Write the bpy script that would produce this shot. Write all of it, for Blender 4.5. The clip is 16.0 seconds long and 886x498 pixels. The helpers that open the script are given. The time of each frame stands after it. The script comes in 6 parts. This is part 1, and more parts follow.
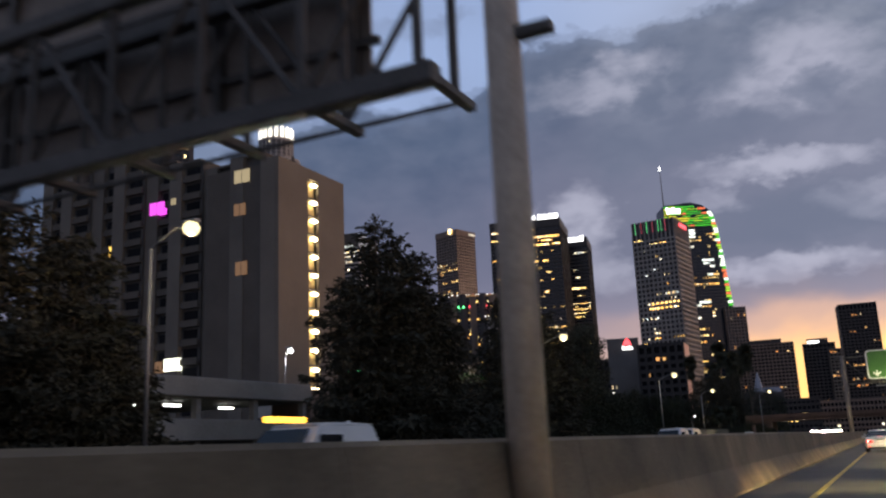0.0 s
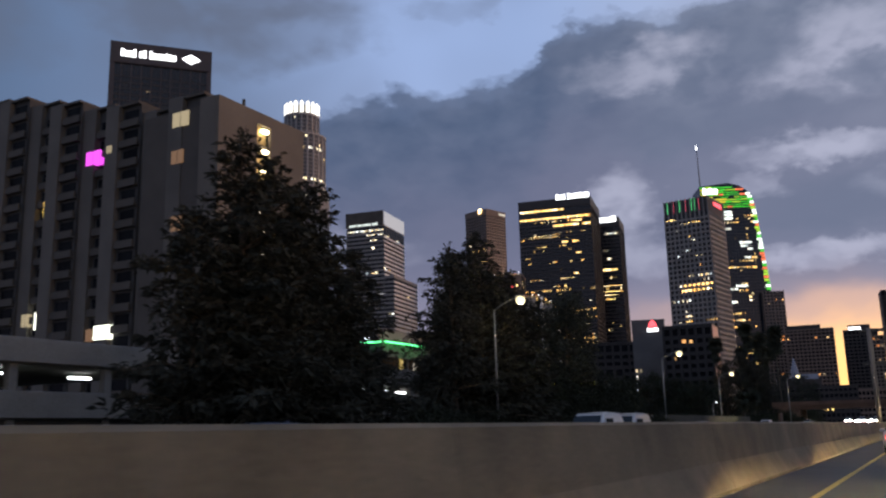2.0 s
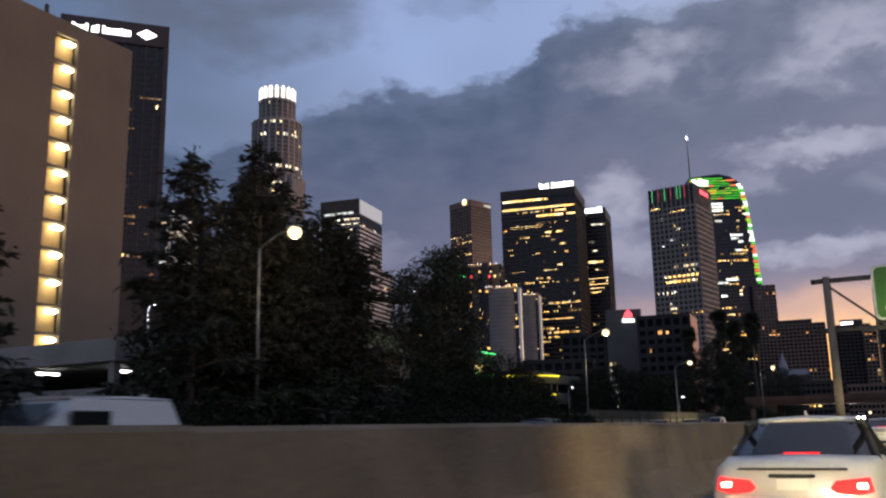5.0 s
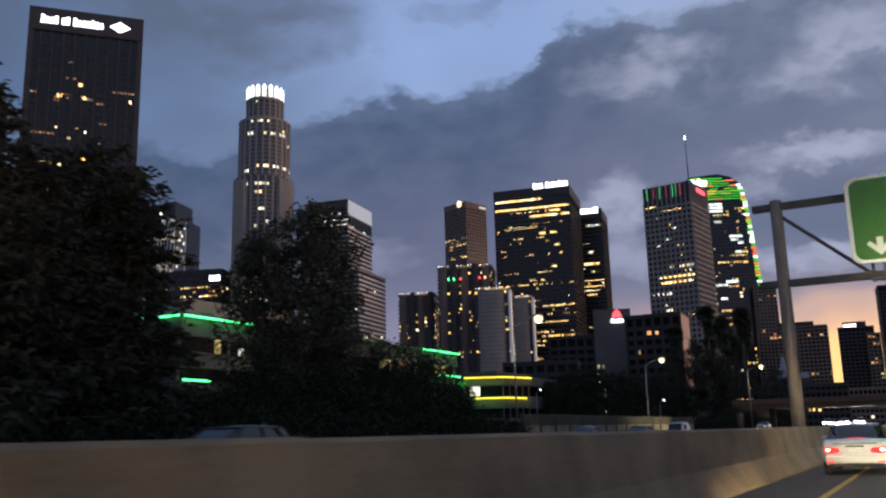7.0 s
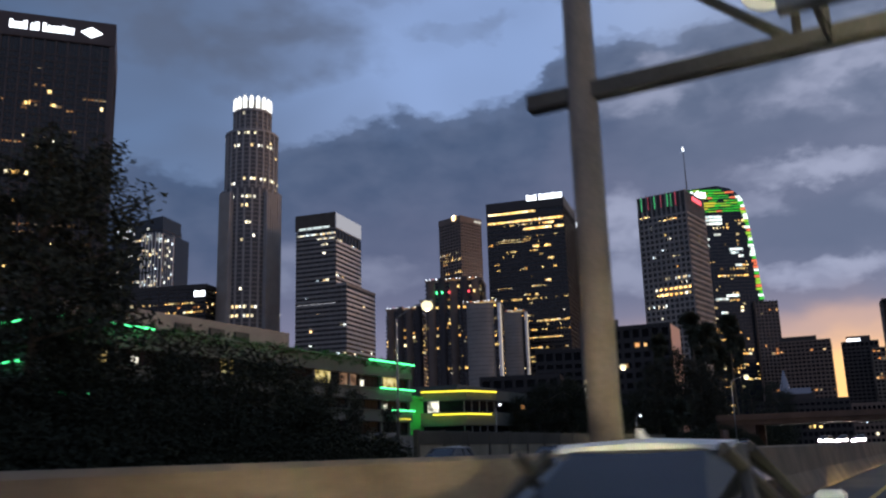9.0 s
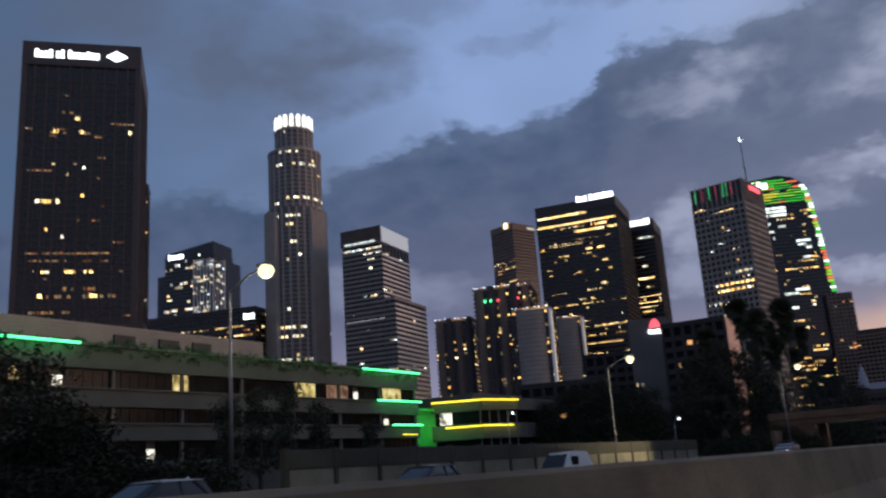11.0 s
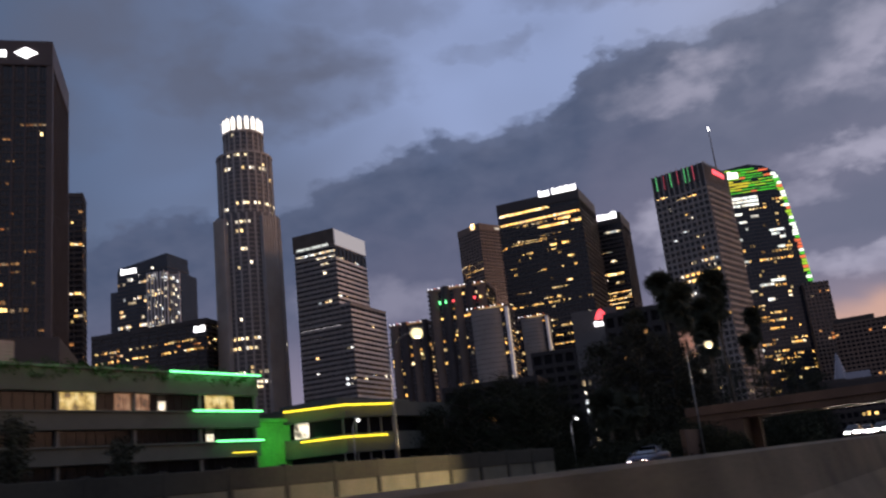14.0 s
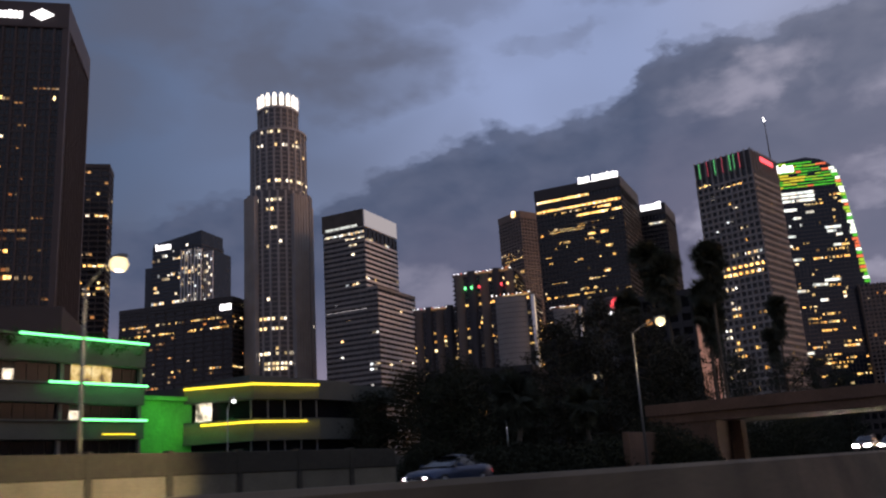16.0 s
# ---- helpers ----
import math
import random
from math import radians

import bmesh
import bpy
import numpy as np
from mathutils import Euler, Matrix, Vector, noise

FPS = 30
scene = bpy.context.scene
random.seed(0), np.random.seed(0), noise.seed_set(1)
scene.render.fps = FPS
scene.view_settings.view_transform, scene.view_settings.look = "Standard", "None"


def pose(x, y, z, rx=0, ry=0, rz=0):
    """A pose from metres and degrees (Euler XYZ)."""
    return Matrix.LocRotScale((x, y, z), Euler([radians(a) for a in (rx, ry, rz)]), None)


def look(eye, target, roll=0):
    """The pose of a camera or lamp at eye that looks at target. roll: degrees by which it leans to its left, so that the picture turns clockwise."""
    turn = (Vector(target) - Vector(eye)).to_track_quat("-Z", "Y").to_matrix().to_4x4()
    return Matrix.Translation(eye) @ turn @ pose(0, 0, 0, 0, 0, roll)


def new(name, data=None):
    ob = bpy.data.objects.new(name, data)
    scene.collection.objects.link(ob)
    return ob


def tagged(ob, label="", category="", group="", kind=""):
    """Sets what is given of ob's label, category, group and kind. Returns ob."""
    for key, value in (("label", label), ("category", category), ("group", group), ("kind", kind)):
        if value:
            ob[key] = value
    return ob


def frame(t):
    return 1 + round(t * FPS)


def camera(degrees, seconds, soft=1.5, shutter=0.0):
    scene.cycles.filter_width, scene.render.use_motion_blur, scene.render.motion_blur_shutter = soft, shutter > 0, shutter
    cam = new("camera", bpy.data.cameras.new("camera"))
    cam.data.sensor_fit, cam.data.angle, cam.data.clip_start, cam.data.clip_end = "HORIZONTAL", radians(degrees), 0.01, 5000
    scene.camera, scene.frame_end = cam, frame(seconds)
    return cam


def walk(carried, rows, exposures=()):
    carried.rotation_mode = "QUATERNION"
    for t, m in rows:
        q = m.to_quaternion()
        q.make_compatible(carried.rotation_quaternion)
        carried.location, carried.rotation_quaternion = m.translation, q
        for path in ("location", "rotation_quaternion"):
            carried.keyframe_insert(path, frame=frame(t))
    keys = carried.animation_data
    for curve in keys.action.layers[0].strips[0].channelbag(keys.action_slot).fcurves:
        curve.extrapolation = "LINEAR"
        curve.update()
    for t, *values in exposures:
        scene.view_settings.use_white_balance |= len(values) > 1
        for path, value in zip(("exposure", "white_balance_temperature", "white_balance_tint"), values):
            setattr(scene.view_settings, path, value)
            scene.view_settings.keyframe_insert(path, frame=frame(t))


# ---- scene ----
cam = camera(53.7, 16.0, soft=2.3, shutter=0.5)
EYE = 1.4
# seconds, x, y, yaw, pitch, lean of the car-borne camera on the inner freeway lane
ROWS = [
    (0.0, 0.00, -5.50, 0.85, 12.91, -2.55),
    (0.5, 2.45, -0.65, 1.31, 12.61, -2.69),
    (1.0, 4.89, 4.22, 2.58, 12.25, -2.46),
    (1.5, 7.32, 9.13, 3.28, 12.67, -2.41),
    (2.0, 9.75, 14.07, 3.39, 11.87, -1.46),
    (2.5, 12.17, 19.04, 3.28, 11.82, -1.41),
    (3.0, 14.58, 24.05, 3.60, 12.35, -1.62),
    (3.5, 16.99, 29.08, 3.94, 12.51, -1.71),
    (4.0, 19.39, 34.15, 4.07, 12.91, -2.28),
    (4.5, 21.80, 39.24, 3.14, 11.62, -1.28),
    (7.0, 33.85, 65.26, 3.36, 12.01, -1.46),
    (7.5, 36.29, 70.59, 2.36, 12.70, -2.59),
    (8.0, 38.73, 75.96, 3.16, 13.23, -1.85),
    (10.5, 51.33, 103.63, 5.41, 13.25, -3.03),
    (11.0, 53.95, 109.37, 7.77, 14.36, -4.04),
    (11.5, 56.62, 115.18, 10.71, 15.17, -4.64),
    (12.0, 59.34, 121.08, 9.39, 17.86, -6.24),
    (12.5, 62.12, 127.07, 10.23, 18.34, -9.14),
    (13.0, 64.96, 133.17, 9.04, 18.33, -7.38),
    (13.5, 67.88, 139.37, 9.61, 16.46, -6.68),
    (14.0, 70.87, 145.70, 6.70, 14.84, -6.45),
    (14.5, 73.95, 152.15, 6.79, 13.84, -5.18),
    (15.0, 77.13, 158.75, 6.48, 16.04, -6.97),
    (15.5, 80.41, 165.49, 8.78, 14.95, -4.41),
    (16.0, 83.80, 172.40, 10.37, 14.54, -3.57),
]
walk(cam, [(t, pose(x, y, EYE, 90, 0, yaw) @ pose(0, 0, 0, pitch, 0, 0) @ pose(0, 0, 0, 0, 0, lean)) for t, x, y, yaw, pitch, lean in ROWS],
     exposures=[(0.0, 0.50, 6900, 10), (1.5, 0.48, 6600, 10), (4.5, 0.43, 6750, 12), (8.0, 0.30, 6200, 9), (11.0, 0.23, 6200, 9), (13.0, 0.20, 6550, 13), (14.5, 0.21, 7000, 18), (16.0, 0.19, 7050, 18)])

# ---- light ----
# dusk sky: clear blue above, a long grey cloud bank, the last warm glow low in the west
SUN_AZ = 85.0
world = bpy.data.worlds.new("dusk_sky")
scene.world = world
world.use_nodes = True
wt = world.node_tree
wt.nodes.clear()


def wmath(op, a, b=None, c=None):
    node = wt.nodes.new("ShaderNodeMath")
    node.operation = op
    for i, v in enumerate((a, b, c)):
        if v is None:
            continue
        if isinstance(v, (int, float)):
            node.inputs[i].default_value = v
        else:
            wt.links.new(v, node.inputs[i])
    return node.outputs[0]


def wramp(fac, stops, smooth=True):
    node = wt.nodes.new("ShaderNodeValToRGB")
    node.color_ramp.interpolation = "EASE" if smooth else "LINEAR"
    while len(node.color_ramp.elements) < len(stops):
        node.color_ramp.elements.new(0.5)
    for e, (p, c) in zip(node.color_ramp.elements, stops):
        e.position = p
        e.color = (c, c, c, 1) if isinstance(c, (int, float)) else (*c, 1)
    if not isinstance(fac, (int, float)):
        wt.links.new(fac, node.inputs[0])
    return node.outputs[0]


def wmix(fac, a, b, blend="MIX"):
    node = wt.nodes.new("ShaderNodeMix")
    node.data_type, node.blend_type = "RGBA", blend
    for i, v in ((0, fac), (6, a), (7, b)):
        if isinstance(v, (int, float)):
            node.inputs[i].default_value = v
        elif isinstance(v, tuple):
            node.inputs[i].default_value = (*v, 1)
        else:
            wt.links.new(v, node.inputs[i])
    return node.outputs[2]


def wnoise(vec, scale, detail, rough, distort=0.0):
    node = wt.nodes.new("ShaderNodeTexNoise")
    node.inputs["Scale"].default_value = scale
    node.inputs["Detail"].default_value = detail
    node.inputs["Roughness"].default_value = rough
    node.inputs["Distortion"].default_value = distort
    wt.links.new(vec, node.inputs["Vector"])
    return node.outputs[0]


geo = wt.nodes.new("ShaderNodeTexCoord")
sep = wt.nodes.new("ShaderNodeSeparateXYZ")
wt.links.new(geo.outputs["Generated"], sep.inputs[0])
az = wmath("MULTIPLY", wmath("ARCTAN2", sep.outputs[0], sep.outputs[1]), 57.2958)
el = wmath("MULTIPLY", wmath("ARCSINE", sep.outputs[2]), 57.2958)
comb = wt.nodes.new("ShaderNodeCombineXYZ")
wt.links.new(wmath("MULTIPLY", az, 0.1), comb.inputs[0])
wt.links.new(wmath("MULTIPLY", el, 0.17), comb.inputs[1])
sky_vec = comb.outputs[0]
n_big = wnoise(sky_vec, 0.8, 2.0, 0.45, 0.3)
n_mid = wnoise(sky_vec, 1.9, 3.0, 0.5, 0.2)
n_puff = wnoise(sky_vec, 4.2, 3.0, 0.5, 0.2)


def wpush(scale, detail, rough, along, up):
    """Two uneven shifts, in degrees, that ruffle the clouds' outlines."""
    node = wt.nodes.new("ShaderNodeTexNoise")
    node.inputs["Scale"].default_value, node.inputs["Detail"].default_value, node.inputs["Roughness"].default_value = scale, detail, rough
    wt.links.new(sky_vec, node.inputs["Vector"])
    rgb = wt.nodes.new("ShaderNodeSeparateColor")
    wt.links.new(node.outputs[1], rgb.inputs[0])
    return wmath("MULTIPLY_ADD", rgb.outputs[0], along, -along / 2), wmath("MULTIPLY_ADD", rgb.outputs[1], up, -up / 2)


push_a, push_e = wpush(2.2, 5.0, 0.54, 6.0, 3.6)
fine_a, fine_e = wpush(7.5, 3.0, 0.5, 1.7, 1.0)
az_r, el_r = wmath("ADD", wmath("ADD", az, push_a), fine_a), wmath("ADD", wmath("ADD", el, push_e), fine_e)


def wblobs(spots, soft=1.0):
    """The strongest of some soft ragged ovals: azimuth, elevation, half width, half height, strength."""
    total = None
    for a0, e0, ra, re_, k in spots:
        da = wmath("MULTIPLY_ADD", az_r, 1 / ra, -a0 / ra)
        de = wmath("MULTIPLY_ADD", el_r, 1 / re_, -e0 / re_)
        q = wmath("MULTIPLY_ADD", da, da, wmath("MULTIPLY", de, de))
        node = wt.nodes.new("ShaderNodeMapRange")
        node.interpolation_type = "SMOOTHSTEP"
        node.inputs["From Min"].default_value, node.inputs["From Max"].default_value = 0.0, 2.3 * soft
        node.inputs["To Min"].default_value, node.inputs["To Max"].default_value = k, 0.0
        wt.links.new(q, node.inputs[0])
        total = node.outputs[0] if total is None else wmath("MAXIMUM", total, node.outputs[0])
    return total


# clear dusk sky
sky = wt.nodes.new("ShaderNodeTexSky")
sky.sky_type = "NISHITA"
sky.sun_disc = False
sky.sun_elevation = radians(1.0)
sky.sun_rotation = radians(SUN_AZ)
sky.altitude = 90
sky.air_density, sky.dust_density, sky.ozone_density = 1.0, 1.2, 2.0
clear = wmix(1.0, sky.outputs[0], (0.06, 0.06, 0.06), "MULTIPLY")
el01 = wmath("DIVIDE", el, 60.0)
blue = wramp(el01, [(0.0, (0.26, 0.26, 0.35)), (0.15, (0.205, 0.24, 0.36)), (0.42, (0.20, 0.27, 0.455)), (1.0, (0.105, 0.15, 0.29))])
clear = wmix(1.0, blue, clear, "ADD")

# the cloud bank's upper edge, as elevation over azimuth
azn = wmath("DIVIDE", wmath("ADD", az, 45.0), 90.0)
azn_r = wmath("DIVIDE", wmath("ADD", az_r, 45.0), 90.0)
edge = wramp(azn_r, [((a0 + 45.0) / 90.0, e0 / 40.0) for a0, e0 in
                     ((-45, 15.5), (-30, 16.2), (-26, 17.6), (-21, 18.1), (-18, 17.4), (-15.5, 18.4), (-13.2, 20.0), (-10.8, 21.1), (-6.6, 21.4), (-4, 21.9),
                      (1.6, 22.3), (3.0, 23.2), (4.2, 24.8), (6.4, 25.9), (9.0, 26.0), (12.0, 25.3), (15.5, 26.0), (24.0, 27.0), (45.0, 20.0))], False)
depth = wmath("SUBTRACT", wmath("ADD", wmath("MULTIPLY", edge, 40.0), wmath("MULTIPLY", wmath("SUBTRACT", n_puff, 0.5), 1.2)), el_r)
bank = wramp(wmath("ADD", wmath("DIVIDE", depth, 6.0), 0.2), [(0.10, 0.0), (0.17, 0.3), (0.27, 0.9), (0.42, 1.0)])
westward = wramp(azn, [(0.52, 0.0), (0.66, 0.6), (0.8, 1.0)])
# thin grey cloud above the bank
veil = wblobs(((-17.5, 26.5, 8.5, 3.2, 0.85), (-27, 29.0, 8.0, 3.0, 0.75), (-36, 24.0, 7.0, 3.0, 0.6), (-10.5, 30.5, 6.0, 1.6, 0.5), (-1.8, 27.4, 3.2, 0.9, 0.5), (9.0, 30.0, 8.0, 1.6, 0.55), (20, 29.5, 8.0, 2.0, 0.6)))
veil = wmath("MULTIPLY", veil, wramp(n_mid, [(0.30, 0.55), (0.62, 1.0)]))
haze_top = wmath("MULTIPLY", wramp(n_big, [(0.36, 0.0), (0.70, 0.5)]), wramp(azn, [(0.0, 1.0), (0.36, 0.8), (0.46, 0.35), (0.7, 0.8)]))
thin = wmath("MAXIMUM", veil, haze_top)
# darker and paler parts of the bank
tone = wramp(wmath("ADD", wmath("MULTIPLY", n_puff, 0.45), wmath("MULTIPLY", n_mid, 0.55)), [(0.30, (0.050, 0.074, 0.134)), (0.70, (0.078, 0.103, 0.170))])
tone = wmix(westward, tone, wramp(wmath("ADD", wmath("MULTIPLY", n_puff, 0.5), wmath("MULTIPLY", n_mid, 0.5)), [(0.32, (0.096, 0.118, 0.180)), (0.68, (0.165, 0.188, 0.258))]))
warm_low = wramp(wmath("DIVIDE", depth, 16.0), [(0.1, 0.0), (0.7, 0.9)])
cloud_col = wmix(warm_low, tone, wmix(westward, (0.108, 0.117, 0.184), (0.130, 0.145, 0.214)))
pale = wblobs(((10.2, 22.3, 3.6, 1.15, 0.62), (13.0, 23.7, 2.4, 0.8, 0.6), (22.6, 21.6, 4.2, 2.1, 0.7), (21.5, 16.2, 4.4, 0.75, 0.85), (17.2, 14.6, 1.7, 0.8, 0.55), (8.5, 14.3, 2.1, 1.8, 0.8),
               (9.1, 11.2, 1.9, 1.3, 0.6), (20.4, 9.9, 4.6, 0.75, 0.9), (28.0, 13.5, 4.0, 1.0, 0.7), (-11.5, 11.8, 5.0, 1.2, 0.35)))
cloud_col = wmix(wmath("MULTIPLY", pale, wramp(n_puff, [(0.30, 0.55), (0.60, 1.0)])), cloud_col, (0.30, 0.315, 0.415))
dark = wblobs(((24.0, 20.4, 1.5, 0.9, 0.7), (13.7, 21.7, 1.1, 1.3, 0.8), (17.4, 23.4, 3.2, 1.7, 0.5), (7.0, 23.6, 3.0, 1.6, 0.45), (22.5, 12.9, 5.5, 1.7, 0.55), (15.0, 18.6, 7.0, 1.5, 0.5)))
cloud_col = wmix(dark, cloud_col, (0.088, 0.110, 0.172))
clear = wmix(wramp(azn, [(0.10, 0.95), (0.25, 0.7), (0.44, 0.0)]), clear, (0.057, 0.096, 0.174))
clear = wmix(wmath("MULTIPLY", westward, 0.8), clear, (0.29, 0.33, 0.45))
col = wmix(thin, clear, wmix(westward, (0.080, 0.096, 0.142), (0.20, 0.22, 0.29)))
col = wmix(bank, col, cloud_col)
# the open dusk sky to the sides and behind
side = wramp(wmath("DIVIDE", wmath("ABSOLUTE", az), 180.0), [(0.27, 0.0), (0.45, 1.0)])
col = wmix(wmath("MULTIPLY", side, 0.85), col, wramp(el01, [(0.0, (0.17, 0.18, 0.25)), (0.5, (0.15, 0.19, 0.29)), (1.0, (0.12, 0.16, 0.28))]))
# the glow under the bank
near_sun = wramp(wmath("ABSOLUTE", wmath("DIVIDE", wmath("SUBTRACT", az, SUN_AZ), 100.0)), [(0.0, 1.0), (0.66, 1.0), (0.76, 0.45), (0.94, 0.0)])
glow_el = wmath("ADD", el, wmath("MULTIPLY", wmath("SUBTRACT", n_mid, 0.5), 2.5))
glow_col = wramp(wmath("DIVIDE", glow_el, 12.0), [(0.0, (1.2, 0.66, 0.19)), (0.40, (1.05, 0.57, 0.23)), (0.60, (0.60, 0.37, 0.27)), (0.85, (0.20, 0.18, 0.22))])
glow_fac = wmath("MULTIPLY", near_sun, wramp(wmath("DIVIDE", glow_el, 12.0), [(0.35, 1.0), (0.58, 0.75), (0.72, 0.15), (0.9, 0.0)]))
col = wmix(glow_fac, col, glow_col)
# pale band along the horizon
pale_low = wramp(wmath("DIVIDE", el, 12.0), [(0.0, 0.85), (0.3, 0.75), (1.0, 0.0)])
col = wmix(wmath("MULTIPLY", pale_low, wmath("SUBTRACT", 1.0, glow_fac)), col, (0.25, 0.23, 0.315))
# below the horizon: plain dim ground haze
under = wramp(el01, [(0.0, 0.0), (0.005, 1.0)], False)
col = wmix(under, (0.03, 0.03, 0.035), col)
bg = wt.nodes.new("ShaderNodeBackground")
bg.inputs[1].default_value = 1.12
wt.links.new(col, bg.inputs[0])
wout = wt.nodes.new("ShaderNodeOutputWorld")
wt.links.new(bg.outputs[0], wout.inputs[0])

sun = new("sun", bpy.data.lights.new("sun", "SUN"))
sun.data.energy, sun.data.angle, sun.data.color = 0.6, radians(14), (1.0, 0.60, 0.42)
sun.matrix_world = look((0, 0, 0), (-math.sin(radians(SUN_AZ)), -math.cos(radians(SUN_AZ)), -0.06))

# ---- materials ----


def mat(name, color, rough=0.7, metal=0.0, scale=1.0, vary=0.25, bump=0.0, fine=8.0, piece=0.0, spec=0.5, ior=1.5):
    """A surface with tone at two scales, and fine relief."""
    m = bpy.data.materials.new(name)
    m.use_nodes = True
    t = m.node_tree
    p = t.nodes["Principled BSDF"]
    p.inputs["Roughness"].default_value = rough
    p.inputs["Metallic"].default_value = metal
    p.inputs["Specular IOR Level"].default_value = spec
    p.inputs["IOR"].default_value = ior
    tc = t.nodes.new("ShaderNodeNewGeometry")
    a = t.nodes.new("ShaderNodeTexNoise")
    a.inputs["Scale"].default_value, a.inputs["Detail"].default_value = scale, 4
    b = t.nodes.new("ShaderNodeTexNoise")
    b.inputs["Scale"].default_value, b.inputs["Detail"].default_value = scale * fine, 3
    for q in (a, b):
        t.links.new(tc.outputs["Position"], q.inputs["Vector"])
    s = t.nodes.new("ShaderNodeMath")
    s.operation = "MULTIPLY_ADD"
    t.links.new(b.outputs[0], s.inputs[0])
    s.inputs[1].default_value = 0.5
    t.links.new(a.outputs[0], s.inputs[2])
    r = t.nodes.new("ShaderNodeMapRange")
    r.inputs["From Min"].default_value, r.inputs["From Max"].default_value = 0.45, 1.05
    r.inputs["To Min"].default_value, r.inputs["To Max"].default_value = 1 - vary, 1 + vary
    t.links.new(s.outputs[0], r.inputs[0])
    fac = r.outputs[0]
    if piece:
        oi = t.nodes.new("ShaderNodeObjectInfo")
        k = t.nodes.new("ShaderNodeMapRange")
        k.inputs["To Min"].default_value, k.inputs["To Max"].default_value = 1 - piece, 1 + piece
        t.links.new(oi.outputs["Random"], k.inputs[0])
        mm = t.nodes.new("ShaderNodeMath")
        mm.operation = "MULTIPLY"
        t.links.new(fac, mm.inputs[0])
        t.links.new(k.outputs[0], mm.inputs[1])
        fac = mm.outputs[0]
    v = t.nodes.new("ShaderNodeVectorMath")
    v.operation = "SCALE"
    v.inputs[0].default_value = color
    t.links.new(fac, v.inputs["Scale"])
    t.links.new(v.outputs[0], p.inputs["Base Color"])
    if bump:
        bp = t.nodes.new("ShaderNodeBump")
        bp.inputs["Strength"].default_value, bp.inputs["Distance"].default_value = bump, 0.02
        t.links.new(b.outputs[0], bp.inputs["Height"])
        t.links.new(bp.outputs[0], p.inputs["Normal"])
    return m


def glow(name, color, strength, low=None, islands=False, ramp=None):
    """A surface that gives off light; with islands each pane has its own tone and strength."""
    m = bpy.data.materials.new(name)
    m.use_nodes = True
    t = m.node_tree
    p = t.nodes["Principled BSDF"]
    p.inputs["Base Color"].default_value = (0.02, 0.02, 0.02, 1)
    p.inputs["Roughness"].default_value = 0.3
    p.inputs["Emission Color"].default_value = (*color, 1)
    p.inputs["Emission Strength"].default_value = strength
    if islands:
        g = t.nodes.new("ShaderNodeNewGeometry")
        r = t.nodes.new("ShaderNodeValToRGB")
        stops = ramp or [(0.0, color), (1.0, color)]
        while len(r.color_ramp.elements) < len(stops):
            r.color_ramp.elements.new(0.5)
        for e, (pos, c) in zip(r.color_ramp.elements, stops):
            e.position, e.color = pos, (*c, 1)
        t.links.new(g.outputs["Random Per Island"], r.inputs[0])
        t.links.new(r.outputs[0], p.inputs["Emission Color"])
        w = t.nodes.new("ShaderNodeTexWhiteNoise")
        w.noise_dimensions = "1D"
        t.links.new(g.outputs["Random Per Island"], w.inputs["W"])
        k = t.nodes.new("ShaderNodeMapRange")
        k.inputs["To Min"].default_value = strength * 0.25 if low is None else low
        k.inputs["To Max"].default_value = strength
        t.links.new(w.outputs["Value"], k.inputs[0])
        t.links.new(k.outputs[0], p.inputs["Emission Strength"])
    return m


ASPHALT = mat("asphalt", (0.05, 0.048, 0.045), 0.85, scale=0.35, vary=0.3, bump=0.4, fine=30)
GROUND = mat("city_ground", (0.06, 0.058, 0.05), 0.95, scale=0.02, vary=0.4, fine=20)
BARRIER = mat("barrier_concrete", (0.172, 0.128, 0.082), 0.9, scale=0.6, vary=0.5, bump=0.5, fine=30, piece=0.08)
PAINT_WHITE = mat("road_paint_white", (0.6, 0.6, 0.56), 0.7, scale=3, vary=0.3)
PAINT_YELLOW = mat("road_paint_yellow", (0.5, 0.33, 0.05), 0.7, scale=3, vary=0.3)
CONCRETE = mat("pale_concrete", (0.31, 0.30, 0.28), 0.85, scale=0.4, vary=0.25, bump=0.25, fine=14)
WALL_GREY = mat("grey_plastered_wall", (0.115, 0.112, 0.11), 0.85, scale=0.12, vary=0.22, bump=0.1, fine=20)
GARAGE = mat("painted_garage_concrete", (0.28, 0.27, 0.25), 0.8, scale=0.3, vary=0.22, bump=0.2, fine=16)
# interior shade put into the base colour, for surfaces behind openings
DARK_IN = mat("shaded_interior", (0.065, 0.063, 0.06), 0.9, scale=0.5, vary=0.2)
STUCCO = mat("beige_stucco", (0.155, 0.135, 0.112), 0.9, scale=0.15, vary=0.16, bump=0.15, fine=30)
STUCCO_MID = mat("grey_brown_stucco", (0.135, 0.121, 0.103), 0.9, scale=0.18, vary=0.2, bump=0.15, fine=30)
# the beige stucco's hue at about 0.6 of its strength
STUCCO_DARK = mat("darker_stucco", (0.092, 0.080, 0.067), 0.9, scale=0.2, vary=0.2, bump=0.15, fine=30)
GLASS_DARK = mat("dark_tower_glass", (0.012, 0.013, 0.016), 0.22, scale=0.08, vary=0.3, fine=6)
GLASS_BLUE = mat("blue_tower_glass", (0.018, 0.024, 0.034), 0.15, scale=0.08, vary=0.3, fine=6)
GLASS_GREY = mat("grey_tower_glass", (0.085, 0.083, 0.088), 0.35, scale=0.08, vary=0.3, fine=6)
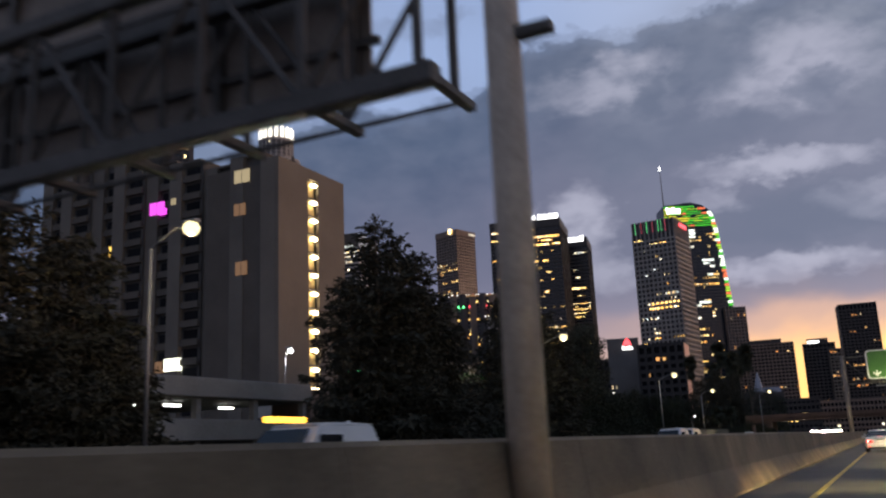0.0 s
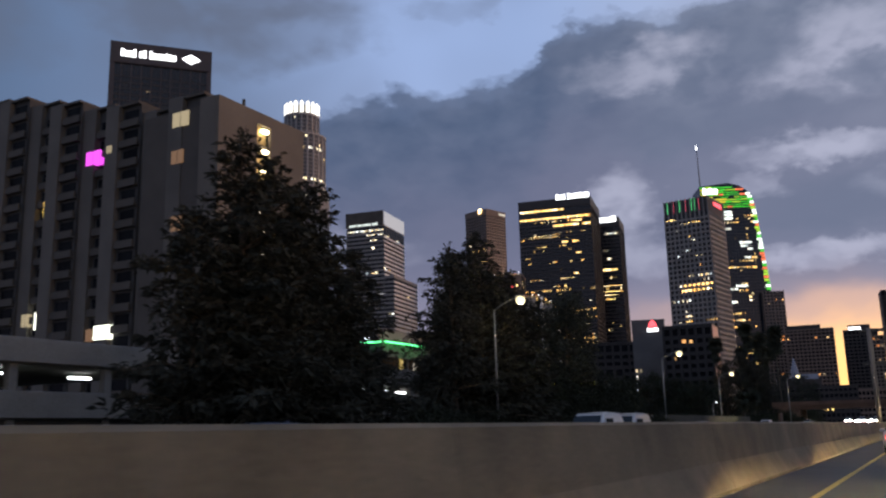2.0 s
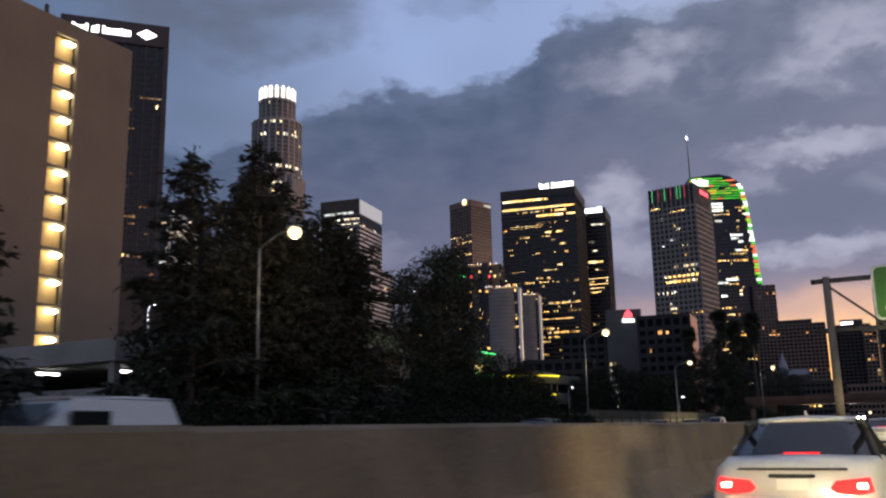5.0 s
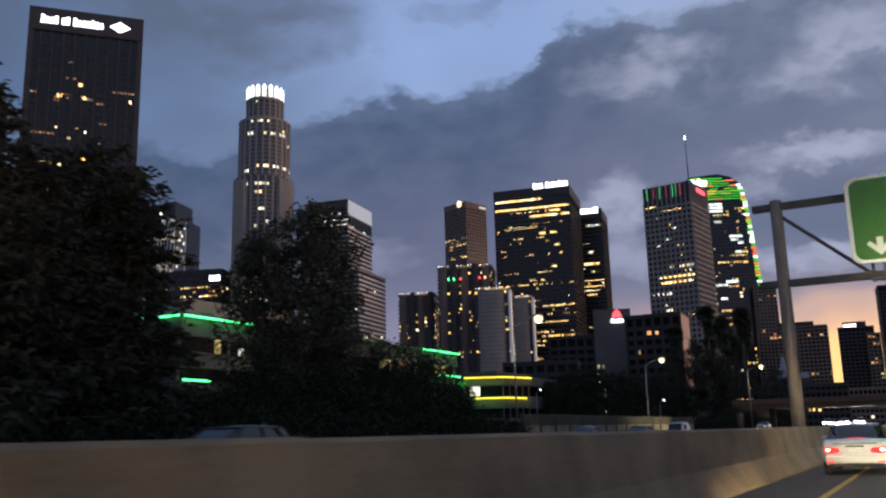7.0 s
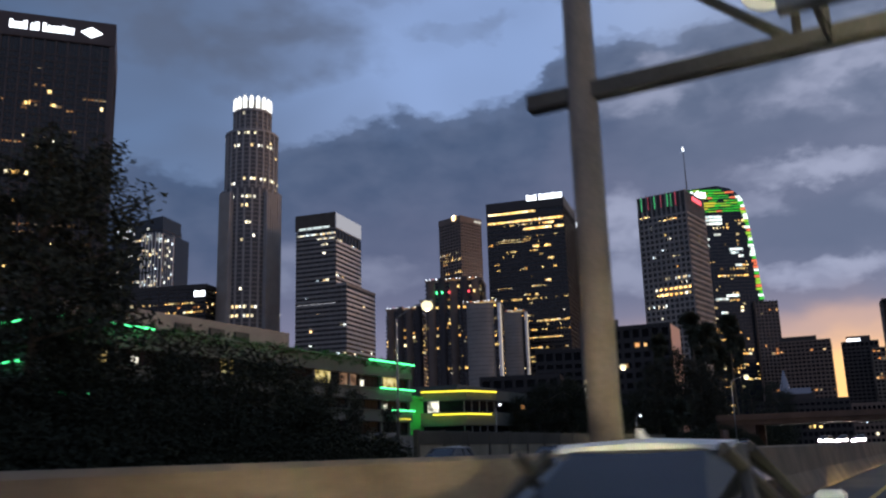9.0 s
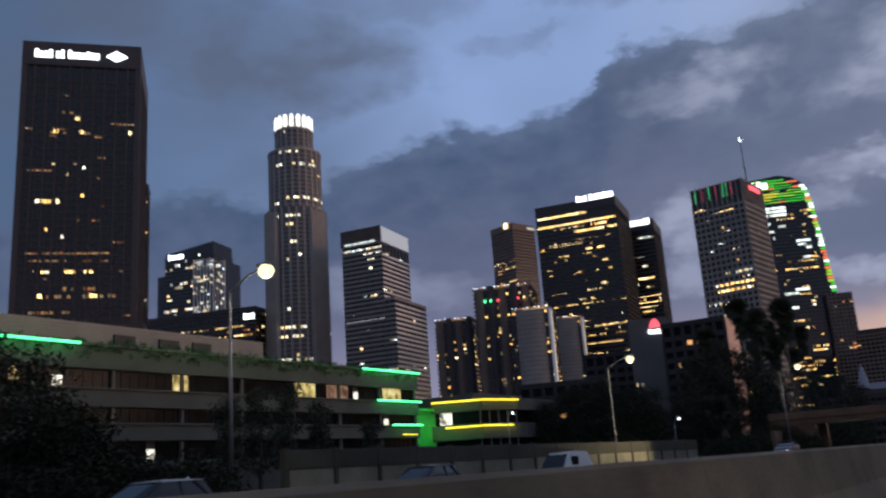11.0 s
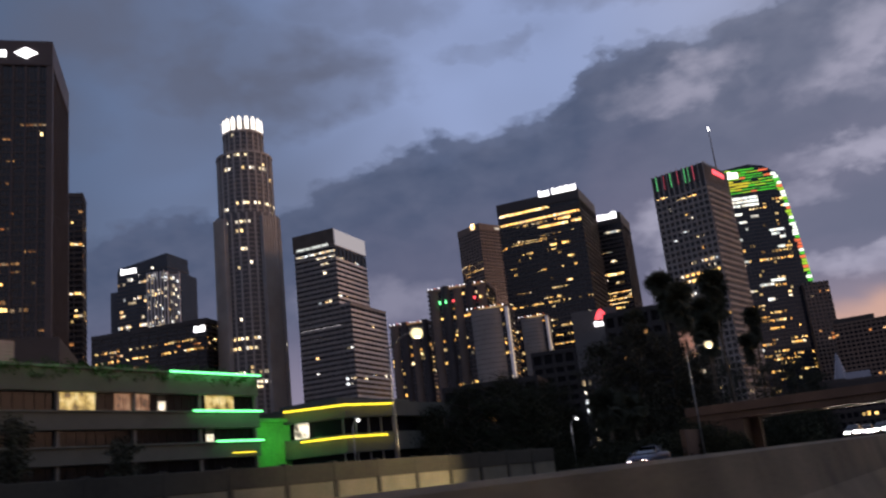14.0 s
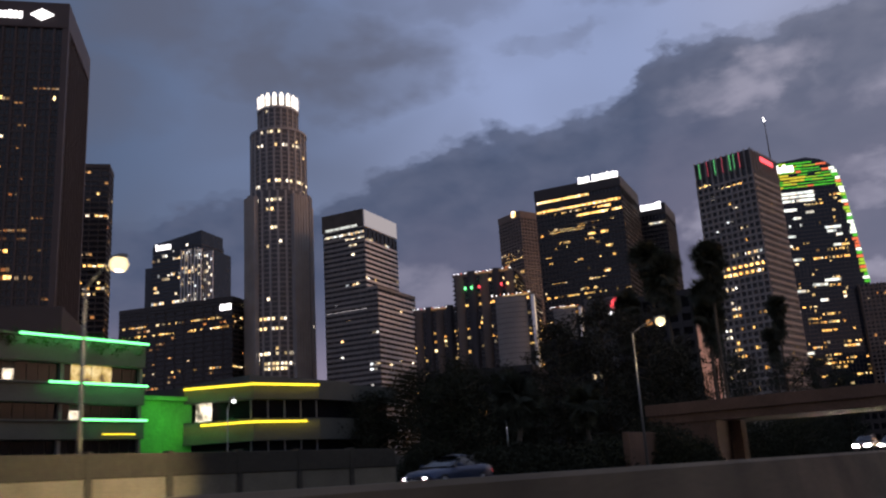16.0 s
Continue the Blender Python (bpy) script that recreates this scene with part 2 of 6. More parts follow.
WINDOW = mat("window_glass", (0.012, 0.013, 0.015), 0.15, scale=0.6, vary=0.3, piece=0.3, spec=0.06, ior=1.3)
GRANITE = mat("brown_granite", (0.048, 0.041, 0.044), 0.55, scale=0.1, vary=0.18, fine=25)
GRANITE_PALE = mat("pale_granite", (0.34, 0.31, 0.27), 0.6, scale=0.1, vary=0.15, fine=25)
STONE_GREY = mat("grey_stone", (0.27, 0.25, 0.23), 0.7, scale=0.1, vary=0.18, fine=25)
STONE_DOME = mat("pale_grey_granite", (0.34, 0.325, 0.31), 0.65, scale=0.1, vary=0.15, fine=25)
STONE_WHITE = mat("white_stone_panel", (0.74, 0.71, 0.68), 0.7, scale=0.1, vary=0.12, fine=25)
PALE_METAL = mat("pale_metal_panel", (0.80, 0.79, 0.78), 0.32, 0.6, scale=0.1, vary=0.06, fine=25)
# wall panels paler than the cap: local light put into the colour
WALL_LIT = mat("pale_lit_panel", (0.19, 0.17, 0.12), 0.85, scale=0.5, vary=0.3, bump=0.2, fine=14, piece=0.12)
# near-black base, so the facade grid catches little skylight
NEAR_BLACK = mat("near_black_cladding", (0.017, 0.016, 0.017), 0.6, scale=0.1, vary=0.25, fine=25)
STEEL_BLACK = mat("black_steel_panel", (0.035, 0.030, 0.028), 0.5, scale=0.1, vary=0.2, fine=25)
OVERPASS = mat("brown_stained_concrete", (0.115, 0.070, 0.050), 0.9, scale=0.3, vary=0.35, bump=0.2, fine=14)
BROWN_PANEL = mat("brown_panel", (0.17, 0.125, 0.10), 0.7, scale=0.1, vary=0.2, fine=25)
CORRUGATED = mat("corrugated_metal", (0.20, 0.20, 0.20), 0.55, 0.3, scale=0.3, vary=0.2, fine=12)
WALL_CAP = mat("olive_stained_concrete", (0.050, 0.046, 0.034), 0.9, scale=0.25, vary=0.35, bump=0.25, fine=14)
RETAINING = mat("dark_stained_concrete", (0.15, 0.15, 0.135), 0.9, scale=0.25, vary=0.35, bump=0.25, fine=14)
SPANDREL = mat("office_spandrel", (0.084, 0.096, 0.084), 0.8, scale=0.25, vary=0.2, bump=0.1, fine=16)
# green strip light put into the court wall's colour
GREEN_LIT_WALL = mat("green_lit_wall", (0.07, 0.36, 0.08), 0.8, scale=0.3, vary=0.3)
GALV = mat("galvanised_steel", (0.20, 0.20, 0.20), 0.5, 0.6, scale=2, vary=0.2)
STEEL_DARK = mat("weathered_dark_steel", (0.07, 0.065, 0.06), 0.65, 0.3, scale=2, vary=0.35)
POST = mat("painted_gantry_post", (0.21, 0.172, 0.14), 0.75, scale=1.5, vary=0.25, bump=0.15)
# paler copy of POST: headlight glow put into the near post's colour
POST_HEADLIT = mat("headlit_post", (0.37, 0.30, 0.235), 0.75, scale=1.5, vary=0.25, bump=0.15)
SIGN_GREEN = mat("green_sign_sheet", (0.06, 0.17, 0.035), 0.45, scale=0.8, vary=0.12)
SIGN_BACK = mat("sign_back_sheet", (0.155, 0.128, 0.105), 0.6, 0.2, scale=1.0, vary=0.3)
SIGN_WHITE = mat("white_sign_sheet", (0.75, 0.75, 0.70), 0.4, scale=2, vary=0.08)
BARK = mat("bark", (0.09, 0.07, 0.05), 0.95, scale=3, vary=0.4, bump=0.6)
PALM_BARK = mat("palm_trunk", (0.09, 0.075, 0.055), 0.95, scale=4, vary=0.4, bump=0.6)
LEAF = mat("dark_leaf", (0.043, 0.044, 0.034), 0.95, scale=1.2, vary=0.45, fine=4, spec=0.08)
LEAF_B = mat("grey_green_leaf", (0.050, 0.056, 0.042), 0.95, scale=1.2, vary=0.45, fine=4, spec=0.08)
HEDGE_GREEN = mat("green_planting", (0.030, 0.075, 0.022), 0.9, scale=1.0, vary=0.4, fine=4, spec=0.1)
HEDGE = mat("hedge_leaf", (0.030, 0.034, 0.023), 0.95, scale=1.0, vary=0.45, fine=4, spec=0.08)
TYRE = mat("tyre_rubber", (0.02, 0.02, 0.02), 0.85, scale=4, vary=0.2)
RIM = mat("alloy_rim", (0.45, 0.45, 0.46), 0.35, 0.8, scale=4, vary=0.1)
CAR_GLASS = mat("car_glass", (0.012, 0.014, 0.016), 0.06, scale=1, vary=0.2)
PAINT_SILVER = mat("silver_car_paint", (0.58, 0.57, 0.55), 0.3, 0.3, scale=1, vary=0.06)
PAINT_WHITE_CAR = mat("white_car_paint", (0.66, 0.66, 0.65), 0.3, 0.0, scale=1, vary=0.05)
PAINT_BLUE = mat("dark_blue_car_paint", (0.03, 0.05, 0.10), 0.3, 0.3, scale=1, vary=0.1)
PAINT_GREY = mat("grey_car_paint", (0.12, 0.12, 0.125), 0.3, 0.4, scale=1, vary=0.1)
BLACK_TRIM = mat("black_trim", (0.02, 0.02, 0.02), 0.6, scale=2, vary=0.2)

WARM_STOPS = [(0.0, (1.0, 0.46, 0.10)), (0.5, (1.0, 0.63, 0.19)), (0.85, (1.0, 0.78, 0.38)), (1.0, (1.0, 0.93, 0.78))]
PALE_STOPS = [(0.0, (1.0, 0.62, 0.25)), (0.35, (1.0, 0.85, 0.55)), (0.8, (0.95, 0.98, 0.95)), (1.0, (0.75, 0.9, 1.0))]
ORANGE_STOPS = [(0.0, (1.0, 0.33, 0.08)), (0.6, (1.0, 0.55, 0.2)), (1.0, (1.0, 0.78, 0.5))]
LIT_WARM = glow("warm_lit_windows", (1, 0.7, 0.3), 2.6, 0.1, True, WARM_STOPS)
LIT_PALE = glow("pale_lit_windows", (1, 0.9, 0.7), 2.4, 0.1, True, PALE_STOPS)
LIT_ORANGE = glow("orange_lit_windows", (1, 0.5, 0.2), 1.3, 0.1, True, ORANGE_STOPS)
LIT_DOME = glow("cool_warm_lit_windows", (1, 0.8, 0.5), 2.4, 0.3, True, [(0.0, (1.0, 0.68, 0.28)), (0.45, (1.0, 0.84, 0.5)), (1.0, (1.0, 0.95, 0.85))])
LIT_FAINT = glow("faint_lit_windows", (1, 0.5, 0.2), 0.5, 0.1, True, ORANGE_STOPS)
LIT_HOT = glow("bright_lit_windows", (1, 0.75, 0.35), 4.2, 1.4, True, WARM_STOPS)
LED_GREEN = glow("green_light_strip", (0.10, 0.95, 0.28), 3.2)
LED_YELLOW = glow("yellow_light_strip", (1.0, 0.78, 0.04), 2.0)
LINE_GREEN = glow("green_light_line", (0.06, 0.70, 0.04), 0.8)
LINE_LIME = glow("lime_light_line", (0.45, 0.85, 0.05), 0.8)
LINE_YELLOW = glow("yellow_light_line", (0.85, 0.75, 0.05), 0.8)
LINE_RED = glow("red_light_line", (1.0, 0.20, 0.08), 0.9)
LINE_WHITE = glow("white_light_line", (0.85, 1.0, 0.85), 1.6)
LINE_DEEP = glow("deep_green_light_line", (0.04, 0.40, 0.05), 0.55)
SIGN_LIT = glow("white_sign_light", (0.93, 0.96, 1.0), 3.0)
SIGN_RED = glow("red_sign_light", (1.0, 0.08, 0.10), 2.0)
CROWN_LIT = glow("white_crown_light", (1.0, 0.96, 0.88), 1.5)
SOFT_GLOW = glow("soft_white_glow", (0.95, 0.92, 0.97), 0.34)
# sunset on one office wall, put into the base colour
SUNSET_WALL = mat("sunset_tinted_stone", (0.78, 0.52, 0.40), 0.7, scale=0.1, vary=0.12, fine=25)
LAMP_LENS = glow("sodium_lamp_lens", (1.0, 0.86, 0.46), 1.45)
LAMP_COOL = glow("cool_lamp_lens", (0.92, 0.97, 1.0), 4.0)
TUBE = glow("garage_tube", (0.95, 0.98, 1.0), 4.0)
TAIL = glow("red_tail_light", (1.0, 0.015, 0.02), 1.5)
TAIL_HOT = glow("tail_lamp_core", (1.0, 0.5, 0.4), 8.0)
AMBER = glow("amber_warning_lamp", (1.0, 0.50, 0.05), 3.0)
HEAD = glow("white_headlight", (1.0, 0.95, 0.85), 150.0)
FLAT_LIT = glow("cool_lit_flat_window", (0.95, 1.0, 0.86), 2.2)
FLAT_AMBER = glow("amber_lit_flat_window", (1.0, 0.62, 0.12), 1.6)
FLAT_DIM = glow("dim_orange_flat_window", (1.0, 0.55, 0.28), 0.13)
FLAT_PINK = glow("pink_lit_flat_window", (1.0, 0.16, 0.22), 0.5)
FLAT_PALE = glow("dim_pale_flat_window", (1.0, 0.82, 0.5), 0.3)
WHITE_ROW = glow("white_lit_storey", (0.92, 1.0, 0.95), 1.9, 0.5, True, [(0.0, (1.0, 0.92, 0.75)), (0.5, (0.9, 1.0, 0.95)), (1.0, (0.85, 1.0, 1.0))])
BLUE_DIM = glow("pale_blue_light", (0.45, 0.55, 0.95), 0.06)
LED_DIM = glow("dim_green_light", (0.15, 1.0, 0.35), 0.55)
RED_DIM = glow("dim_red_light", (1.0, 0.12, 0.2), 0.5)
MAGENTA = glow("magenta_lit_window", (0.85, 0.08, 0.85), 1.1)
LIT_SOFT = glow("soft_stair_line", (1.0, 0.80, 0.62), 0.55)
STAIR_LIT = glow("stair_lamp", (1.0, 0.86, 0.55), 9.0)
# stair lamps' warm glow put into the recess colour
STAIR_WALL = mat("lamplit_stair_wall", (0.62, 0.46, 0.22), 0.8, scale=0.4, vary=0.2)
def room(name, deep, pale, strength):
    """A lit room behind glass: uneven light, brighter near its lamps, with darker furniture and blinds."""
    m = glow(name, pale, strength)
    t = m.node_tree
    p = t.nodes["Principled BSDF"]
    g = t.nodes.new("ShaderNodeNewGeometry")
    n = t.nodes.new("ShaderNodeTexNoise")
    n.inputs["Scale"].default_value, n.inputs["Detail"].default_value = 0.75, 3
    t.links.new(g.outputs["Position"], n.inputs["Vector"])
    r = t.nodes.new("ShaderNodeValToRGB")
    r.color_ramp.elements[0].position, r.color_ramp.elements[0].color = 0.36, (*[c * 0.12 for c in deep], 1)
    r.color_ramp.elements[1].position, r.color_ramp.elements[1].color = 0.66, (*pale, 1)
    e = r.color_ramp.elements.new(0.5)
    e.color = (*deep, 1)
    t.links.new(n.outputs[0], r.inputs[0])
    t.links.new(r.outputs[0], p.inputs["Emission Color"])
    return m


ROOM_YELLOW = room("yellow_room_light", (0.62, 0.46, 0.12), (1.0, 0.86, 0.42), 0.75)
ROOM_PINK = room("peach_room_light", (0.55, 0.26, 0.13), (1.0, 0.66, 0.42), 0.25)
ROOM_WHITE = room("white_room_light", (0.6, 0.55, 0.42), (1.0, 0.95, 0.8), 1.5)

# ---- building helpers ----
U = Vector((0.4274, 0.9041, 0))
N = Vector((-0.9041, 0.4274, 0))
FW_TURN = math.degrees(math.atan2(0.9041, 0.4274))


def fw(s, n, z=0.0, turn=0.0):
    """A pose by metres along the freeway, metres to its left, and height."""
    p = Vector((0, -5.5, z)) + U * s + N * n
    return pose(p.x, p.y, p.z, 0, 0, FW_TURN + turn)


class Build:
    """Gathers plain faces for one mesh."""

    def __init__(self):
        self.v, self.f = [], []

    def face(self, *pts):
        k = len(self.v)
        self.v.extend(pts)
        self.f.append(tuple(range(k, k + len(pts))))
        return self

    def box(self, x0, x1, y0, y1, z0, z1, c=0.0):
        k = len(self.v)
        if c <= 0:
            self.v += [(x0, y0, z0), (x1, y0, z0), (x1, y1, z0), (x0, y1, z0), (x0, y0, z1), (x1, y0, z1), (x1, y1, z1), (x0, y1, z1)]
            self.f += [(k + a, k + b, k + d, k + e) for a, b, d, e in ((3, 2, 1, 0), (4, 5, 6, 7), (0, 1, 5, 4), (1, 2, 6, 5), (2, 3, 7, 6), (3, 0, 4, 7))]
            return self
        ring = lambda q, z: [(x0 + q, y0 + q, z), (x1 - q, y0 + q, z), (x1 - q, y1 - q, z), (x0 + q, y1 - q, z)]
        self.v += ring(c, z0) + ring(0, z0 + c) + ring(0, z1 - c) + ring(c, z1)
        self.f.append((k + 3, k + 2, k + 1, k))
        self.f.append((k + 12, k + 13, k + 14, k + 15))
        for r in range(3):
            for i in range(4):
                a, b = k + r * 4 + i, k + r * 4 + (i + 1) % 4
                self.f.append((a, b, b + 4, a + 4))
        return self

    def prism(self, poly, z0, z1, top=None):
        k, n = len(self.v), len(poly)
        top = top or poly
        self.v += [(x, y, z0) for x, y in poly] + [(x, y, z1) for x, y in top]
        self.f.append(tuple(range(k + n - 1, k - 1, -1)))
        self.f.append(tuple(range(k + n, k + 2 * n)))
        for i in range(n):
            j = (i + 1) % n
            self.f.append((k + i, k + j, k + n + j, k + n + i))
        return self

    def tube(self, a, b, r0, r1=None, sides=8):
        """A tapered round bar from a to b."""
        r1 = r0 if r1 is None else r1
        a, b = Vector(a), Vector(b)
        q = (b - a).to_track_quat("Z", "Y").to_matrix()
        k = len(self.v)
        for p, r in ((a, r0), (b, r1)):
            for i in range(sides):
                w = 2 * math.pi * i / sides
                self.v.append(tuple(p + q @ Vector((math.cos(w) * r, math.sin(w) * r, 0))))
        for i in range(sides):
            j = (i + 1) % sides
            self.f.append((k + i, k + j, k + sides + j, k + sides + i))
        self.f.append(tuple(range(k + sides - 1, k - 1, -1)))
        self.f.append(tuple(range(k + sides, k + 2 * sides)))
        return self

    def sweep(self, pts, radii, sides=8):
        """One round bar that follows a line of points."""
        pts = [Vector(p) for p in pts]
        k, n = len(self.v), len(pts)
        for i, (p, r) in enumerate(zip(pts, radii)):
            way = pts[min(i + 1, n - 1)] - pts[max(i - 1, 0)]
            q = way.to_track_quat("Z", "Y").to_matrix()
            for j in range(sides):
                w = 2 * math.pi * j / sides
                self.v.append(tuple(p + q @ Vector((math.cos(w) * r, math.sin(w) * r, 0))))
        for i in range(n - 1):
            for j in range(sides):
                a, b = k + i * sides + j, k + i * sides + (j + 1) % sides
                self.f.append((a, b, b + sides, a + sides))
        self.f.append(tuple(range(k + sides - 1, k - 1, -1)))
        self.f.append(tuple(range(k + (n - 1) * sides, k + n * sides)))
        return self

    def profile(self, pts, x0, x1):
        """A closed outline in y and z, drawn out along x."""
        k, n = len(self.v), len(pts)
        self.v += [(x0, y, z) for y, z in pts] + [(x1, y, z) for y, z in pts]
        self.f.append(tuple(range(k, k + n)))
        self.f.append(tuple(range(k + 2 * n - 1, k + n - 1, -1)))
        for i in range(n):
            j = (i + 1) % n
            self.f.append((k + j, k + i, k + n + i, k + n + j))
        return self

    def mesh(self, name):
        me = bpy.data.meshes.new(name)
        me.from_pydata(self.v, [], self.f)
        me.validate()
        return me


def part(name, b, material, parent=None, label="", smooth=False, kind=""):
    me = b if isinstance(b, bpy.types.Mesh) else b.mesh(name)
    if not me.materials:
        me.materials.append(material)
    if smooth:
        me.shade_smooth()
    ob = new(name, me)
    ob.parent = parent
    if label:
        ob["label"] = label
    if kind:
        ob["kind"] = kind
    return ob


def thing(name, m, label, category, group="", kind=""):
    e = new(name)
    e.empty_display_size = 0.2
    e.matrix_basis = m
    return tagged(e, label, category, group, kind)

# ---- ground, freeway, barrier ----
g = Build()
R = 4000.0
g.face((-R, -R, 0), (R, -R, 0), (R, R, 0), (-R, R, 0))
ground = tagged(part("ground", g, GROUND), "dark flat city ground reaching the horizon", "ground", kind="structure")
ground.location.z = -0.06

road = thing("road", fw(0, 0), "worn dark asphalt freeway with painted lane lines", "road", kind="structure")
part("carriageway", Build().box(-150, 520, -19, 3.9, -0.3, 0.0), ASPHALT, road)
part("opposite_carriageway", Build().box(-150, 520, 4.5, 35.4, -0.3, 0.0), ASPHALT, road)
RISE = 1.25
rising = Build()
rising.v = [(205, 5.2, 0.0), (205, 35.2, 0.0), (240, 5.2, RISE), (240, 35.2, RISE), (520, 5.2, RISE), (520, 35.2, RISE), (205, 5.2, -0.2), (520, 5.2, -0.2), (205, 35.2, -0.2), (520, 35.2, -0.2)]
rising.f = [(0, 2, 3, 1), (2, 4, 5, 3), (6, 7, 4, 2, 0), (8, 1, 3, 5, 9), (7, 9, 5, 4)]
part("rising_carriageway", rising, ASPHALT, road)
part("median_base", Build().box(-150, 520, 3.9, 4.5, -0.3, -0.004), CONCRETE, road)
dash = Build().box(0, 3.0, -0.06, 0.06, 0.0, 0.006).mesh("lane_dash")
dash.materials.append(PAINT_WHITE)
for n in (-1.9, -5.6, -9.3, -13.0):
    for i in range(26):
        d = part("lane_dash", dash, PAINT_WHITE, road)
        d.location = (-20 + i * 11.0, n, 0)
part("edge_line", Build().box(-150, 520, 1.72, 1.86, 0.0, 0.005), PAINT_YELLOW, road, "yellow painted edge line")

# the median barrier, cast in lengths with open joints
barrier = thing("median_barrier", fw(0, 0), "long tall tan concrete median barrier, stained", "barrier", kind="structure")
prof = [(3.52, 0.0), (3.52, 0.05), (3.80, 0.42), (3.92, 0.97), (3.97, 1.0), (4.43, 1.0), (4.46, 0.97), (4.60, 0.42), (4.88, 0.05), (4.88, 0.0)]
seg = Build().profile(prof, 0.006, 5.994).mesh("barrier_length")
seg.materials.append(BARRIER)
for i in range(-6, 76):
    s = i * 6.0
    ob = part("barrier_length", seg, BARRIER, barrier)
    k = min(1.0, max(0.0, (s - 40) / 55.0))
    ob.location = (s, 0, 0)
    ob.scale = (1, 1, 1.50 - 0.12 * k)

# low wall with pilasters along the far edge of the freeway
edge_wall = thing("edge_wall", fw(0, 0), "concrete wall with pilasters, light on its panels put into colour", "wall", kind="structure")
panel = Build().box(0.17, 4.33, 38.4, 38.65, 0.0, 2.25).mesh("wall_panel")
panel.materials.append(WALL_LIT)
pil = Build().box(-0.17, 0.17, 38.3, 38.75, 0.0, 3.5, 0.03).mesh("pilaster")
pil.materials.append(WALL_CAP)
cap = Build().box(0.17, 4.33, 38.33, 38.72, 2.25, 3.4, 0.03).mesh("wall_cap")
cap.materials.append(WALL_CAP)
for i in range(37, 54):
    for nm, me in (("wall_panel", panel), ("pilaster", pil), ("wall_cap", cap)):
        part(nm, me, WALL_CAP, edge_wall).location = (i * 4.5, 0, 0)

# unseen plain wall added behind the outer shoulder to block low glow
outer = thing("unseen_outer_wall", fw(0, 0), "unseen dark concrete wall added to block the low western glow", "wall", kind="structure")
part("wall_body", Build().box(-150, 520, -30.6, -30.0, 0, 10.5, 0.05), RETAINING, outer)
part("wall_cap", Build().box(-150, 520, -30.75, -29.85, 10.5, 10.8, 0.04), RETAINING, outer)

# unseen blocks added to shade the office and its windows
for s, w, h in ((120, 70, 24), (196, 84, 27), (286, 70, 25), (362, 90, 28)):
    b_ = thing("unseen_block", fw(s, -62), "unseen plain block added to shade the office from the glow", "building")
    part("wall_body", Build().box(0, w, 0, 16, 0, h, 0.1), STUCCO_DARK, b_)
    part("roof_edge", Build().box(-0.2, w + 0.2, -0.2, 16.2, h, h + 0.5, 0.05), STUCCO_DARK, b_)

# overpass that crosses ahead
bridge = thing("overpass", fw(290, 10, 0, 4.0), "brown concrete road overpass crossing the freeway", "bridge", kind="structure")
part("deck", Build().box(0, 13, -45, 30, 5.4, 6.6), OVERPASS, bridge)
part("parapet", Build().box(-0.3, 0.05, -45, 30, 6.3, 7.5, 0.03), OVERPASS, bridge, "brown concrete parapet")
part("parapet", Build().box(12.95, 13.3, -45, 30, 6.3, 7.5, 0.03), STUCCO, bridge)
for y in (-32, -9.8, 22):
    part("pier", Build().box(5.2, 7.4, y - 0.6, y + 0.6, 0, 5.4, 0.08), OVERPASS, bridge)
part("abutment", Build().box(0.2, 12.8, 22.7, 30, 0, 5.39), OVERPASS, bridge)
part("slope_wall", Build().box(-14, 0.1, 27, 27.6, 0, 4.4, 0.05), OVERPASS, bridge, "dark brown retaining wall")

# ---- towers ----
rng = random.Random(7)


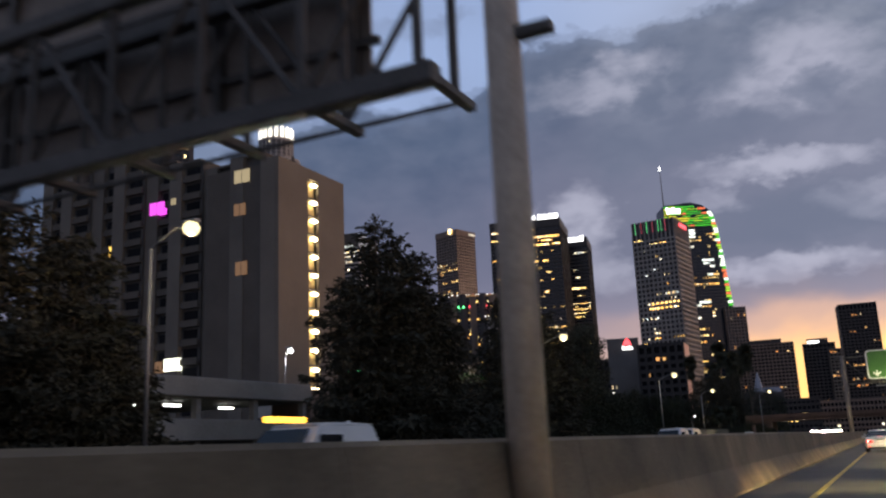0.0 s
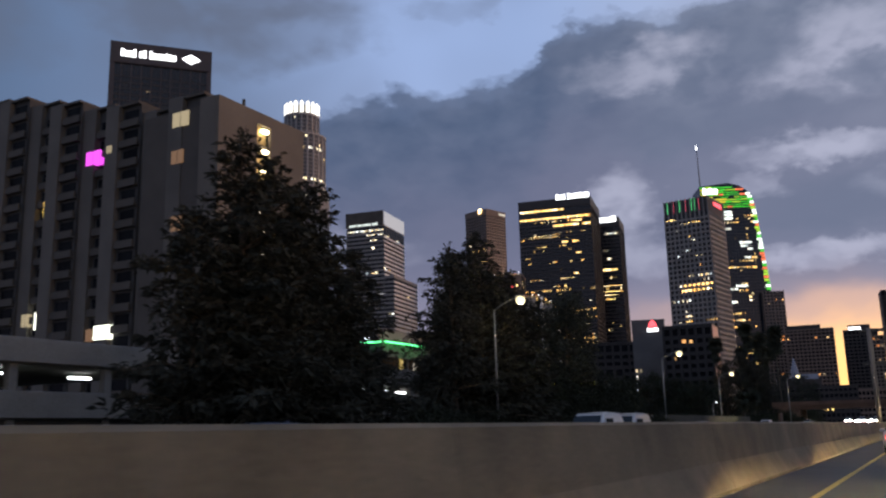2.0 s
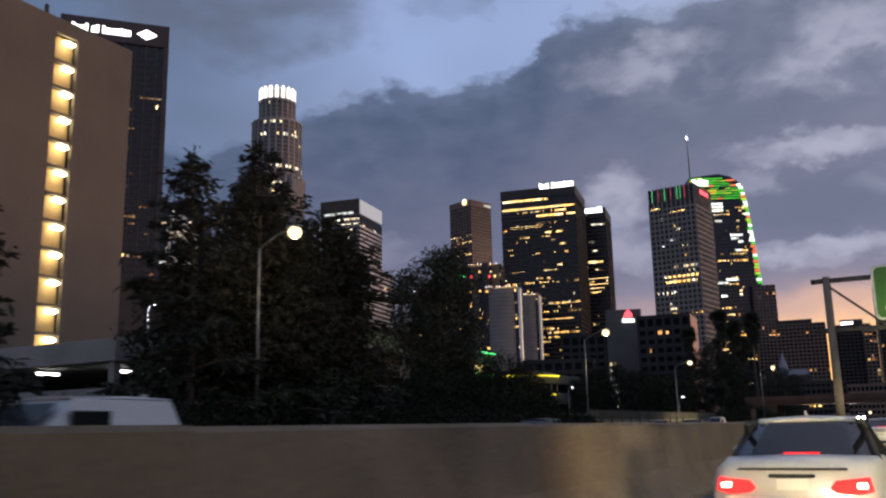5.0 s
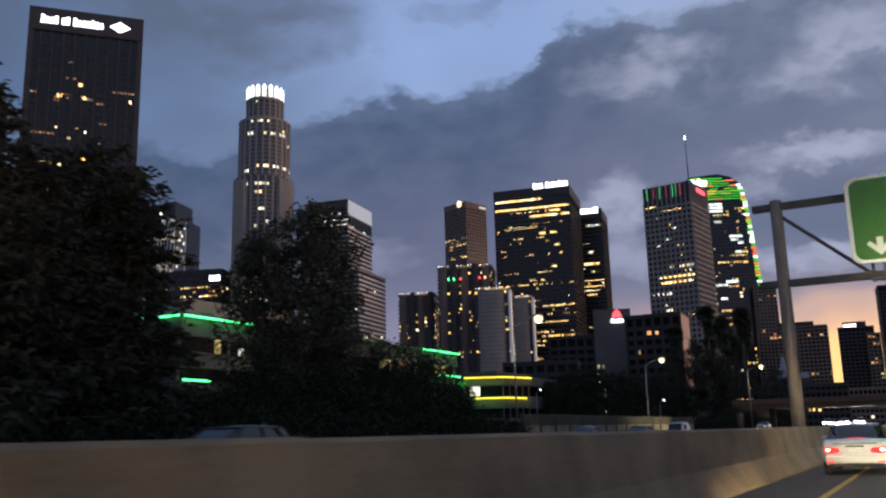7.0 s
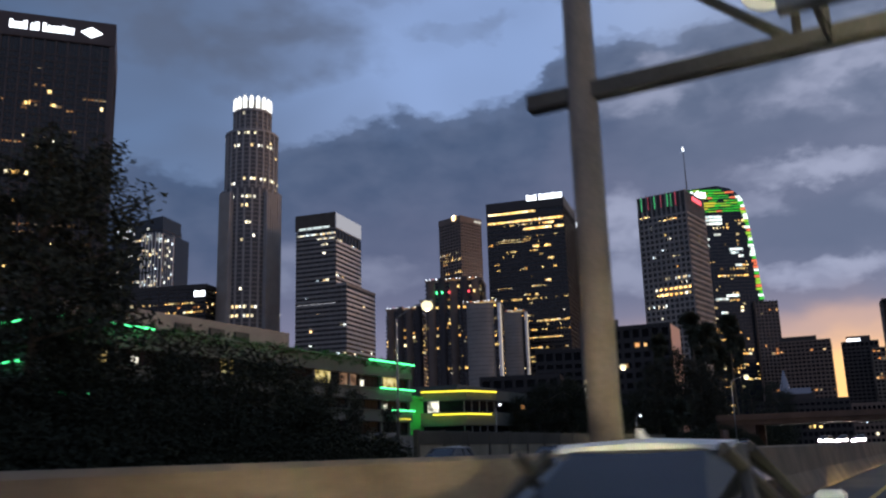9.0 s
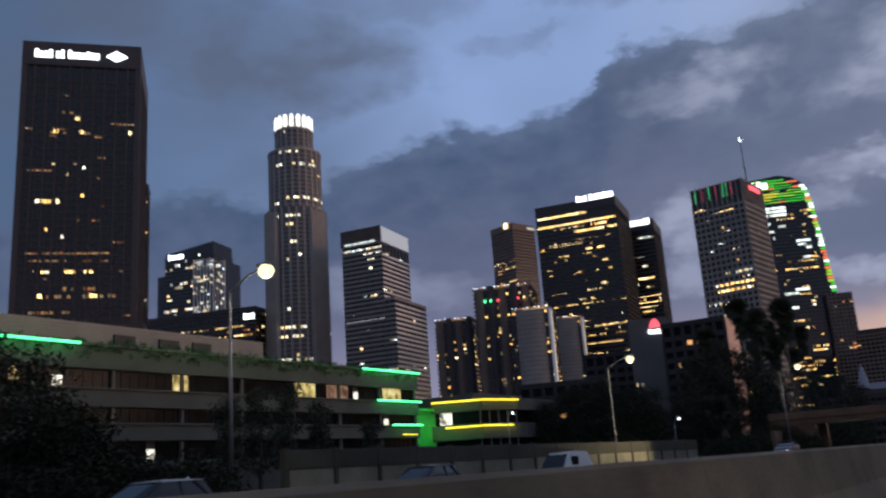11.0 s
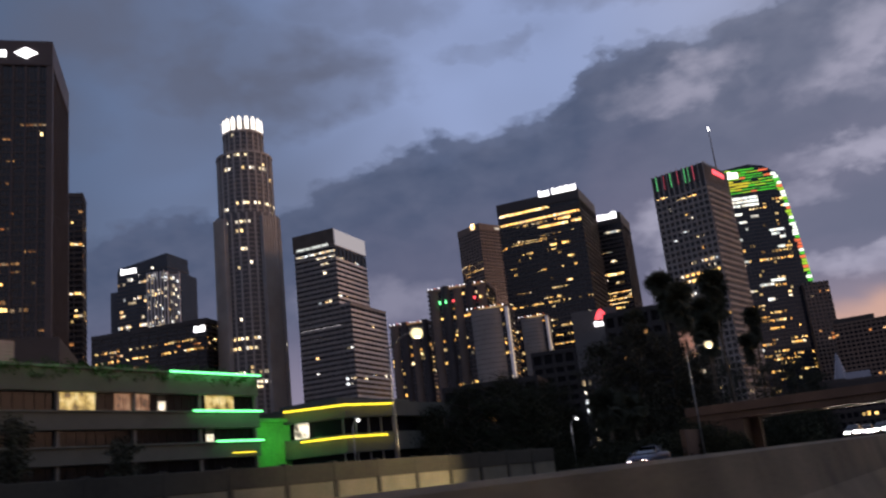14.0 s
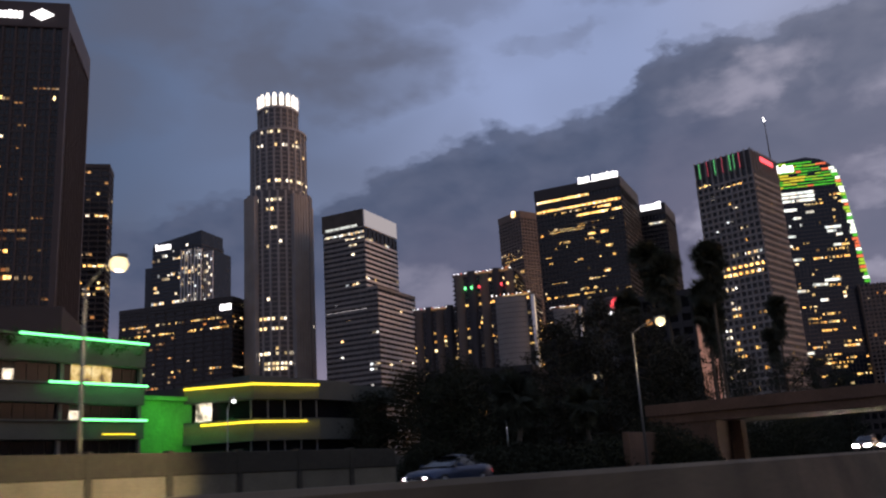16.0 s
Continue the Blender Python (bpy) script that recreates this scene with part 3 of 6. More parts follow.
class Tower:
    """A tower in its own frame: x along its front, y to its back, z up; the front's left foot is the origin."""

    def __init__(self, name, label, x, y, turn, w, d, h, glass=None, core_inset=0.35):
        self.e = thing(name, pose(x, y, -0.06, 0, 0, turn), label, "skyscraper")
        self.w, self.d, self.h = w, d, h
        q = core_inset
        part("glass_body", Build().box(q, w - q, q, d - q, 0, h - 0.5), glass or GLASS_DARK, self.e)
        self.faces = {"front": w, "right": d, "left": d}

    def put(self, b, face, u0, u1, z0, z1, o0, o1):
        w, d = self.w, self.d
        if face == "front":
            b.box(u0, u1, -o1, -o0, z0, z1)
        elif face == "right":
            b.box(w + o0, w + o1, u0, u1, z0, z1)
        else:
            b.box(-o1, -o0, d - u1, d - u0, z0, z1)

    def pane(self, b, face, u0, u1, z0, z1, o=-0.28):
        w, d = self.w, self.d
        if face == "front":
            b.face((u0, -o, z0), (u1, -o, z0), (u1, -o, z1), (u0, -o, z1))
        elif face == "right":
            b.face((w + o, u0, z0), (w + o, u1, z0), (w + o, u1, z1), (w + o, u0, z1))
        else:
            b.face((-o, d - u0, z0), (-o, d - u1, z0), (-o, d - u1, z1), (-o, d - u0, z1))

    def piers(self, bay, width, out, m, name="pier", z0=0.0, z1=None, faces=("front", "right", "left"), base=-0.4):
        for f in faces:
            L = self.faces[f]
            n = max(1, round(L / bay))
            shared = None
            for i in range(n + 1):
                u = i * L / n
                edge = i in (0, n)
                if edge or shared is None:
                    b = Build()
                    self.put(b, f, max(0, u - width / 2), min(L, u + width / 2), z0, z1 or self.h, base, out)
                    me = b.mesh(name)
                    me.materials.append(m)
                    if not edge:
                        shared, u_0 = me, u
                ob = part(name, me if edge else shared, m, self.e)
                if not edge:
                    ob.location = (0, u - u_0, 0) if f == "right" else ((u - u_0, 0, 0) if f == "front" else (0, u_0 - u, 0))

    def bands(self, floor, height, out, m, name="spandrel", z0=4.0, z1=None, faces=("front", "right", "left"), base=-0.4):
        b = Build()
        for f in faces:
            self.put(b, f, 0.02, self.faces[f] - 0.02, 0, height, base, out)
        me = b.mesh(name)
        me.materials.append(m)
        for i in range(int(((z1 or self.h) - z0) / floor)):
            part(name, me, m, self.e).location = (0, 0, z0 + i * floor)

    def lit(self, bay, floor, sill, head, m, p, hot=(), z0=4.0, z1=None, faces=("front", "right"), margin=0.25, hot_m=None, runs=0.6, name="lit_glazing"):
        """Lit panes: a share p at random, in short runs, and whole lengths of the storeys in hot."""
        b, bh = Build(), Build()
        n = int(((z1 or self.h) - z0) / floor)
        for f in faces:
            L = self.faces[f]
            k = max(1, round(L / bay))
            for i in range(n):
                z = z0 + i * floor
                here, strong = p * rng.choice((0.2, 0.5, 1.0, 1.0, 2.2)), False
                for za, zb, q in hot:
                    if za <= z < zb:
                        here, strong = q, True
                on = False
                for j in range(k):
                    on = rng.random() < (max(here, runs) if on and rng.random() < 0.7 else here)
                    if on:
                        wd = L / k - 2 * margin
                        part_w = wd * rng.choice((0.4, 0.6, 0.85, 1.0, 1.0))
                        u0 = j * L / k + margin + (wd - part_w) * rng.choice((0, 0.5, 1))
                        drop = (head - sill) * rng.choice((0, 0, 0.15, 0.35))
                        self.pane(bh if strong and hot_m else b, f, u0, u0 + part_w, z + sill, z + head - drop)
        if b.f:
            part(name, b, m, self.e, kind="stuff")
        if bh.f:
            part("bright_glazing", bh, hot_m, self.e, kind="stuff")

    def rows(self, storeys, bay, tall, m, face="front", margin=0.2, name="lit_storey"):
        """Lit stretches of single storeys: sill height, from, to, share of panes that are lit."""
        b = Build()
        for z, u0, u1, q in storeys:
            k = max(1, round((u1 - u0) / bay))
            on = True
            for j in range(k):
                on = rng.random() < (min(1.0, q + 0.15) if on else q)
                if on:
                    a0, a1 = u0 + j * (u1 - u0) / k + margin, u0 + (j + 1) * (u1 - u0) / k - margin * rng.uniform(0.6, 1.6)
                    self.pane(b, face, a0, a1, z, z + tall * rng.uniform(0.75, 1.0))
        part(name, b, m, self.e, "lit office windows", kind="stuff")

    def parapet(self, z0, z1, m, out=0.3, name="parapet"):
        w, d = self.w, self.d
        b = Build()
        b.box(-out, w + out, -out, 0.6, z0, z1).box(-out, w + out, d - 0.6, d + out, z0, z1)
        b.box(-out, 0.6, 0.6, d - 0.6, z0, z1).box(w - 0.6, w + out, 0.6, d - 0.6, z0, z1)
        part(name, b, m, self.e)
        part("roof", Build().box(0.6, w - 0.6, 0.6, d - 0.6, z1 - 1.6, z1 - 1.2), STEEL_BLACK, self.e)


def bar_sign(parent, pts, z0, z1, y, m, rnd, name="lit_sign_bar"):
    """Lit lettering that cannot be read, as a row of plain bars of uneven height."""
    for x0, x1, k in pts:
        part(name, Build().box(x0, x1, y - 0.35, y, z0, z0 + (z1 - z0) * k), m, parent)


# tall dark tower with brown granite piers and a white sign
bof = Tower("granite_pier_tower", "tall dark office tower, brown granite piers, white lit sign", -222.9, 508.0, 23.4, 59.5, 59.5, 246)
bof.piers(6.1, 0.8, 0.55, GRANITE, z1=232)
bof.piers(2.03, 0.22, 0.1, STEEL_BLACK, name="mullion", z1=231)
bof.bands(3.95, 0.9, -0.1, STEEL_BLACK, z0=6, z1=231)
bof.lit(2.03, 3.95, 2.1, 3.3, LIT_FAINT, 0.02, z0=86, z1=228, margin=0.3)
bof.rows([(204.0, 18, 36, .45), (192.2, 15, 37, .6), (124.6, 5, 46, .7), (120.6, 3, 50, .35), (102.0, 12, 50, .45), (106.0, 24, 48, .3), (93.5, 8, 30, .3)], 2.03, 2.0, LIT_FAINT, name="dim_lit_storey")
bof.rows([(200.6, 27, 29.6, 1), (193.0, 16, 19, 1), (193.0, 29, 31.5, 1), (174.8, 16, 18, 1), (172.2, 31.5, 33, 1), (168.0, 23, 25, 1), (153.2, 9, 21, .8), (156.5, 31, 33, 1), (134, 22, 23.5, 1), (138, 14, 15.5, 1), (115.2, 13.2, 17.2, 1), (115.2, 24.5, 30.4, .8), (115.2, 34, 38.6, 1), (193, 54.5, 56, 1), (102.2, 37, 41, 1), (102.2, 12, 14.5, 1)], 2.03, 2.4, LIT_HOT)
for nm, box in (("corner_shaft", (-0.9, 2.0, -0.9, 2.0)), ("corner_shaft", (57.5, 60.4, -0.9, 2.0)), ("corner_shaft", (57.5, 60.4, 57.5, 60.4)), ("corner_shaft", (-0.9, 2.0, 57.5, 60.4))):
    part(nm, Build().box(*box, 0, 232), GRANITE, bof.e)
part("top_band", Build().box(-0.9, 60.4, -0.9, 60.4, 232, 246.3, 0.4), GRANITE, bof.e)
part("base_block", Build().box(-6, 64.7, -5, 64, 0, 88, 0.3), STEEL_BLACK, bof.e)
x = 5.5
for k in (1, .75, .75, 1, 0, .8, 1, 0, 1, .75, .75, .75, .9, .8, .75):
    wd = 1.75 if k else 0.7
    if k:
        bar_sign(bof.e, [(x, x + wd, k)], 236.6, 241.4, -0.9, SIGN_LIT, rng)
    x += wd + 0.62
logo = Build()
logo.prism([(42.0, 0), (47.5, -3.2), (53.4, 0), (47.5, 3.2)], 0, 0.4)
lg = part("logo_plate", logo, SIGN_LIT, bof.e, "white lit lozenge")
lg.matrix_basis = pose(0, -0.92, 239.0, 90, 0, 0)

# dark slab behind it
drk = Tower("black_glass_tower", "slim black glass office tower behind the granite tower", -283.1, 689.9, 23, 36, 20, 229)
drk.bands(4.0, 1.1, 0.05, STEEL_BLACK, z0=5)
drk.piers(6, 0.4, 0.1, STEEL_BLACK)
drk.lit(3, 4.0, 2.0, 3.7, LIT_ORANGE, 0.06, [(130, 142, 0.4), (150, 154, 0.6), (186, 190, 0.8), (204, 208, 0.6)], z0=5, hot_m=LIT_WARM)
drk.parapet(227, 230, STEEL_BLACK)

# blue glass tower with a slanted crown
gas = Tower("blue_glass_tower", "blue glass office tower with slanted top and lit sign", -368, 975, -9, 60, 40, 248, GLASS_BLUE)
gas.bands(4.1, 0.7, 0.0, STEEL_BLACK, z0=5)
gas.lit(3.2, 4.1, 1, 3.7, LIT_PALE, 0.08, [(185, 189, .5)], z0=5)
crown = Build().prism([(1, 1), (59, 1), (59, 39), (1, 39)], 247.5, 258)
crown.v = [(a, b_, c if c < 250 else 250.5 + a * 0.13) for a, b_, c in crown.v]
part("slanted_crown", crown, GLASS_BLUE, gas.e)
for i in range(7):
    part("stone_fin", Build().box(36 + i * 3.9, 37.3 + i * 3.9, -0.9, 0.5, 0, 240 - 2 * (i > 5)), STONE_WHITE, gas.e)
part("side_wing", Build().box(59.6, 71, 4, 36, 0, 236), GLASS_BLUE, gas.e)
part("low_wing", Build().box(-12, 0.3, 5, 36, 0, 228), GLASS_BLUE, gas.e)
for i in range(5):
    part("stone_fin", Build().box(60.4 + i * 2.5, 61.3 + i * 2.5, 3.2, 4.4, 0, 235.5), STONE_WHITE, gas.e)
gas.rows([(232.4 - 4.1 * k, 37, 58, 0.12) for k in range(16)], 1.3, 2.6, LIT_PALE, name="fin_lit_storey")
gw = Build()
for i in range(40):
    for k in range(4):
        if rng.random() < 0.16:
            gas.pane(gw, "front", 61.4 + 2.5 * k, 62.8 + 2.5 * k, 70 + i * 4.1, 72.6 + i * 4.1, o=-3.9)
part("lit_glazing", gw, LIT_PALE, gas.e, kind="stuff")
bar_sign(gas.e, [(5 + i * 2.7, 7.0 + i * 2.7, k) for i, k in enumerate((1, .7, .8, .7, .75, .8, .7))], 243.5, 250, -0.2, SIGN_LIT, rng)

# broad low dark block with rows of lit storeys
low = Tower("broad_dark_block", "broad dark office block with lit storeys and sign", -316, 832, -7, 108, 42, 150)
low.bands(4.0, 1.5, 0.1, STEEL_BLACK, z0=5)
low.piers(9, 0.7, 0.25, STEEL_BLACK)
low.lit(3, 4.0, 2.2, 3.6, LIT_ORANGE, 0.05, [(133, 137, .65), (125, 129, .5), (93, 97, .25)], z0=5, hot_m=LIT_WARM)
low.parapet(148, 152, STEEL_BLACK)
bar_sign(low.e, [(97, 100, 1), (100.4, 103, .9), (103.4, 107, 1)], 141, 146, -0.5, SIGN_LIT, rng)

# round-topped stone tower with a lit crown
usb = thing("crowned_round_tower", pose(-181, 852, -0.06, 0, 0, 12), "tallest stepped round stone tower with glowing glass crown", "skyscraper")


def ring(r, n=24, off=0.0):
    return [(r * math.cos(2 * math.pi * (i + off) / n), r * math.sin(2 * math.pi * (i + off) / n)) for i in range(n)]


def drum(r, z0, z1, n, ribs, rib_m, lit_p, hot):
    part("glass_drum", Build().prism(ring(r, n), z0, z1), GLASS_GREY, usb)
    wv = 0.13 * 2 * math.pi * r / ribs
    me = Build().box(r - 0.6, r + 0.7, -wv, wv, z0, z1).mesh("stone_rib")
    me.materials.append(rib_m)
    for i in range(ribs):
        part("stone_rib", me, rib_m, usb).rotation_euler.z = 2 * math.pi * i / ribs
    me = Build().prism(ring(r + 0.2, 48), 0, 0.9).mesh("stone_band")
    me.materials.append(STONE_GREY)
    z = z0 + 1
    while z < z1 - 3:
        part("stone_band", me, STONE_GREY, usb).location.z = z
        z += 4.0
    b = Build()
    z = z0 + 1
    rr = r + 0.33
    while z < z1 - 3:
        base = lit_p * rng.choice((0.2, 1, 1, 2))
        on = False
        for i in range(ribs * 2):
            off_ax = r * math.sin(2 * math.pi * (i + 0.5) / (ribs * 2) + radians(85))
            p = base
            for za, q, ua, ub in hot:
                if abs(z + 2.5 - za) < 2.0 and ua <= off_ax <= ub:
                    p = q
            on = rng.random() < (0.6 if on and p > 0.1 else p)
            if on:
                a0, a1 = 2 * math.pi * (i + 0.12) / (ribs * 2), 2 * math.pi * (i + 0.88) / (ribs * 2)
                b.face((rr * math.cos(a0), rr * math.sin(a0), z + 1.35), (rr * math.cos(a1), rr * math.sin(a1), z + 1.35), (rr * math.cos(a1), rr * math.sin(a1), z + 3.7), (rr * math.cos(a0), rr * math.sin(a0), z + 3.7))
        z += 4.0
    part("lit_glazing", b, LIT_DOME, usb, kind="stuff")


drum(17.2, 296, 319, 32, 20, STONE_DOME, 0.006, [])
drum(23.6, 238, 297, 40, 24, STONE_DOME, 0.012, [(292, .75, -17, 4), (282, .35, -16, 8), (281, .8, 8, 20), (250, .65, -14, 24), (244, .5, -18, -14)])
drum(27.4, 0, 240, 44, 26, STONE_DOME, 0.016, [(232.6, .6, -17, 8), (224, .4, -8, -2), (209, .35, -8, 2), (160, .4, -4, 4), (129.8, .85, -21, 6), (125.3, .95, -25, 5), (103.8, 1.0, -25, 6), (102, .6, 6, 26), (91.4, .7, -13, 6), (97, .5, -20, 10)])
for a in range(4):
    q = Build().box(21, 30.5, -7.5, 7.5, 0, 236, 0.3)
    wing = part("stone_wing", q, STONE_DOME, usb)
    wing.matrix_basis = pose(0, 0, 0, 0, 0, 45 + a * 90)
    for yy in (-5.4, -2.7, 0, 2.7, 5.4):
        rib = part("wing_rib", Build().box(30.4, 31.1, yy - 0.55, yy + 0.55, 0, 236), GRANITE_PALE, usb)
        rib.matrix_basis = pose(0, 0, 0, 0, 0, 45 + a * 90)
part("cornice", Build().prism(ring(24.6, 40), 295.5, 297.4), STONE_DOME, usb)
part("cornice", Build().prism(ring(18.2, 40), 317.5, 320), STONE_DOME, usb)
part("crown_drum", Build().prism(ring(15.2, 32), 319, 329), STEEL_BLACK, usb)
for i in range(18):
    a0, a1 = 2 * math.pi * (i + 0.20) / 18, 2 * math.pi * (i + 0.80) / 18
    b = Build()
    ring_pts = []
    for k in range(5):
        a = a0 + (a1 - a0) * k / 4
        top = 330.2 + 2.8 * math.sin(math.pi * k / 4)
        ring_pts.append((a, top))
    for (aa, ta), (ab, tb) in zip(ring_pts, ring_pts[1:]):
        o, w_ = 17.9, 16.6
        for r0 in (o, w_):
            b.face((r0 * math.cos(aa), r0 * math.sin(aa), 320), (r0 * math.cos(ab), r0 * math.sin(ab), 320), (r0 * math.cos(ab), r0 * math.sin(ab), tb), (r0 * math.cos(aa), r0 * math.sin(aa), ta))
        b.face((o * math.cos(aa), o * math.sin(aa), ta), (o * math.cos(ab), o * math.sin(ab), tb), (w_ * math.cos(ab), w_ * math.sin(ab), tb), (w_ * math.cos(aa), w_ * math.sin(aa), ta))
    part("glass_crown_panel", b, CROWN_LIT, usb, "white glowing glass panel")

# banded tower with a white top
cit = Tower("banded_stone_tower", "grey banded office tower with white stone top", -127.5, 808, -15.7, 37.7, 50, 196)
cit.bands(3.9, 1.7, 0.35, STONE_GREY, z0=4, z1=190, faces=("front", "left"))
# right face bands whiter: the western glow put into their colour
cit.bands(3.9, 1.7, 0.35, STONE_WHITE, name="pale_spandrel", z0=4, z1=186, faces=("right",))
cit.piers(6.2, 0.5, 0.15, STEEL_BLACK, z1=190)
cit.lit(3.1, 3.9, 1.8, 3.7, LIT_PALE, 0.025, z0=4, z1=184)
cit.rows([(186.6, 1, 38, .85), (182.6, 20, 38, .5), (177, 8, 37, .3), (169.6, 25, 28, 1), (152.5, 21, 24, 1), (132.6, 8, 11, 1), (117.4, 10, 26, .5)], 2.2, 1.8, LIT_PALE)
cit.rows([(125.8, 1, 38, .9)], 6.2, 1.6, SOFT_GLOW, name="dim_lit_storey")
part("white_top", Build().box(-0.4, 38.1, -0.4, 50.4, 191, 205, 0.3), PALE_METAL, cit.e)
# no lamp: outside light on the right face put in as glow
part("lit_top_panel", Build().box(38.11, 38.25, 0.2, 49.8, 192, 204.6), SOFT_GLOW, cit.e, "pale top panel, outside light put in as glow")
# sheet added so the front reads shaded beside the bright right face
part("top_screen", Build().box(-0.7, 37.4, -0.8, -0.41, 191.5, 205.4), STUCCO_DARK, cit.e, "brown-grey sheet added to darken the top's front")
for x_, w_ in ((3, 7), (11, 4.5), (16.5, 9), (26.5, 5.5)):
    part("lit_sign_bar", Build().box(x_, x_ + w_, -1.0, -0.81, 192.0, 193.8), WHITE_ROW, cit.e, "pale lit sign band")
step = Tower("banded_stone_annex", "lower banded wing beside the white-topped tower", -90.9, 797.7, -15.7, 9.4, 58, 142)
step.bands(3.9, 1.7, 0.35, STONE_GREY, z0=4, faces=("front",))
# annex too: glow from the west painted on its right bands
step.bands(3.9, 1.7, 0.35, STONE_WHITE, name="pale_spandrel", z0=4, faces=("right",))
step.piers(6.2, 0.5, 0.15, STEEL_BLACK, faces=("front", "right"))
step.lit(3.1, 3.9, 2.0, 3.7, LIT_PALE, 0.03, z0=4, z1=138)
step.parapet(141, 143.2, STONE_GREY, out=0.4)

# pink granite tower with a glowing emblem
dkt = Tower("prism_tower", "brown granite tower with small orange lit emblem", -26, 1137, -42, 37.3, 36.6, 280)
dkt.piers(4.6, 1.3, 0.3, BROWN_PANEL, z1=279)
dkt.bands(4.0, 1.5, 0.1, BROWN_PANEL, z0=4, z1=279)
dkt.lit(2.3, 4.0, 1.6, 3.7, LIT_ORANGE, 0.02, [(196, 203, .6), (212, 216, .3), (228, 238, .4)], z0=4, z1=276, hot_m=LIT_WARM, margin=0.3, faces=("front",))
part("top_band", Build().box(-0.4, 37.7, -0.4, 37, 276, 284, 0.3), BROWN_PANEL, dkt.e)
em = Build()
for i in range(8):
    a = math.pi * 2 * i / 8
    em.box(27 + 2.4 * math.cos(a) - 1.2, 27 + 2.4 * math.cos(a) + 1.2, -1.2, -0.6, 282 + 2.4 * math.sin(a) - 1.2, 282 + 2.4 * math.sin(a) + 1.2)
part("emblem", em, LIT_HOT, dkt.e, "orange lit round emblem")
part("lit_sign_bar", Build().box(37.71, 38.0, 24, 36, 278.5, 281), LIT_PALE, dkt.e)

# twin black towers
cnp = Tower("black_steel_tower", "broad black steel office tower, many storeys lit yellow", 36.1, 870.6, -14.5, 71.9, 62, 226)
cnp.piers(3.0, 0.35, 0.2, STEEL_BLACK)
cnp.bands(4.0, 1.4, 0.05, STEEL_BLACK, z0=4, z1=214)
cnp.lit(1.5, 4.0, 2.0, 3.4, LIT_WARM, 0.035, [(132, 136, .3), (112, 116, .4), (104, 108, .3), (88, 92, .4), (80, 84, .3)], z0=4, z1=198, faces=("front",), margin=0.16)
cnp.rows([(218.2, 1.5, 58, .97), (214.4, 1.5, 46, .95), (206.2, 1, 71, .85), (202.4, 52, 63, .95), (198.2, 34, 60, .9), (198.2, 63, 71, .8), (187.8, 9, 40, .85), (181.4, 39, 60, .7)], 1.5, 2.1, LIT_HOT, margin=0.16)
cnp.rows([(203, 8, 50, .4), (191.6, 34, 66, .5), (184, 1, 3, 1), (169.6, 57, 61, 1), (167.4, 5, 10, .8), (160.4, 1, 30, .2), (149.6, 52, 57, 1), (144.2, 8, 21, .7), (144.8, 39, 53, .75), (136.4, 42, 46, 1), (119, 6, 40, .5), (113, 42, 68, .7), (99, 30, 66, .7), (86, 40, 70, .5)], 1.5, 1.9, LIT_WARM, margin=0.16, name="dim_lit_storey")
part("mechanical_band", Build().box(0.1, 71.8, -0.12, 0.2, 209.4, 213.6), STEEL_BLACK, cnp.e, "dark blank storey")
cnp.lit(3.0, 4.0, 2.0, 3.6, LIT_ORANGE, 0.06, [(116, 124, .4)], z0=4, z1=216, faces=("right",), name="side_lit_glazing")
part("top_band", Build().box(-0.3, 72.2, -0.3, 62.3, 217, 226.5, 0.3), STEEL_BLACK, cnp.e)
bar_sign(cnp.e, [(38.5 + i * 2.35, 40.5 + i * 2.35, k) for i, k in enumerate((1, .8, .8, .9, 0.02, 1, .8, .85, .9, .8, 1, .8, .9, .85))], 225, 230.5, -0.3, SIGN_LIT, rng)
cn2 = Tower("second_black_tower", "black steel twin office tower with lit sign", 101, 948, -14.5, 45, 45, 223)
cn2.piers(3.0, 0.35, 0.2, STEEL_BLACK)
cn2.bands(4.0, 1.4, 0.05, STEEL_BLACK, z0=4, z1=212)
cn2.lit(1.5, 4.0, 2.0, 3.4, LIT_WARM, 0.03, z0=4, z1=204, margin=0.16)
cn2.rows([(148.2, 20, 44, .9), (143.4, 18, 44, .95), (139.4, 18, 40, .85), (134.8, 20, 36, .6), (166, 22, 42, .5)], 1.5, 2.2, LIT_HOT, margin=0.16)
cn2.rows([(205.6, 29, 44, .85), (187.6, 22, 32, .8), (160.8, 22, 25, 1), (178, 30, 44, .3)], 1.5, 1.9, LIT_PALE, margin=0.16, name="dim_lit_storey")
part("top_band", Build().box(-0.3, 45.3, -0.3, 45.3, 214, 224, 0.3), STEEL_BLACK, cn2.e)
bar_sign(cn2.e, [(24 + i * 2.6, 26.2 + i * 2.6, k) for i, k in enumerate((.9, .8, .85, .8, .8, 1, 1))], 219, 225, -0.3, SIGN_LIT, rng)

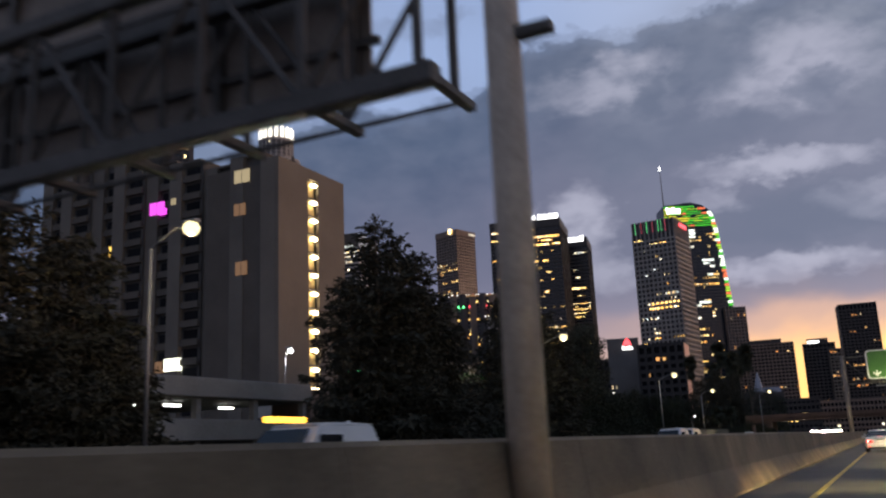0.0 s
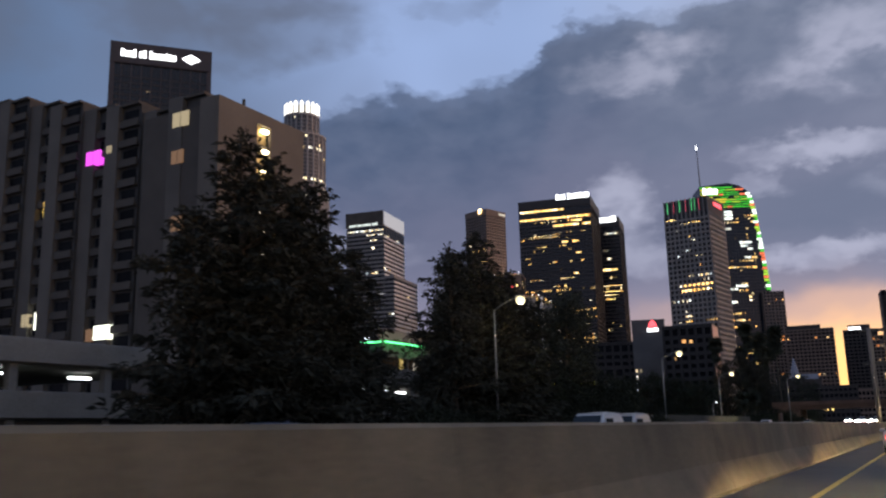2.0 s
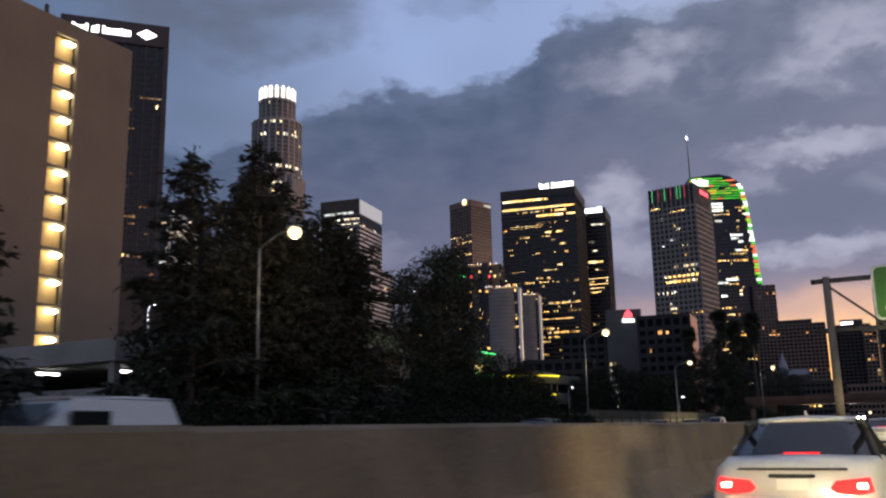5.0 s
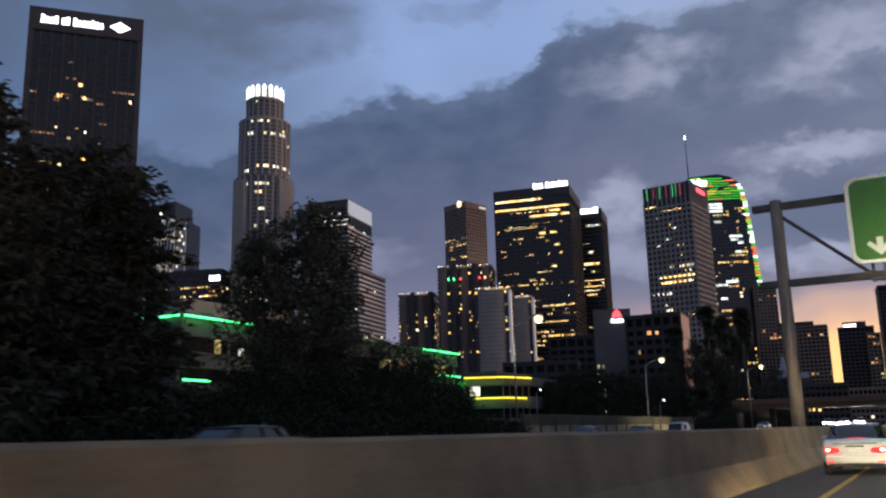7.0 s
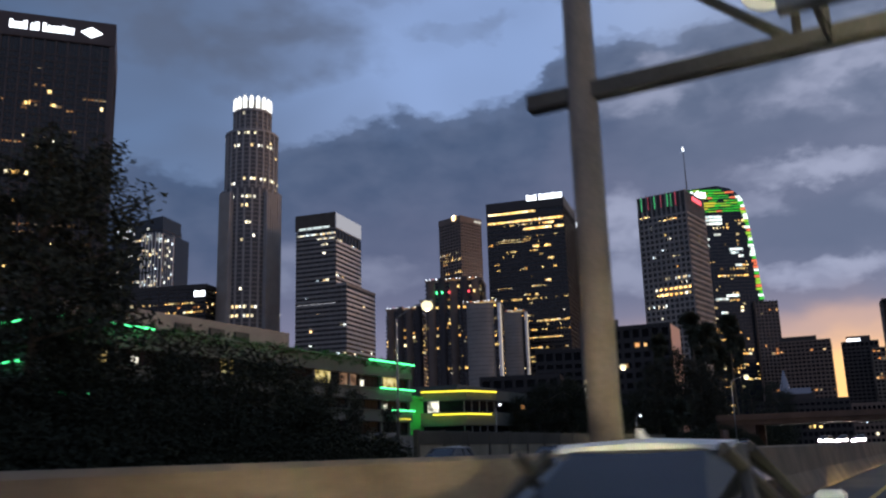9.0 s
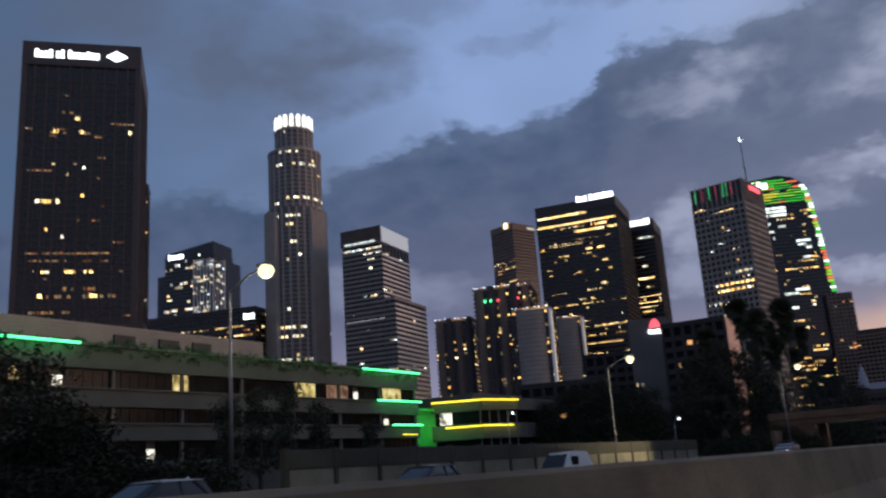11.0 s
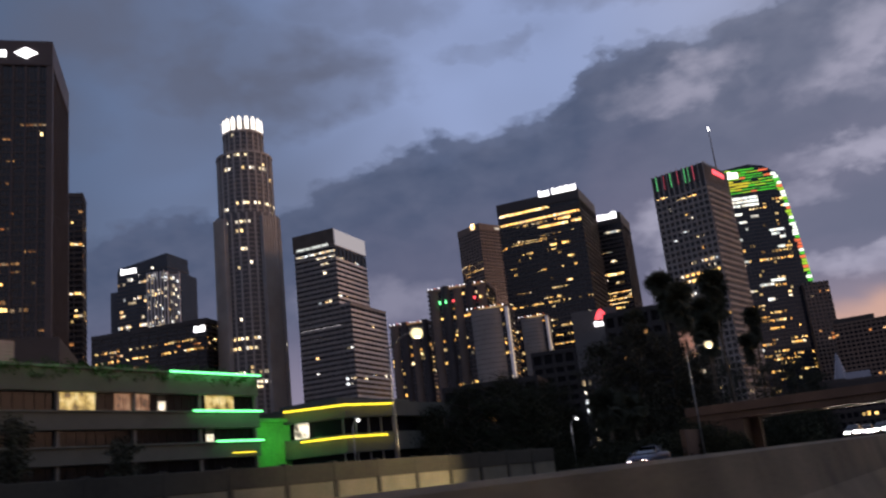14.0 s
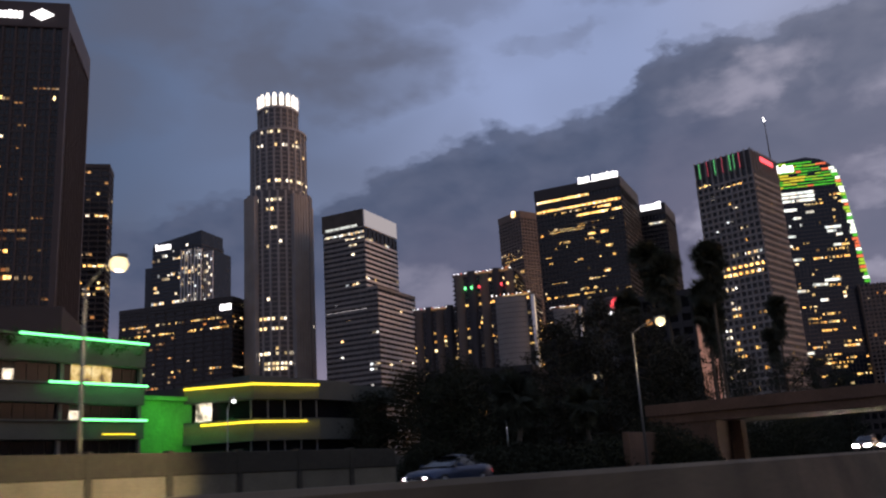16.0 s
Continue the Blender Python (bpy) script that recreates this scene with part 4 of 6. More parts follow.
# white-gridded tower with coloured lights at its top
ubt = Tower("gridded_tower", "grey stone-gridded office tower with coloured roof lights", 146.6, 702.6, -32, 35.5, 37, 177)
ubt.piers(3.55, 0.9, 0.55, STONE_GREY, z1=166)
ubt.bands(3.9, 1.25, 0.5, STONE_GREY, z0=4, z1=166)
ubt.lit(1.78, 3.9, 1.9, 3.4, LIT_WARM, 0.025, [(24, 60, .08)], z0=4, z1=165, margin=0.25)
ubt.rows([(160.2, 1, 9, .9), (156.2, 13, 28, .92), (107.8, 8, 34, .97), (103.8, 9, 33, .85)], 1.78, 2.2, LIT_HOT, margin=0.22)
ubt.rows([(152, 8, 10, 1), (143.6, 20, 23, 1), (136, 13, 19, .9), (131.6, 8, 11, 1), (115, 16, 34, .7), (111.4, 20, 34, .3), (84, 11, 16, .7), (72, 5, 9, 1), (68, 5, 9, 1), (48, 8, 14, .9), (96, 2, 16, .3)], 1.78, 1.9, LIT_PALE, margin=0.22, name="dim_lit_storey")
part("crown_wall", Build().box(0.2, 35.3, 0.2, 36.8, 166, 177, 0.2), STEEL_BLACK, ubt.e)
for i in range(11):
    for f, st, wd in (("front", 3.55, 35.5), ("right", 3.7, 37)):
        ucol = Build()
        ubt.put(ucol, f, i * st - 0.35 if i else 0, min(wd, i * st + 0.35), 166, 177.6, -0.3, 0.5)
        part("crown_pier", ucol, STONE_GREY, ubt.e)
for u, m, wd in ((2.9, LED_DIM, 0.5), (8.2, RED_DIM, 0.25), (12.8, LED_DIM, 0.5), (17.8, RED_DIM, 0.25), (22.5, LED_DIM, 0.5), (25.2, LED_DIM, 0.3), (28.4, RED_DIM, 0.4)):
    b = Build()
    ubt.put(b, "front", u, u + wd, 167, 176.5, 0.5, 0.62)
    part("light_strip", b, m, ubt.e)
part("light_strip", Build().box(36.0, 36.3, 12, 30, 171.5, 174.5), SIGN_RED, ubt.e, "red lit strip")

# curved glass tower with light lines and a spire
wg = thing("curved_glass_tower", pose(0, 1075, -0.06), "curved glass tower with green light lines and tall spire", "skyscraper")
sail = [(266, 0), (345, 0), (339.5, 160), (335, 215), (331, 258), (327.5, 275), (322, 285), (314, 291), (300, 294.5), (266, 291)]


def sail_mesh(pts, y0, y1):
    b = Build()
    k = len(pts)
    b.v = [(x, y0, z) for x, z in pts] + [(x, y1, z) for x, z in pts]
    b.f = [tuple(range(k)), tuple(range(2 * k - 1, k - 1, -1))] + [((i + 1) % k, i, k + i, k + (i + 1) % k) for i in range(k)]
    return b


def sail_right(z):
    for (xa, za), (xb, zb) in zip(sail[1:9], sail[2:9]):
        if za <= z <= zb:
            return xa + (xb - xa) * (z - za) / (zb - za)
    return 300


part("glass_body", sail_mesh(sail, 0, 40), GLASS_BLUE, wg)
for i in range(66):
    z = 6 + i * 4.0
    part("floor_line", Build().box(266, sail_right(z) - 0.3, -0.12, 0.02, z, z + 0.5), STEEL_BLACK, wg)
for i in range(18):
    x = 266.4 + i * 3.6
    part("mullion", Build().box(x, x + 0.25, -0.2, 0.02, 0, 262), STEEL_BLACK, wg)
b = Build()
for i in range(64):
    z = 6 + i * 4.0
    p = 0.10 * rng.choice((.2, 0.6, 1, 2.4))
    on = False
    for j in range(17):
        x0 = 266.9 + j * 3.6
        if x0 + 3.2 > sail_right(z + 4):
            break
        on = rng.random() < (0.6 if on and p > 0.04 else p)
        if on and z < 258:
            wd, lift = rng.choice((1.2, 1.6, 2.9)), rng.choice((0.0, 0.5))
            b.face((x0, -0.06, z + 1.4 + lift), (x0 + wd, -0.06, z + 1.4 + lift), (x0 + wd, -0.06, z + 3.2), (x0, -0.06, z + 3.2))
part("lit_glazing", b, LIT_WARM, wg, kind="stuff")
b = Build()
for z, xa, xb, q in ((256.2, 266.9, 303, 1), (252.4, 266.9, 303, .95), (248.2, 266.9, 303, .9), (239.0, 271, 284, 1), (235.2, 292, 300, .6), (230, 272, 287, .7), (222.4, 266.9, 286, .6), (217.6, 308, 323, .9), (213.6, 309, 322, .9), (209.6, 310, 323, .7), (211.4, 270, 279, .8), (201.6, 267, 274, .9), (199.2, 311, 322, .7), (187.4, 273, 281, .9), (164.4, 299, 314, .8), (160.6, 287, 303, .9), (155.4, 270, 280, .7), (145, 292, 302, .7), (135, 266.9, 272, 1), (94, 268, 278, .8)):
    x0 = xa
    while x0 < min(xb, sail_right(z + 3) - 1):
        wd = rng.choice((1.8, 3.6, 3.6, 7.2))
        if rng.random() < q:
            b.face((x0, -0.22, z), (min(x0 + wd, xb) - 0.15, -0.22, z), (min(x0 + wd, xb) - 0.15, -0.22, z + 2.6), (x0, -0.22, z + 2.6))
        x0 += wd
part("bright_glazing", b, WHITE_ROW, wg, "white lit storeys", kind="stuff")
for i in range(38):
    z = 6 + i * 4.0
    part("edge_light", Build().box(sail_right(z) - 0.5, sail_right(z) + 0.3, -0.6, 0.2, z, z + 2.8), SOFT_GLOW, wg, "pale edge light")
for i in range(9):
    z = 263.5 + i * 3.1
    x = 266.3
    while x < min(sail_right(z), 330) - 4:
        ln = rng.uniform(5, 14)
        x1 = min(x + ln, sail_right(z) - 0.6)
        if rng.random() < 0.88:
            part("light_line", Build().box(x, x1, -0.7, -0.2, z, z + rng.choice((0.9, 1.3, 1.8))), rng.choice((LINE_YELLOW, LINE_LIME, LINE_YELLOW, LINE_GREEN) if x < 285 else (LINE_GREEN, LINE_GREEN, LINE_GREEN, LINE_GREEN, LINE_LIME, LINE_DEEP, LINE_GREEN, LINE_RED)), wg)
        x = x1 + 0.05
for i in range(34):
    z = 160 + i * 3.6
    x = sail_right(z)
    part("edge_light", Build().box(x - rng.uniform(3.0, 5.5), x + 0.4, -0.8, 0.6, z, z + 2.6), rng.choice((LINE_GREEN, LINE_GREEN, LINE_WHITE, LINE_WHITE, LINE_LIME, LINE_RED)), wg)
bar_sign(wg, [(269.5 + i * 3.6, 272.6 + i * 3.6, k) for i, k in enumerate((1, .7, 1, .8, .8))], 280.5, 288.5, -0.8, SIGN_LIT, rng)
part("spire", Build().tube((267.4, 2, 288), (267.0, 2, 340), 0.8, 0.3), STEEL_DARK, wg)
part("spire_light", Build().tube((267.0, 2, 339.5), (267.0, 2, 344.5), 1.1, 0.5), SIGN_LIT, wg, "white spire light")
wgl = Tower("stone_block_tower", "brown stone office block beside the curved tower", 327, 1066, -3, 24, 24, 157)
wgl.piers(4, 1.2, 0.3, BROWN_PANEL)
wgl.bands(4, 1.5, 0.2, BROWN_PANEL)
wgl.lit(4, 4, 1.6, 3.7, LIT_ORANGE, 0.08, margin=0.8)

# residential cluster with rounded bays
def res_tower(x, y, turn, w, d, h, edge_lit, label):
    t = Tower("residential_tower", label, x, y, turn, w, d, h)
    t.e["category"], t.e["group"] = "apartment tower", "residential cluster"
    t.bands(2.9, 1.0, 0.5, GRANITE, name="balcony_band", z0=3)
    nb = 1 if edge_lit else max(2, round(w / 8))
    for i in range(nb):
        c = (i + 0.5) * w / nb if nb > 1 else w * 0.46
        r = w / nb * 0.36 if nb > 1 else w * 0.37
        pts = [(c + r * math.cos(math.pi * (1 + k / 14)), 0.4 + r * (0.8 if nb > 1 else 0.5) * math.sin(math.pi * (1 + k / 14))) for k in range(15)]
        part("rounded_bay", Build().prism(pts, 0, h + (2.5 if i % 2 else 0)), STONE_GREY if edge_lit else (GRANITE if i % 2 else BROWN_PANEL), t.e)
        if nb == 1:
            for k in range(int(h / 2.9)):
                part("floor_joint", Build().prism([(c + (x_ - c) * 1.012, 0.4 + (y_ - 0.4) * 1.012) for x_, y_ in pts], k * 2.9 + 2.2, k * 2.9 + 2.4), GRANITE, t.e)
    t.lit(2.2, 2.9, 1.1, 2.6, LIT_WARM, 0.13, z0=3, faces=("front", "right"))
    t.parapet(h - 0.5, h + 1.5, BROWN_PANEL)
    if edge_lit:
        part("lit_stair_edge", Build().box(w - 1.6, w + 0.5, -1.0, 0.4, h * 0.45, h), PALE_METAL, t.e, "pale stair shaft")
    if edge_lit:
        part("lit_stair_line", Build().box(w + 0.1, w + 0.9, -1.3, -1.01, h * 0.3, h - 1), LIT_SOFT, t.e, "soft lit stair line")
    for i in range(int(w / 2.4)):
        part("roof_lamp", Build().box(0.6 + i * 2.4, 1.2 + i * 2.4, -1.0, -0.5, h + 1.5, h + 2.0, 0.1), SIGN_LIT if (i * 7 + int(w)) % 3 else LINE_RED, t.e, "small roof-edge lamp")
    part("roof_light", Build().box(w * 0.3, w * 0.9, -0.9, -0.5, h + 0.6, h + 1.1), LIT_WARM if edge_lit else LIT_ORANGE, t.e)
    return t


res_tower(-40, 727, -4, 28, 25, 106.5, False, "brown rounded apartment tower with lit flats")
mid = res_tower(-8, 703, -6, 40, 28, 122, False, "taller brown apartment tower with rounded bays")
for x_, m_ in ((8, LED_GREEN), (12, LED_GREEN), (17, SIGN_RED), (31, SIGN_RED), (35, LIT_HOT)):
    part("coloured_light", Build().box(x_, x_ + 1.2, -4.4, -4.0, 112.5, 114.2), m_, mid.e)
res_tower(19.6, 668, -6, 25, 24, 99, True, "grey round-bayed apartment tower with pale stair edge")
res_tower(44, 813, -5, 22.5, 22, 115, True, "grey apartment tower with pale stair edge")

# slab with a red and white sign
red = Tower("blank_wall_tower", "narrow grey blank-walled building with red roof sign", 77.4, 457.5, -7, 16, 12, 53.5)
part("blank_wall", Build().box(-0.1, 16.1, -0.15, 0.34, 0, 54.5, 0.05), WALL_GREY, red.e)
part("dark_wing", Build().box(16.2, 25, -1.0, 12, 0, 48.5), STEEL_BLACK, red.e)
part("logo_plate", Build().prism([(8.0, 0), (12.4, 0), (11.6, 2.2), (10.2, 3.6), (8.8, 2.2)], 0, 0.3), SIGN_RED, red.e, "red lit pointed emblem").matrix_basis = pose(0, -0.17, 50.8, 90, 0, 0)
bar_sign(red.e, [(7.6 + i * 1.1, 8.4 + i * 1.1, k) for i, k in enumerate((1, .8, .8, 1, .8))], 48.4, 50.2, -0.16, SIGN_LIT, rng)
b = Build()
for i in range(12):
    for u in (0.6, 2.6):
        if rng.random() < 0.4:
            b.face((u, -0.17, 6 + i * 3.2), (u + 0.8, -0.17, 6 + i * 3.2), (u + 0.8, -0.17, 7.6 + i * 3.2), (u, -0.17, 7.6 + i * 3.2))
part("lit_glazing", b, LIT_PALE, red.e, kind="stuff")


def block(name, label, x, y, turn, w, d, h, m, floor=3.8, bay=4.0, p=0.06, lit=None, category="building", hot=()):
    t = Tower(name, label, x, y, turn, w, d, h, glass=WINDOW)
    t.e["category"] = category
    t.bands(floor, floor * 0.45, 0.2, m, z0=3)
    t.piers(bay, bay * 0.28, 0.3, m)
    t.lit(bay, floor, floor * 0.5, floor * 0.92, lit or LIT_ORANGE, p, hot, z0=3, margin=bay * 0.2)
    t.parapet(h - 0.6, h + 1.0, m)
    return t


glowing = block("office_block", "dark office block, sunset glow painted on one side wall", 86.8, 426.8, -21, 22, 20, 46.5, NEAR_BLACK, p=0.025, hot=[(37, 40.5, .25)])
part("side_wall", Build().box(22.02, 22.35, 0.4, 19.6, 4, 47.0, 0.04), SUNSET_WALL, glowing.e, "side wall with the sunset glow put into its colour")
for i in range(3):
    part("wall_joint", Build().box(22.34, 22.37, 0.5, 19.5, 38 - i * 8, 38.25 - i * 8), STONE_GREY, glowing.e)
block("office_block", "dark office block low on the skyline", 315, 962, -21, 46.4, 30, 98, BROWN_PANEL, p=0.03, hot=[(10, 22, .25)])
block("office_block", "dark office block low on the skyline", 389.4, 1001, -21, 33.8, 30, 100, STEEL_BLACK, p=0.03)
# separate tan block puts the neighbour's sunset-lit side into colour
block("office_block", "tan block standing for the neighbour's sunset-lit side", 411.7, 984, -12, 12, 12, 92, STUCCO, p=0.1)
block("office_block", "tall dark tower at the end of the skyline", 435, 1000, -18, 40, 30, 143, STEEL_BLACK, p=0.05)
block("office_block", "low grey building below the towers", 60, 503, -6, 26, 16, 47, NEAR_BLACK, p=0.015)
block("office_block", "low dark building behind the trees", 36, 402, -8, 28, 18, 27, NEAR_BLACK, p=0.03)
block("office_block", "dark low building beyond the overpass", 150, 480, -20, 40, 20, 19, STEEL_BLACK, floor=3.2, bay=2.2, p=0.04, lit=LIT_WARM)
block("office_block", "dark low building beyond the overpass", 205, 560, -20, 60, 20, 20, BROWN_PANEL, floor=3.2, bay=2.2, p=0.04, lit=LIT_PALE)
block("office_block", "dark low building beyond the overpass", 275, 640, -15, 60, 20, 20, STEEL_BLACK, floor=3.2, bay=2.2, p=0.04, lit=LIT_WARM)

# stepped roof boxes and lit roof signs of the far blocks
for name, label, x, y, w, h, z in (("roof_house", "stepped dark roof storey of a far office block", 317, 964, 33, 4.0, 98.9),
                                   ("roof_house", "stepped dark roof storey with a white lit band", 395, 1001.5, 22, 5.0, 100.9)):
    e_ = thing(name, pose(x, y, z - 0.06, 0, 0, -21), label, "roof storey")
    part("storey_wall", Build().box(0, w, 0, 16, -1.6, h, 0.1), STEEL_BLACK, e_)
    part("roof_edge", Build().box(-0.2, w + 0.2, -0.2, 16.2, h, h + 0.4, 0.05), BROWN_PANEL, e_)
    if x > 350:
        part("lit_sign_bar", Build().box(0.5, 12.5, -0.3, -0.01, -0.5, 3.0), SIGN_LIT, e_, "white lit band")

# far hall with a blue-lit pointed roof
hall = thing("pointed_roof_hall", pose(239, 712, -0.06, 0, 0, -12), "low dark hall with blue-lit pointed roof and sign", "building")
part("hall_wall", Build().box(-14, 18, 0, 14, 0, 36, 0.2), STEEL_BLACK, hall)
part("pointed_roof", Build().prism(ring(4.2, 10), 36, 52, ring(0.4, 10)), BLUE_DIM, hall, "pale blue lit pointed roof").location = (0, 7, 0)
part("lit_sign_bar", Build().box(2, 16, -0.3, -0.01, 35.0, 39.0), BLUE_DIM, hall, "pale blue lit sign band")
part("sign_support", Build().box(2, 16, 0.0, 0.4, 35.9, 39.2), STEEL_BLACK, hall)

# ---- apartment tower beside the freeway ----
apt = thing("apartment_building", fw(107.8, 81.5), "beige stucco apartment block, stepped balconies, lit stair column", "building")
# local x along the freeway, y away from it; the blank wall stands at y = 0
H = 48.4
part("core", Build().box(0.6, 18.6, 1.25, 15, 0, H - 0.6), STUCCO_DARK, apt)
part("blank_wall", Build().box(0, 8.0, -0.05, 0.5, 0, H, 0.05), STUCCO, apt, "beige blank end wall")
part("blank_wall", Build().box(11.0, 18.9, -0.05, 0.5, 0, H, 0.05), STUCCO, apt, "beige blank end wall")
part("wall_head", Build().box(8.0, 11.0, -0.04, 0.5, 46.6, H), STUCCO, apt)
part("stair_recess", Build().box(8.0, 11.0, 0.9, 1.2, 0, 46.6), STAIR_WALL, apt, "stair wall with lamp glow in its ochre colour")
for i in range(15):
    z = 2.4 + i * 3.1
    part("stair_landing", Build().box(8.0, 11.0, 0.0, 0.95, z - 2.6, z - 2.3), STUCCO, apt)
    part("stair_lamp", Build().box(9.3, 10.5, -0.2, 0.5, z - 0.26, z + 0.26, 0.16), STAIR_LIT, apt, "warm stair lamp")
part("end_wall", Build().box(-0.05, 0.6, 0.5, 3.5, 0, H, 0.03), STUCCO, apt)
# stepped bays away from the freeway, each set further back
lit_spots = {(1, 14): ROOM_YELLOW, (1, 12): LIT_ORANGE, (2, 10): RED_DIM, (4, 13): MAGENTA, (1, 9): LIT_ORANGE, (6, 11): LIT_WARM, (5, 5): LIT_HOT, (3, 5): ROOM_YELLOW, (3, 13): LIT_ORANGE, (6, 5): ROOM_YELLOW}
for k in range(1, 9):
    y0 = 3.5 + (k - 1) * 6.6
    x0 = 0.9 + 0.0 * k if k % 2 else 2.2
    hh = (49.9, 49.6, 51.3, 52.6, 54.2, 56.0, 57.6, 59.0)[k - 1]
    # recess shade behind the balconies put into the core's colour
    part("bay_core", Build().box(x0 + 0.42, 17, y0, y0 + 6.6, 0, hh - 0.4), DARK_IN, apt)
    part("bay_pier", Build().box(x0 - 0.45, x0 + 2.0, y0 + 3.9, y0 + 6.6, 0, hh, 0.05), STUCCO_MID, apt, "brown stucco pier")
    part("bay_roof", Build().box(x0 - 0.2, 17.5, y0, y0 + 6.6, hh - 0.4, hh), STUCCO_DARK, apt)
    for f in range(int((hh - 1.4) / 3.1)):
        z = 1.2 + f * 3.1
        # balcony side takes the darker stucco tone
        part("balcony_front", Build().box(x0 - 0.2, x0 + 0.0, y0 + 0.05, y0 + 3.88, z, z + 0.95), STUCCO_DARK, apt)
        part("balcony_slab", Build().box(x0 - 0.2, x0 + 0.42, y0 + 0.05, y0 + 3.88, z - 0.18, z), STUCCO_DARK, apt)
        part("window", Build().box(x0 + 0.34, x0 + 0.41, y0 + 0.5, y0 + 3.4, z + 0.3, z + 2.5), WINDOW, apt)
for n_, z, w_, h_, m in ((108.9, 44.4, 3.3, 2.2, MAGENTA), (103.8, 44.5, 1.2, 1.2, FLAT_PALE), (118.6, 37.9, 2.6, 2.4, FLAT_AMBER), (94.9, 35.2, 1.5, 2.0, FLAT_PINK), (89.2, 31.0, 2.4, 2.2, FLAT_DIM), (89.6, 40.8, 2.4, 2.0, FLAT_DIM),
                          (89.2, 46.4, 3.2, 2.2, FLAT_PALE), (92.6, 46.4, 1.6, 2.0, FLAT_DIM), (118.2, 19.9, 4.0, 2.7, FLAT_LIT), (103.4, 16.8, 3.2, 2.0, FLAT_LIT), (137, 21.6, 3.4, 2.4, FLAT_PALE), (122.5, 20.2, 1.6, 2.0, FLAT_PALE), (107.5, 16.8, 1.5, 1.8, FLAT_DIM)):
    k = int((n_ - 85.0) / 6.6) + 1
    x0 = 0.9 if k % 2 else 2.2
    for q in (0, 1):
        part("lit_window", Build().box(x0 - 0.47, x0 + 0.36, n_ - 81.5 + (q - 1) * w_ / 2 + 0.06, n_ - 81.5 + q * w_ / 2 - 0.06, z - h_ / 2, z + h_ / 2), m, apt, "lit flat window")
part("vent_pipe", Build().tube((9.5, 4, H - 1), (9.5, 4, H + 3.2), 0.25), STEEL_DARK, apt)

# ---- parking structures ----
def garage(s0, s1, n0, n1, name_label, lamps, tubes):
    g_ = thing("parking_garage", fw(s0, n0), name_label, "parking garage", group="parking garages")
    L, D = s1 - s0, n1 - n0
    for z0, z1 in ((6.9, 8.6), (3.1, 4.95)):
        part("parapet", Build().box(0, L, 0, 0.3, z0, z1, 0.04), GARAGE, g_, "pale painted concrete parapet")
        part("parapet", Build().box(0, 0.3, 0.31, D, z0, z1, 0.04), GARAGE, g_)
        part("parapet", Build().box(L - 0.3, L, 0.31, D, z0, z1, 0.04), GARAGE, g_)
        # dark concrete stands for the shade inside the open decks
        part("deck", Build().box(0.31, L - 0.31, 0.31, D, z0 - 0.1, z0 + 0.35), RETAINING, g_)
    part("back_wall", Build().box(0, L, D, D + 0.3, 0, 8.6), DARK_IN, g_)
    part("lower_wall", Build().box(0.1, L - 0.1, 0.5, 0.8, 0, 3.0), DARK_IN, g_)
    k = int(L / 8)
    for i in range(k + 1):
        x_ = 0.6 + i * (L - 1.2) / max(1, k)
        part("column", Build().box(x_ - 0.3, x_ + 0.3, 0.4, 1.0, 0, 7.2, 0.03), GARAGE, g_)
    for x_, y_ in tubes:
        part("ceiling_lamp", Build().box(x_ - 1.0, x_ + 1.0, y_ - 0.15, y_ + 0.15, 6.3, 6.5, 0.03), TUBE, g_, "white ceiling lamp")
    return g_


garage(20, 77, 54, 82, "pale concrete parking garage with open decks", (), [(37.5, 6), (41, 4), (34.5, 9), (49.5, 5), (8, 4), (26, 6)])
part_g2 = garage(101, 128, 52, 80, "pale concrete parking garage corner behind trees", (), [(3.2, 3), (6.6, 3.0), (1.2, 9), (14, 5)])
stair = thing("garage_stair_tower", fw(77.2, 54.3), "brown concrete stair tower beside the garage", "stair tower")
part("shaft", Build().box(0, 3.4, 0, 5, 0, 8.3, 0.05), BROWN_PANEL, stair)

# ---- lamps ----
def street_lamp(s, n, h, arm, lens, energy, colour, label, turn=-90, parent=None, size=0.46, zbase=0.0):
    """A tapered pole with a curved arm towards the road and a lit head."""
    e = thing("street_lamp", fw(s, n, zbase, turn), label, "street lamp", group="freeway lamps")
    part("base_plate", Build().box(-0.22, 0.22, -0.22, 0.22, 0, 0.12, 0.02), GALV, e)
    part("pole", Build().tube((0, 0, 0.1), (0, 0, h - 0.9), 0.13, 0.075, 10), GALV, e, "galvanised pole", smooth=True)
    pts = [(0, 0, h - 0.95)] + [(arm * k / 6, 0, h - 0.95 + 0.95 * math.sin(math.pi / 2 * k / 6)) for k in range(1, 7)]
    part("arm", Build().sweep(pts, [0.06] * len(pts), 8), GALV, e, smooth=True)
    part("head", Build().box(arm - 0.35, arm + size * 1.4, -0.2, 0.2, h + 0.06, h + 0.26, 0.05), GALV, e)
    # oversized ball: the lamp's glare put into its shape
    ln = bpy.data.meshes.new("lens")
    bm = bmesh.new()
    bmesh.ops.create_uvsphere(bm, u_segments=14, v_segments=8, radius=size)
    bmesh.ops.scale(bm, vec=(1.0, 0.95, 0.9), verts=bm.verts)
    bm.to_mesh(ln)
    bm.free()
    lo = part("lens", ln, lens, e, "glowing lamp lens, enlarged to stand for its glare", smooth=True)
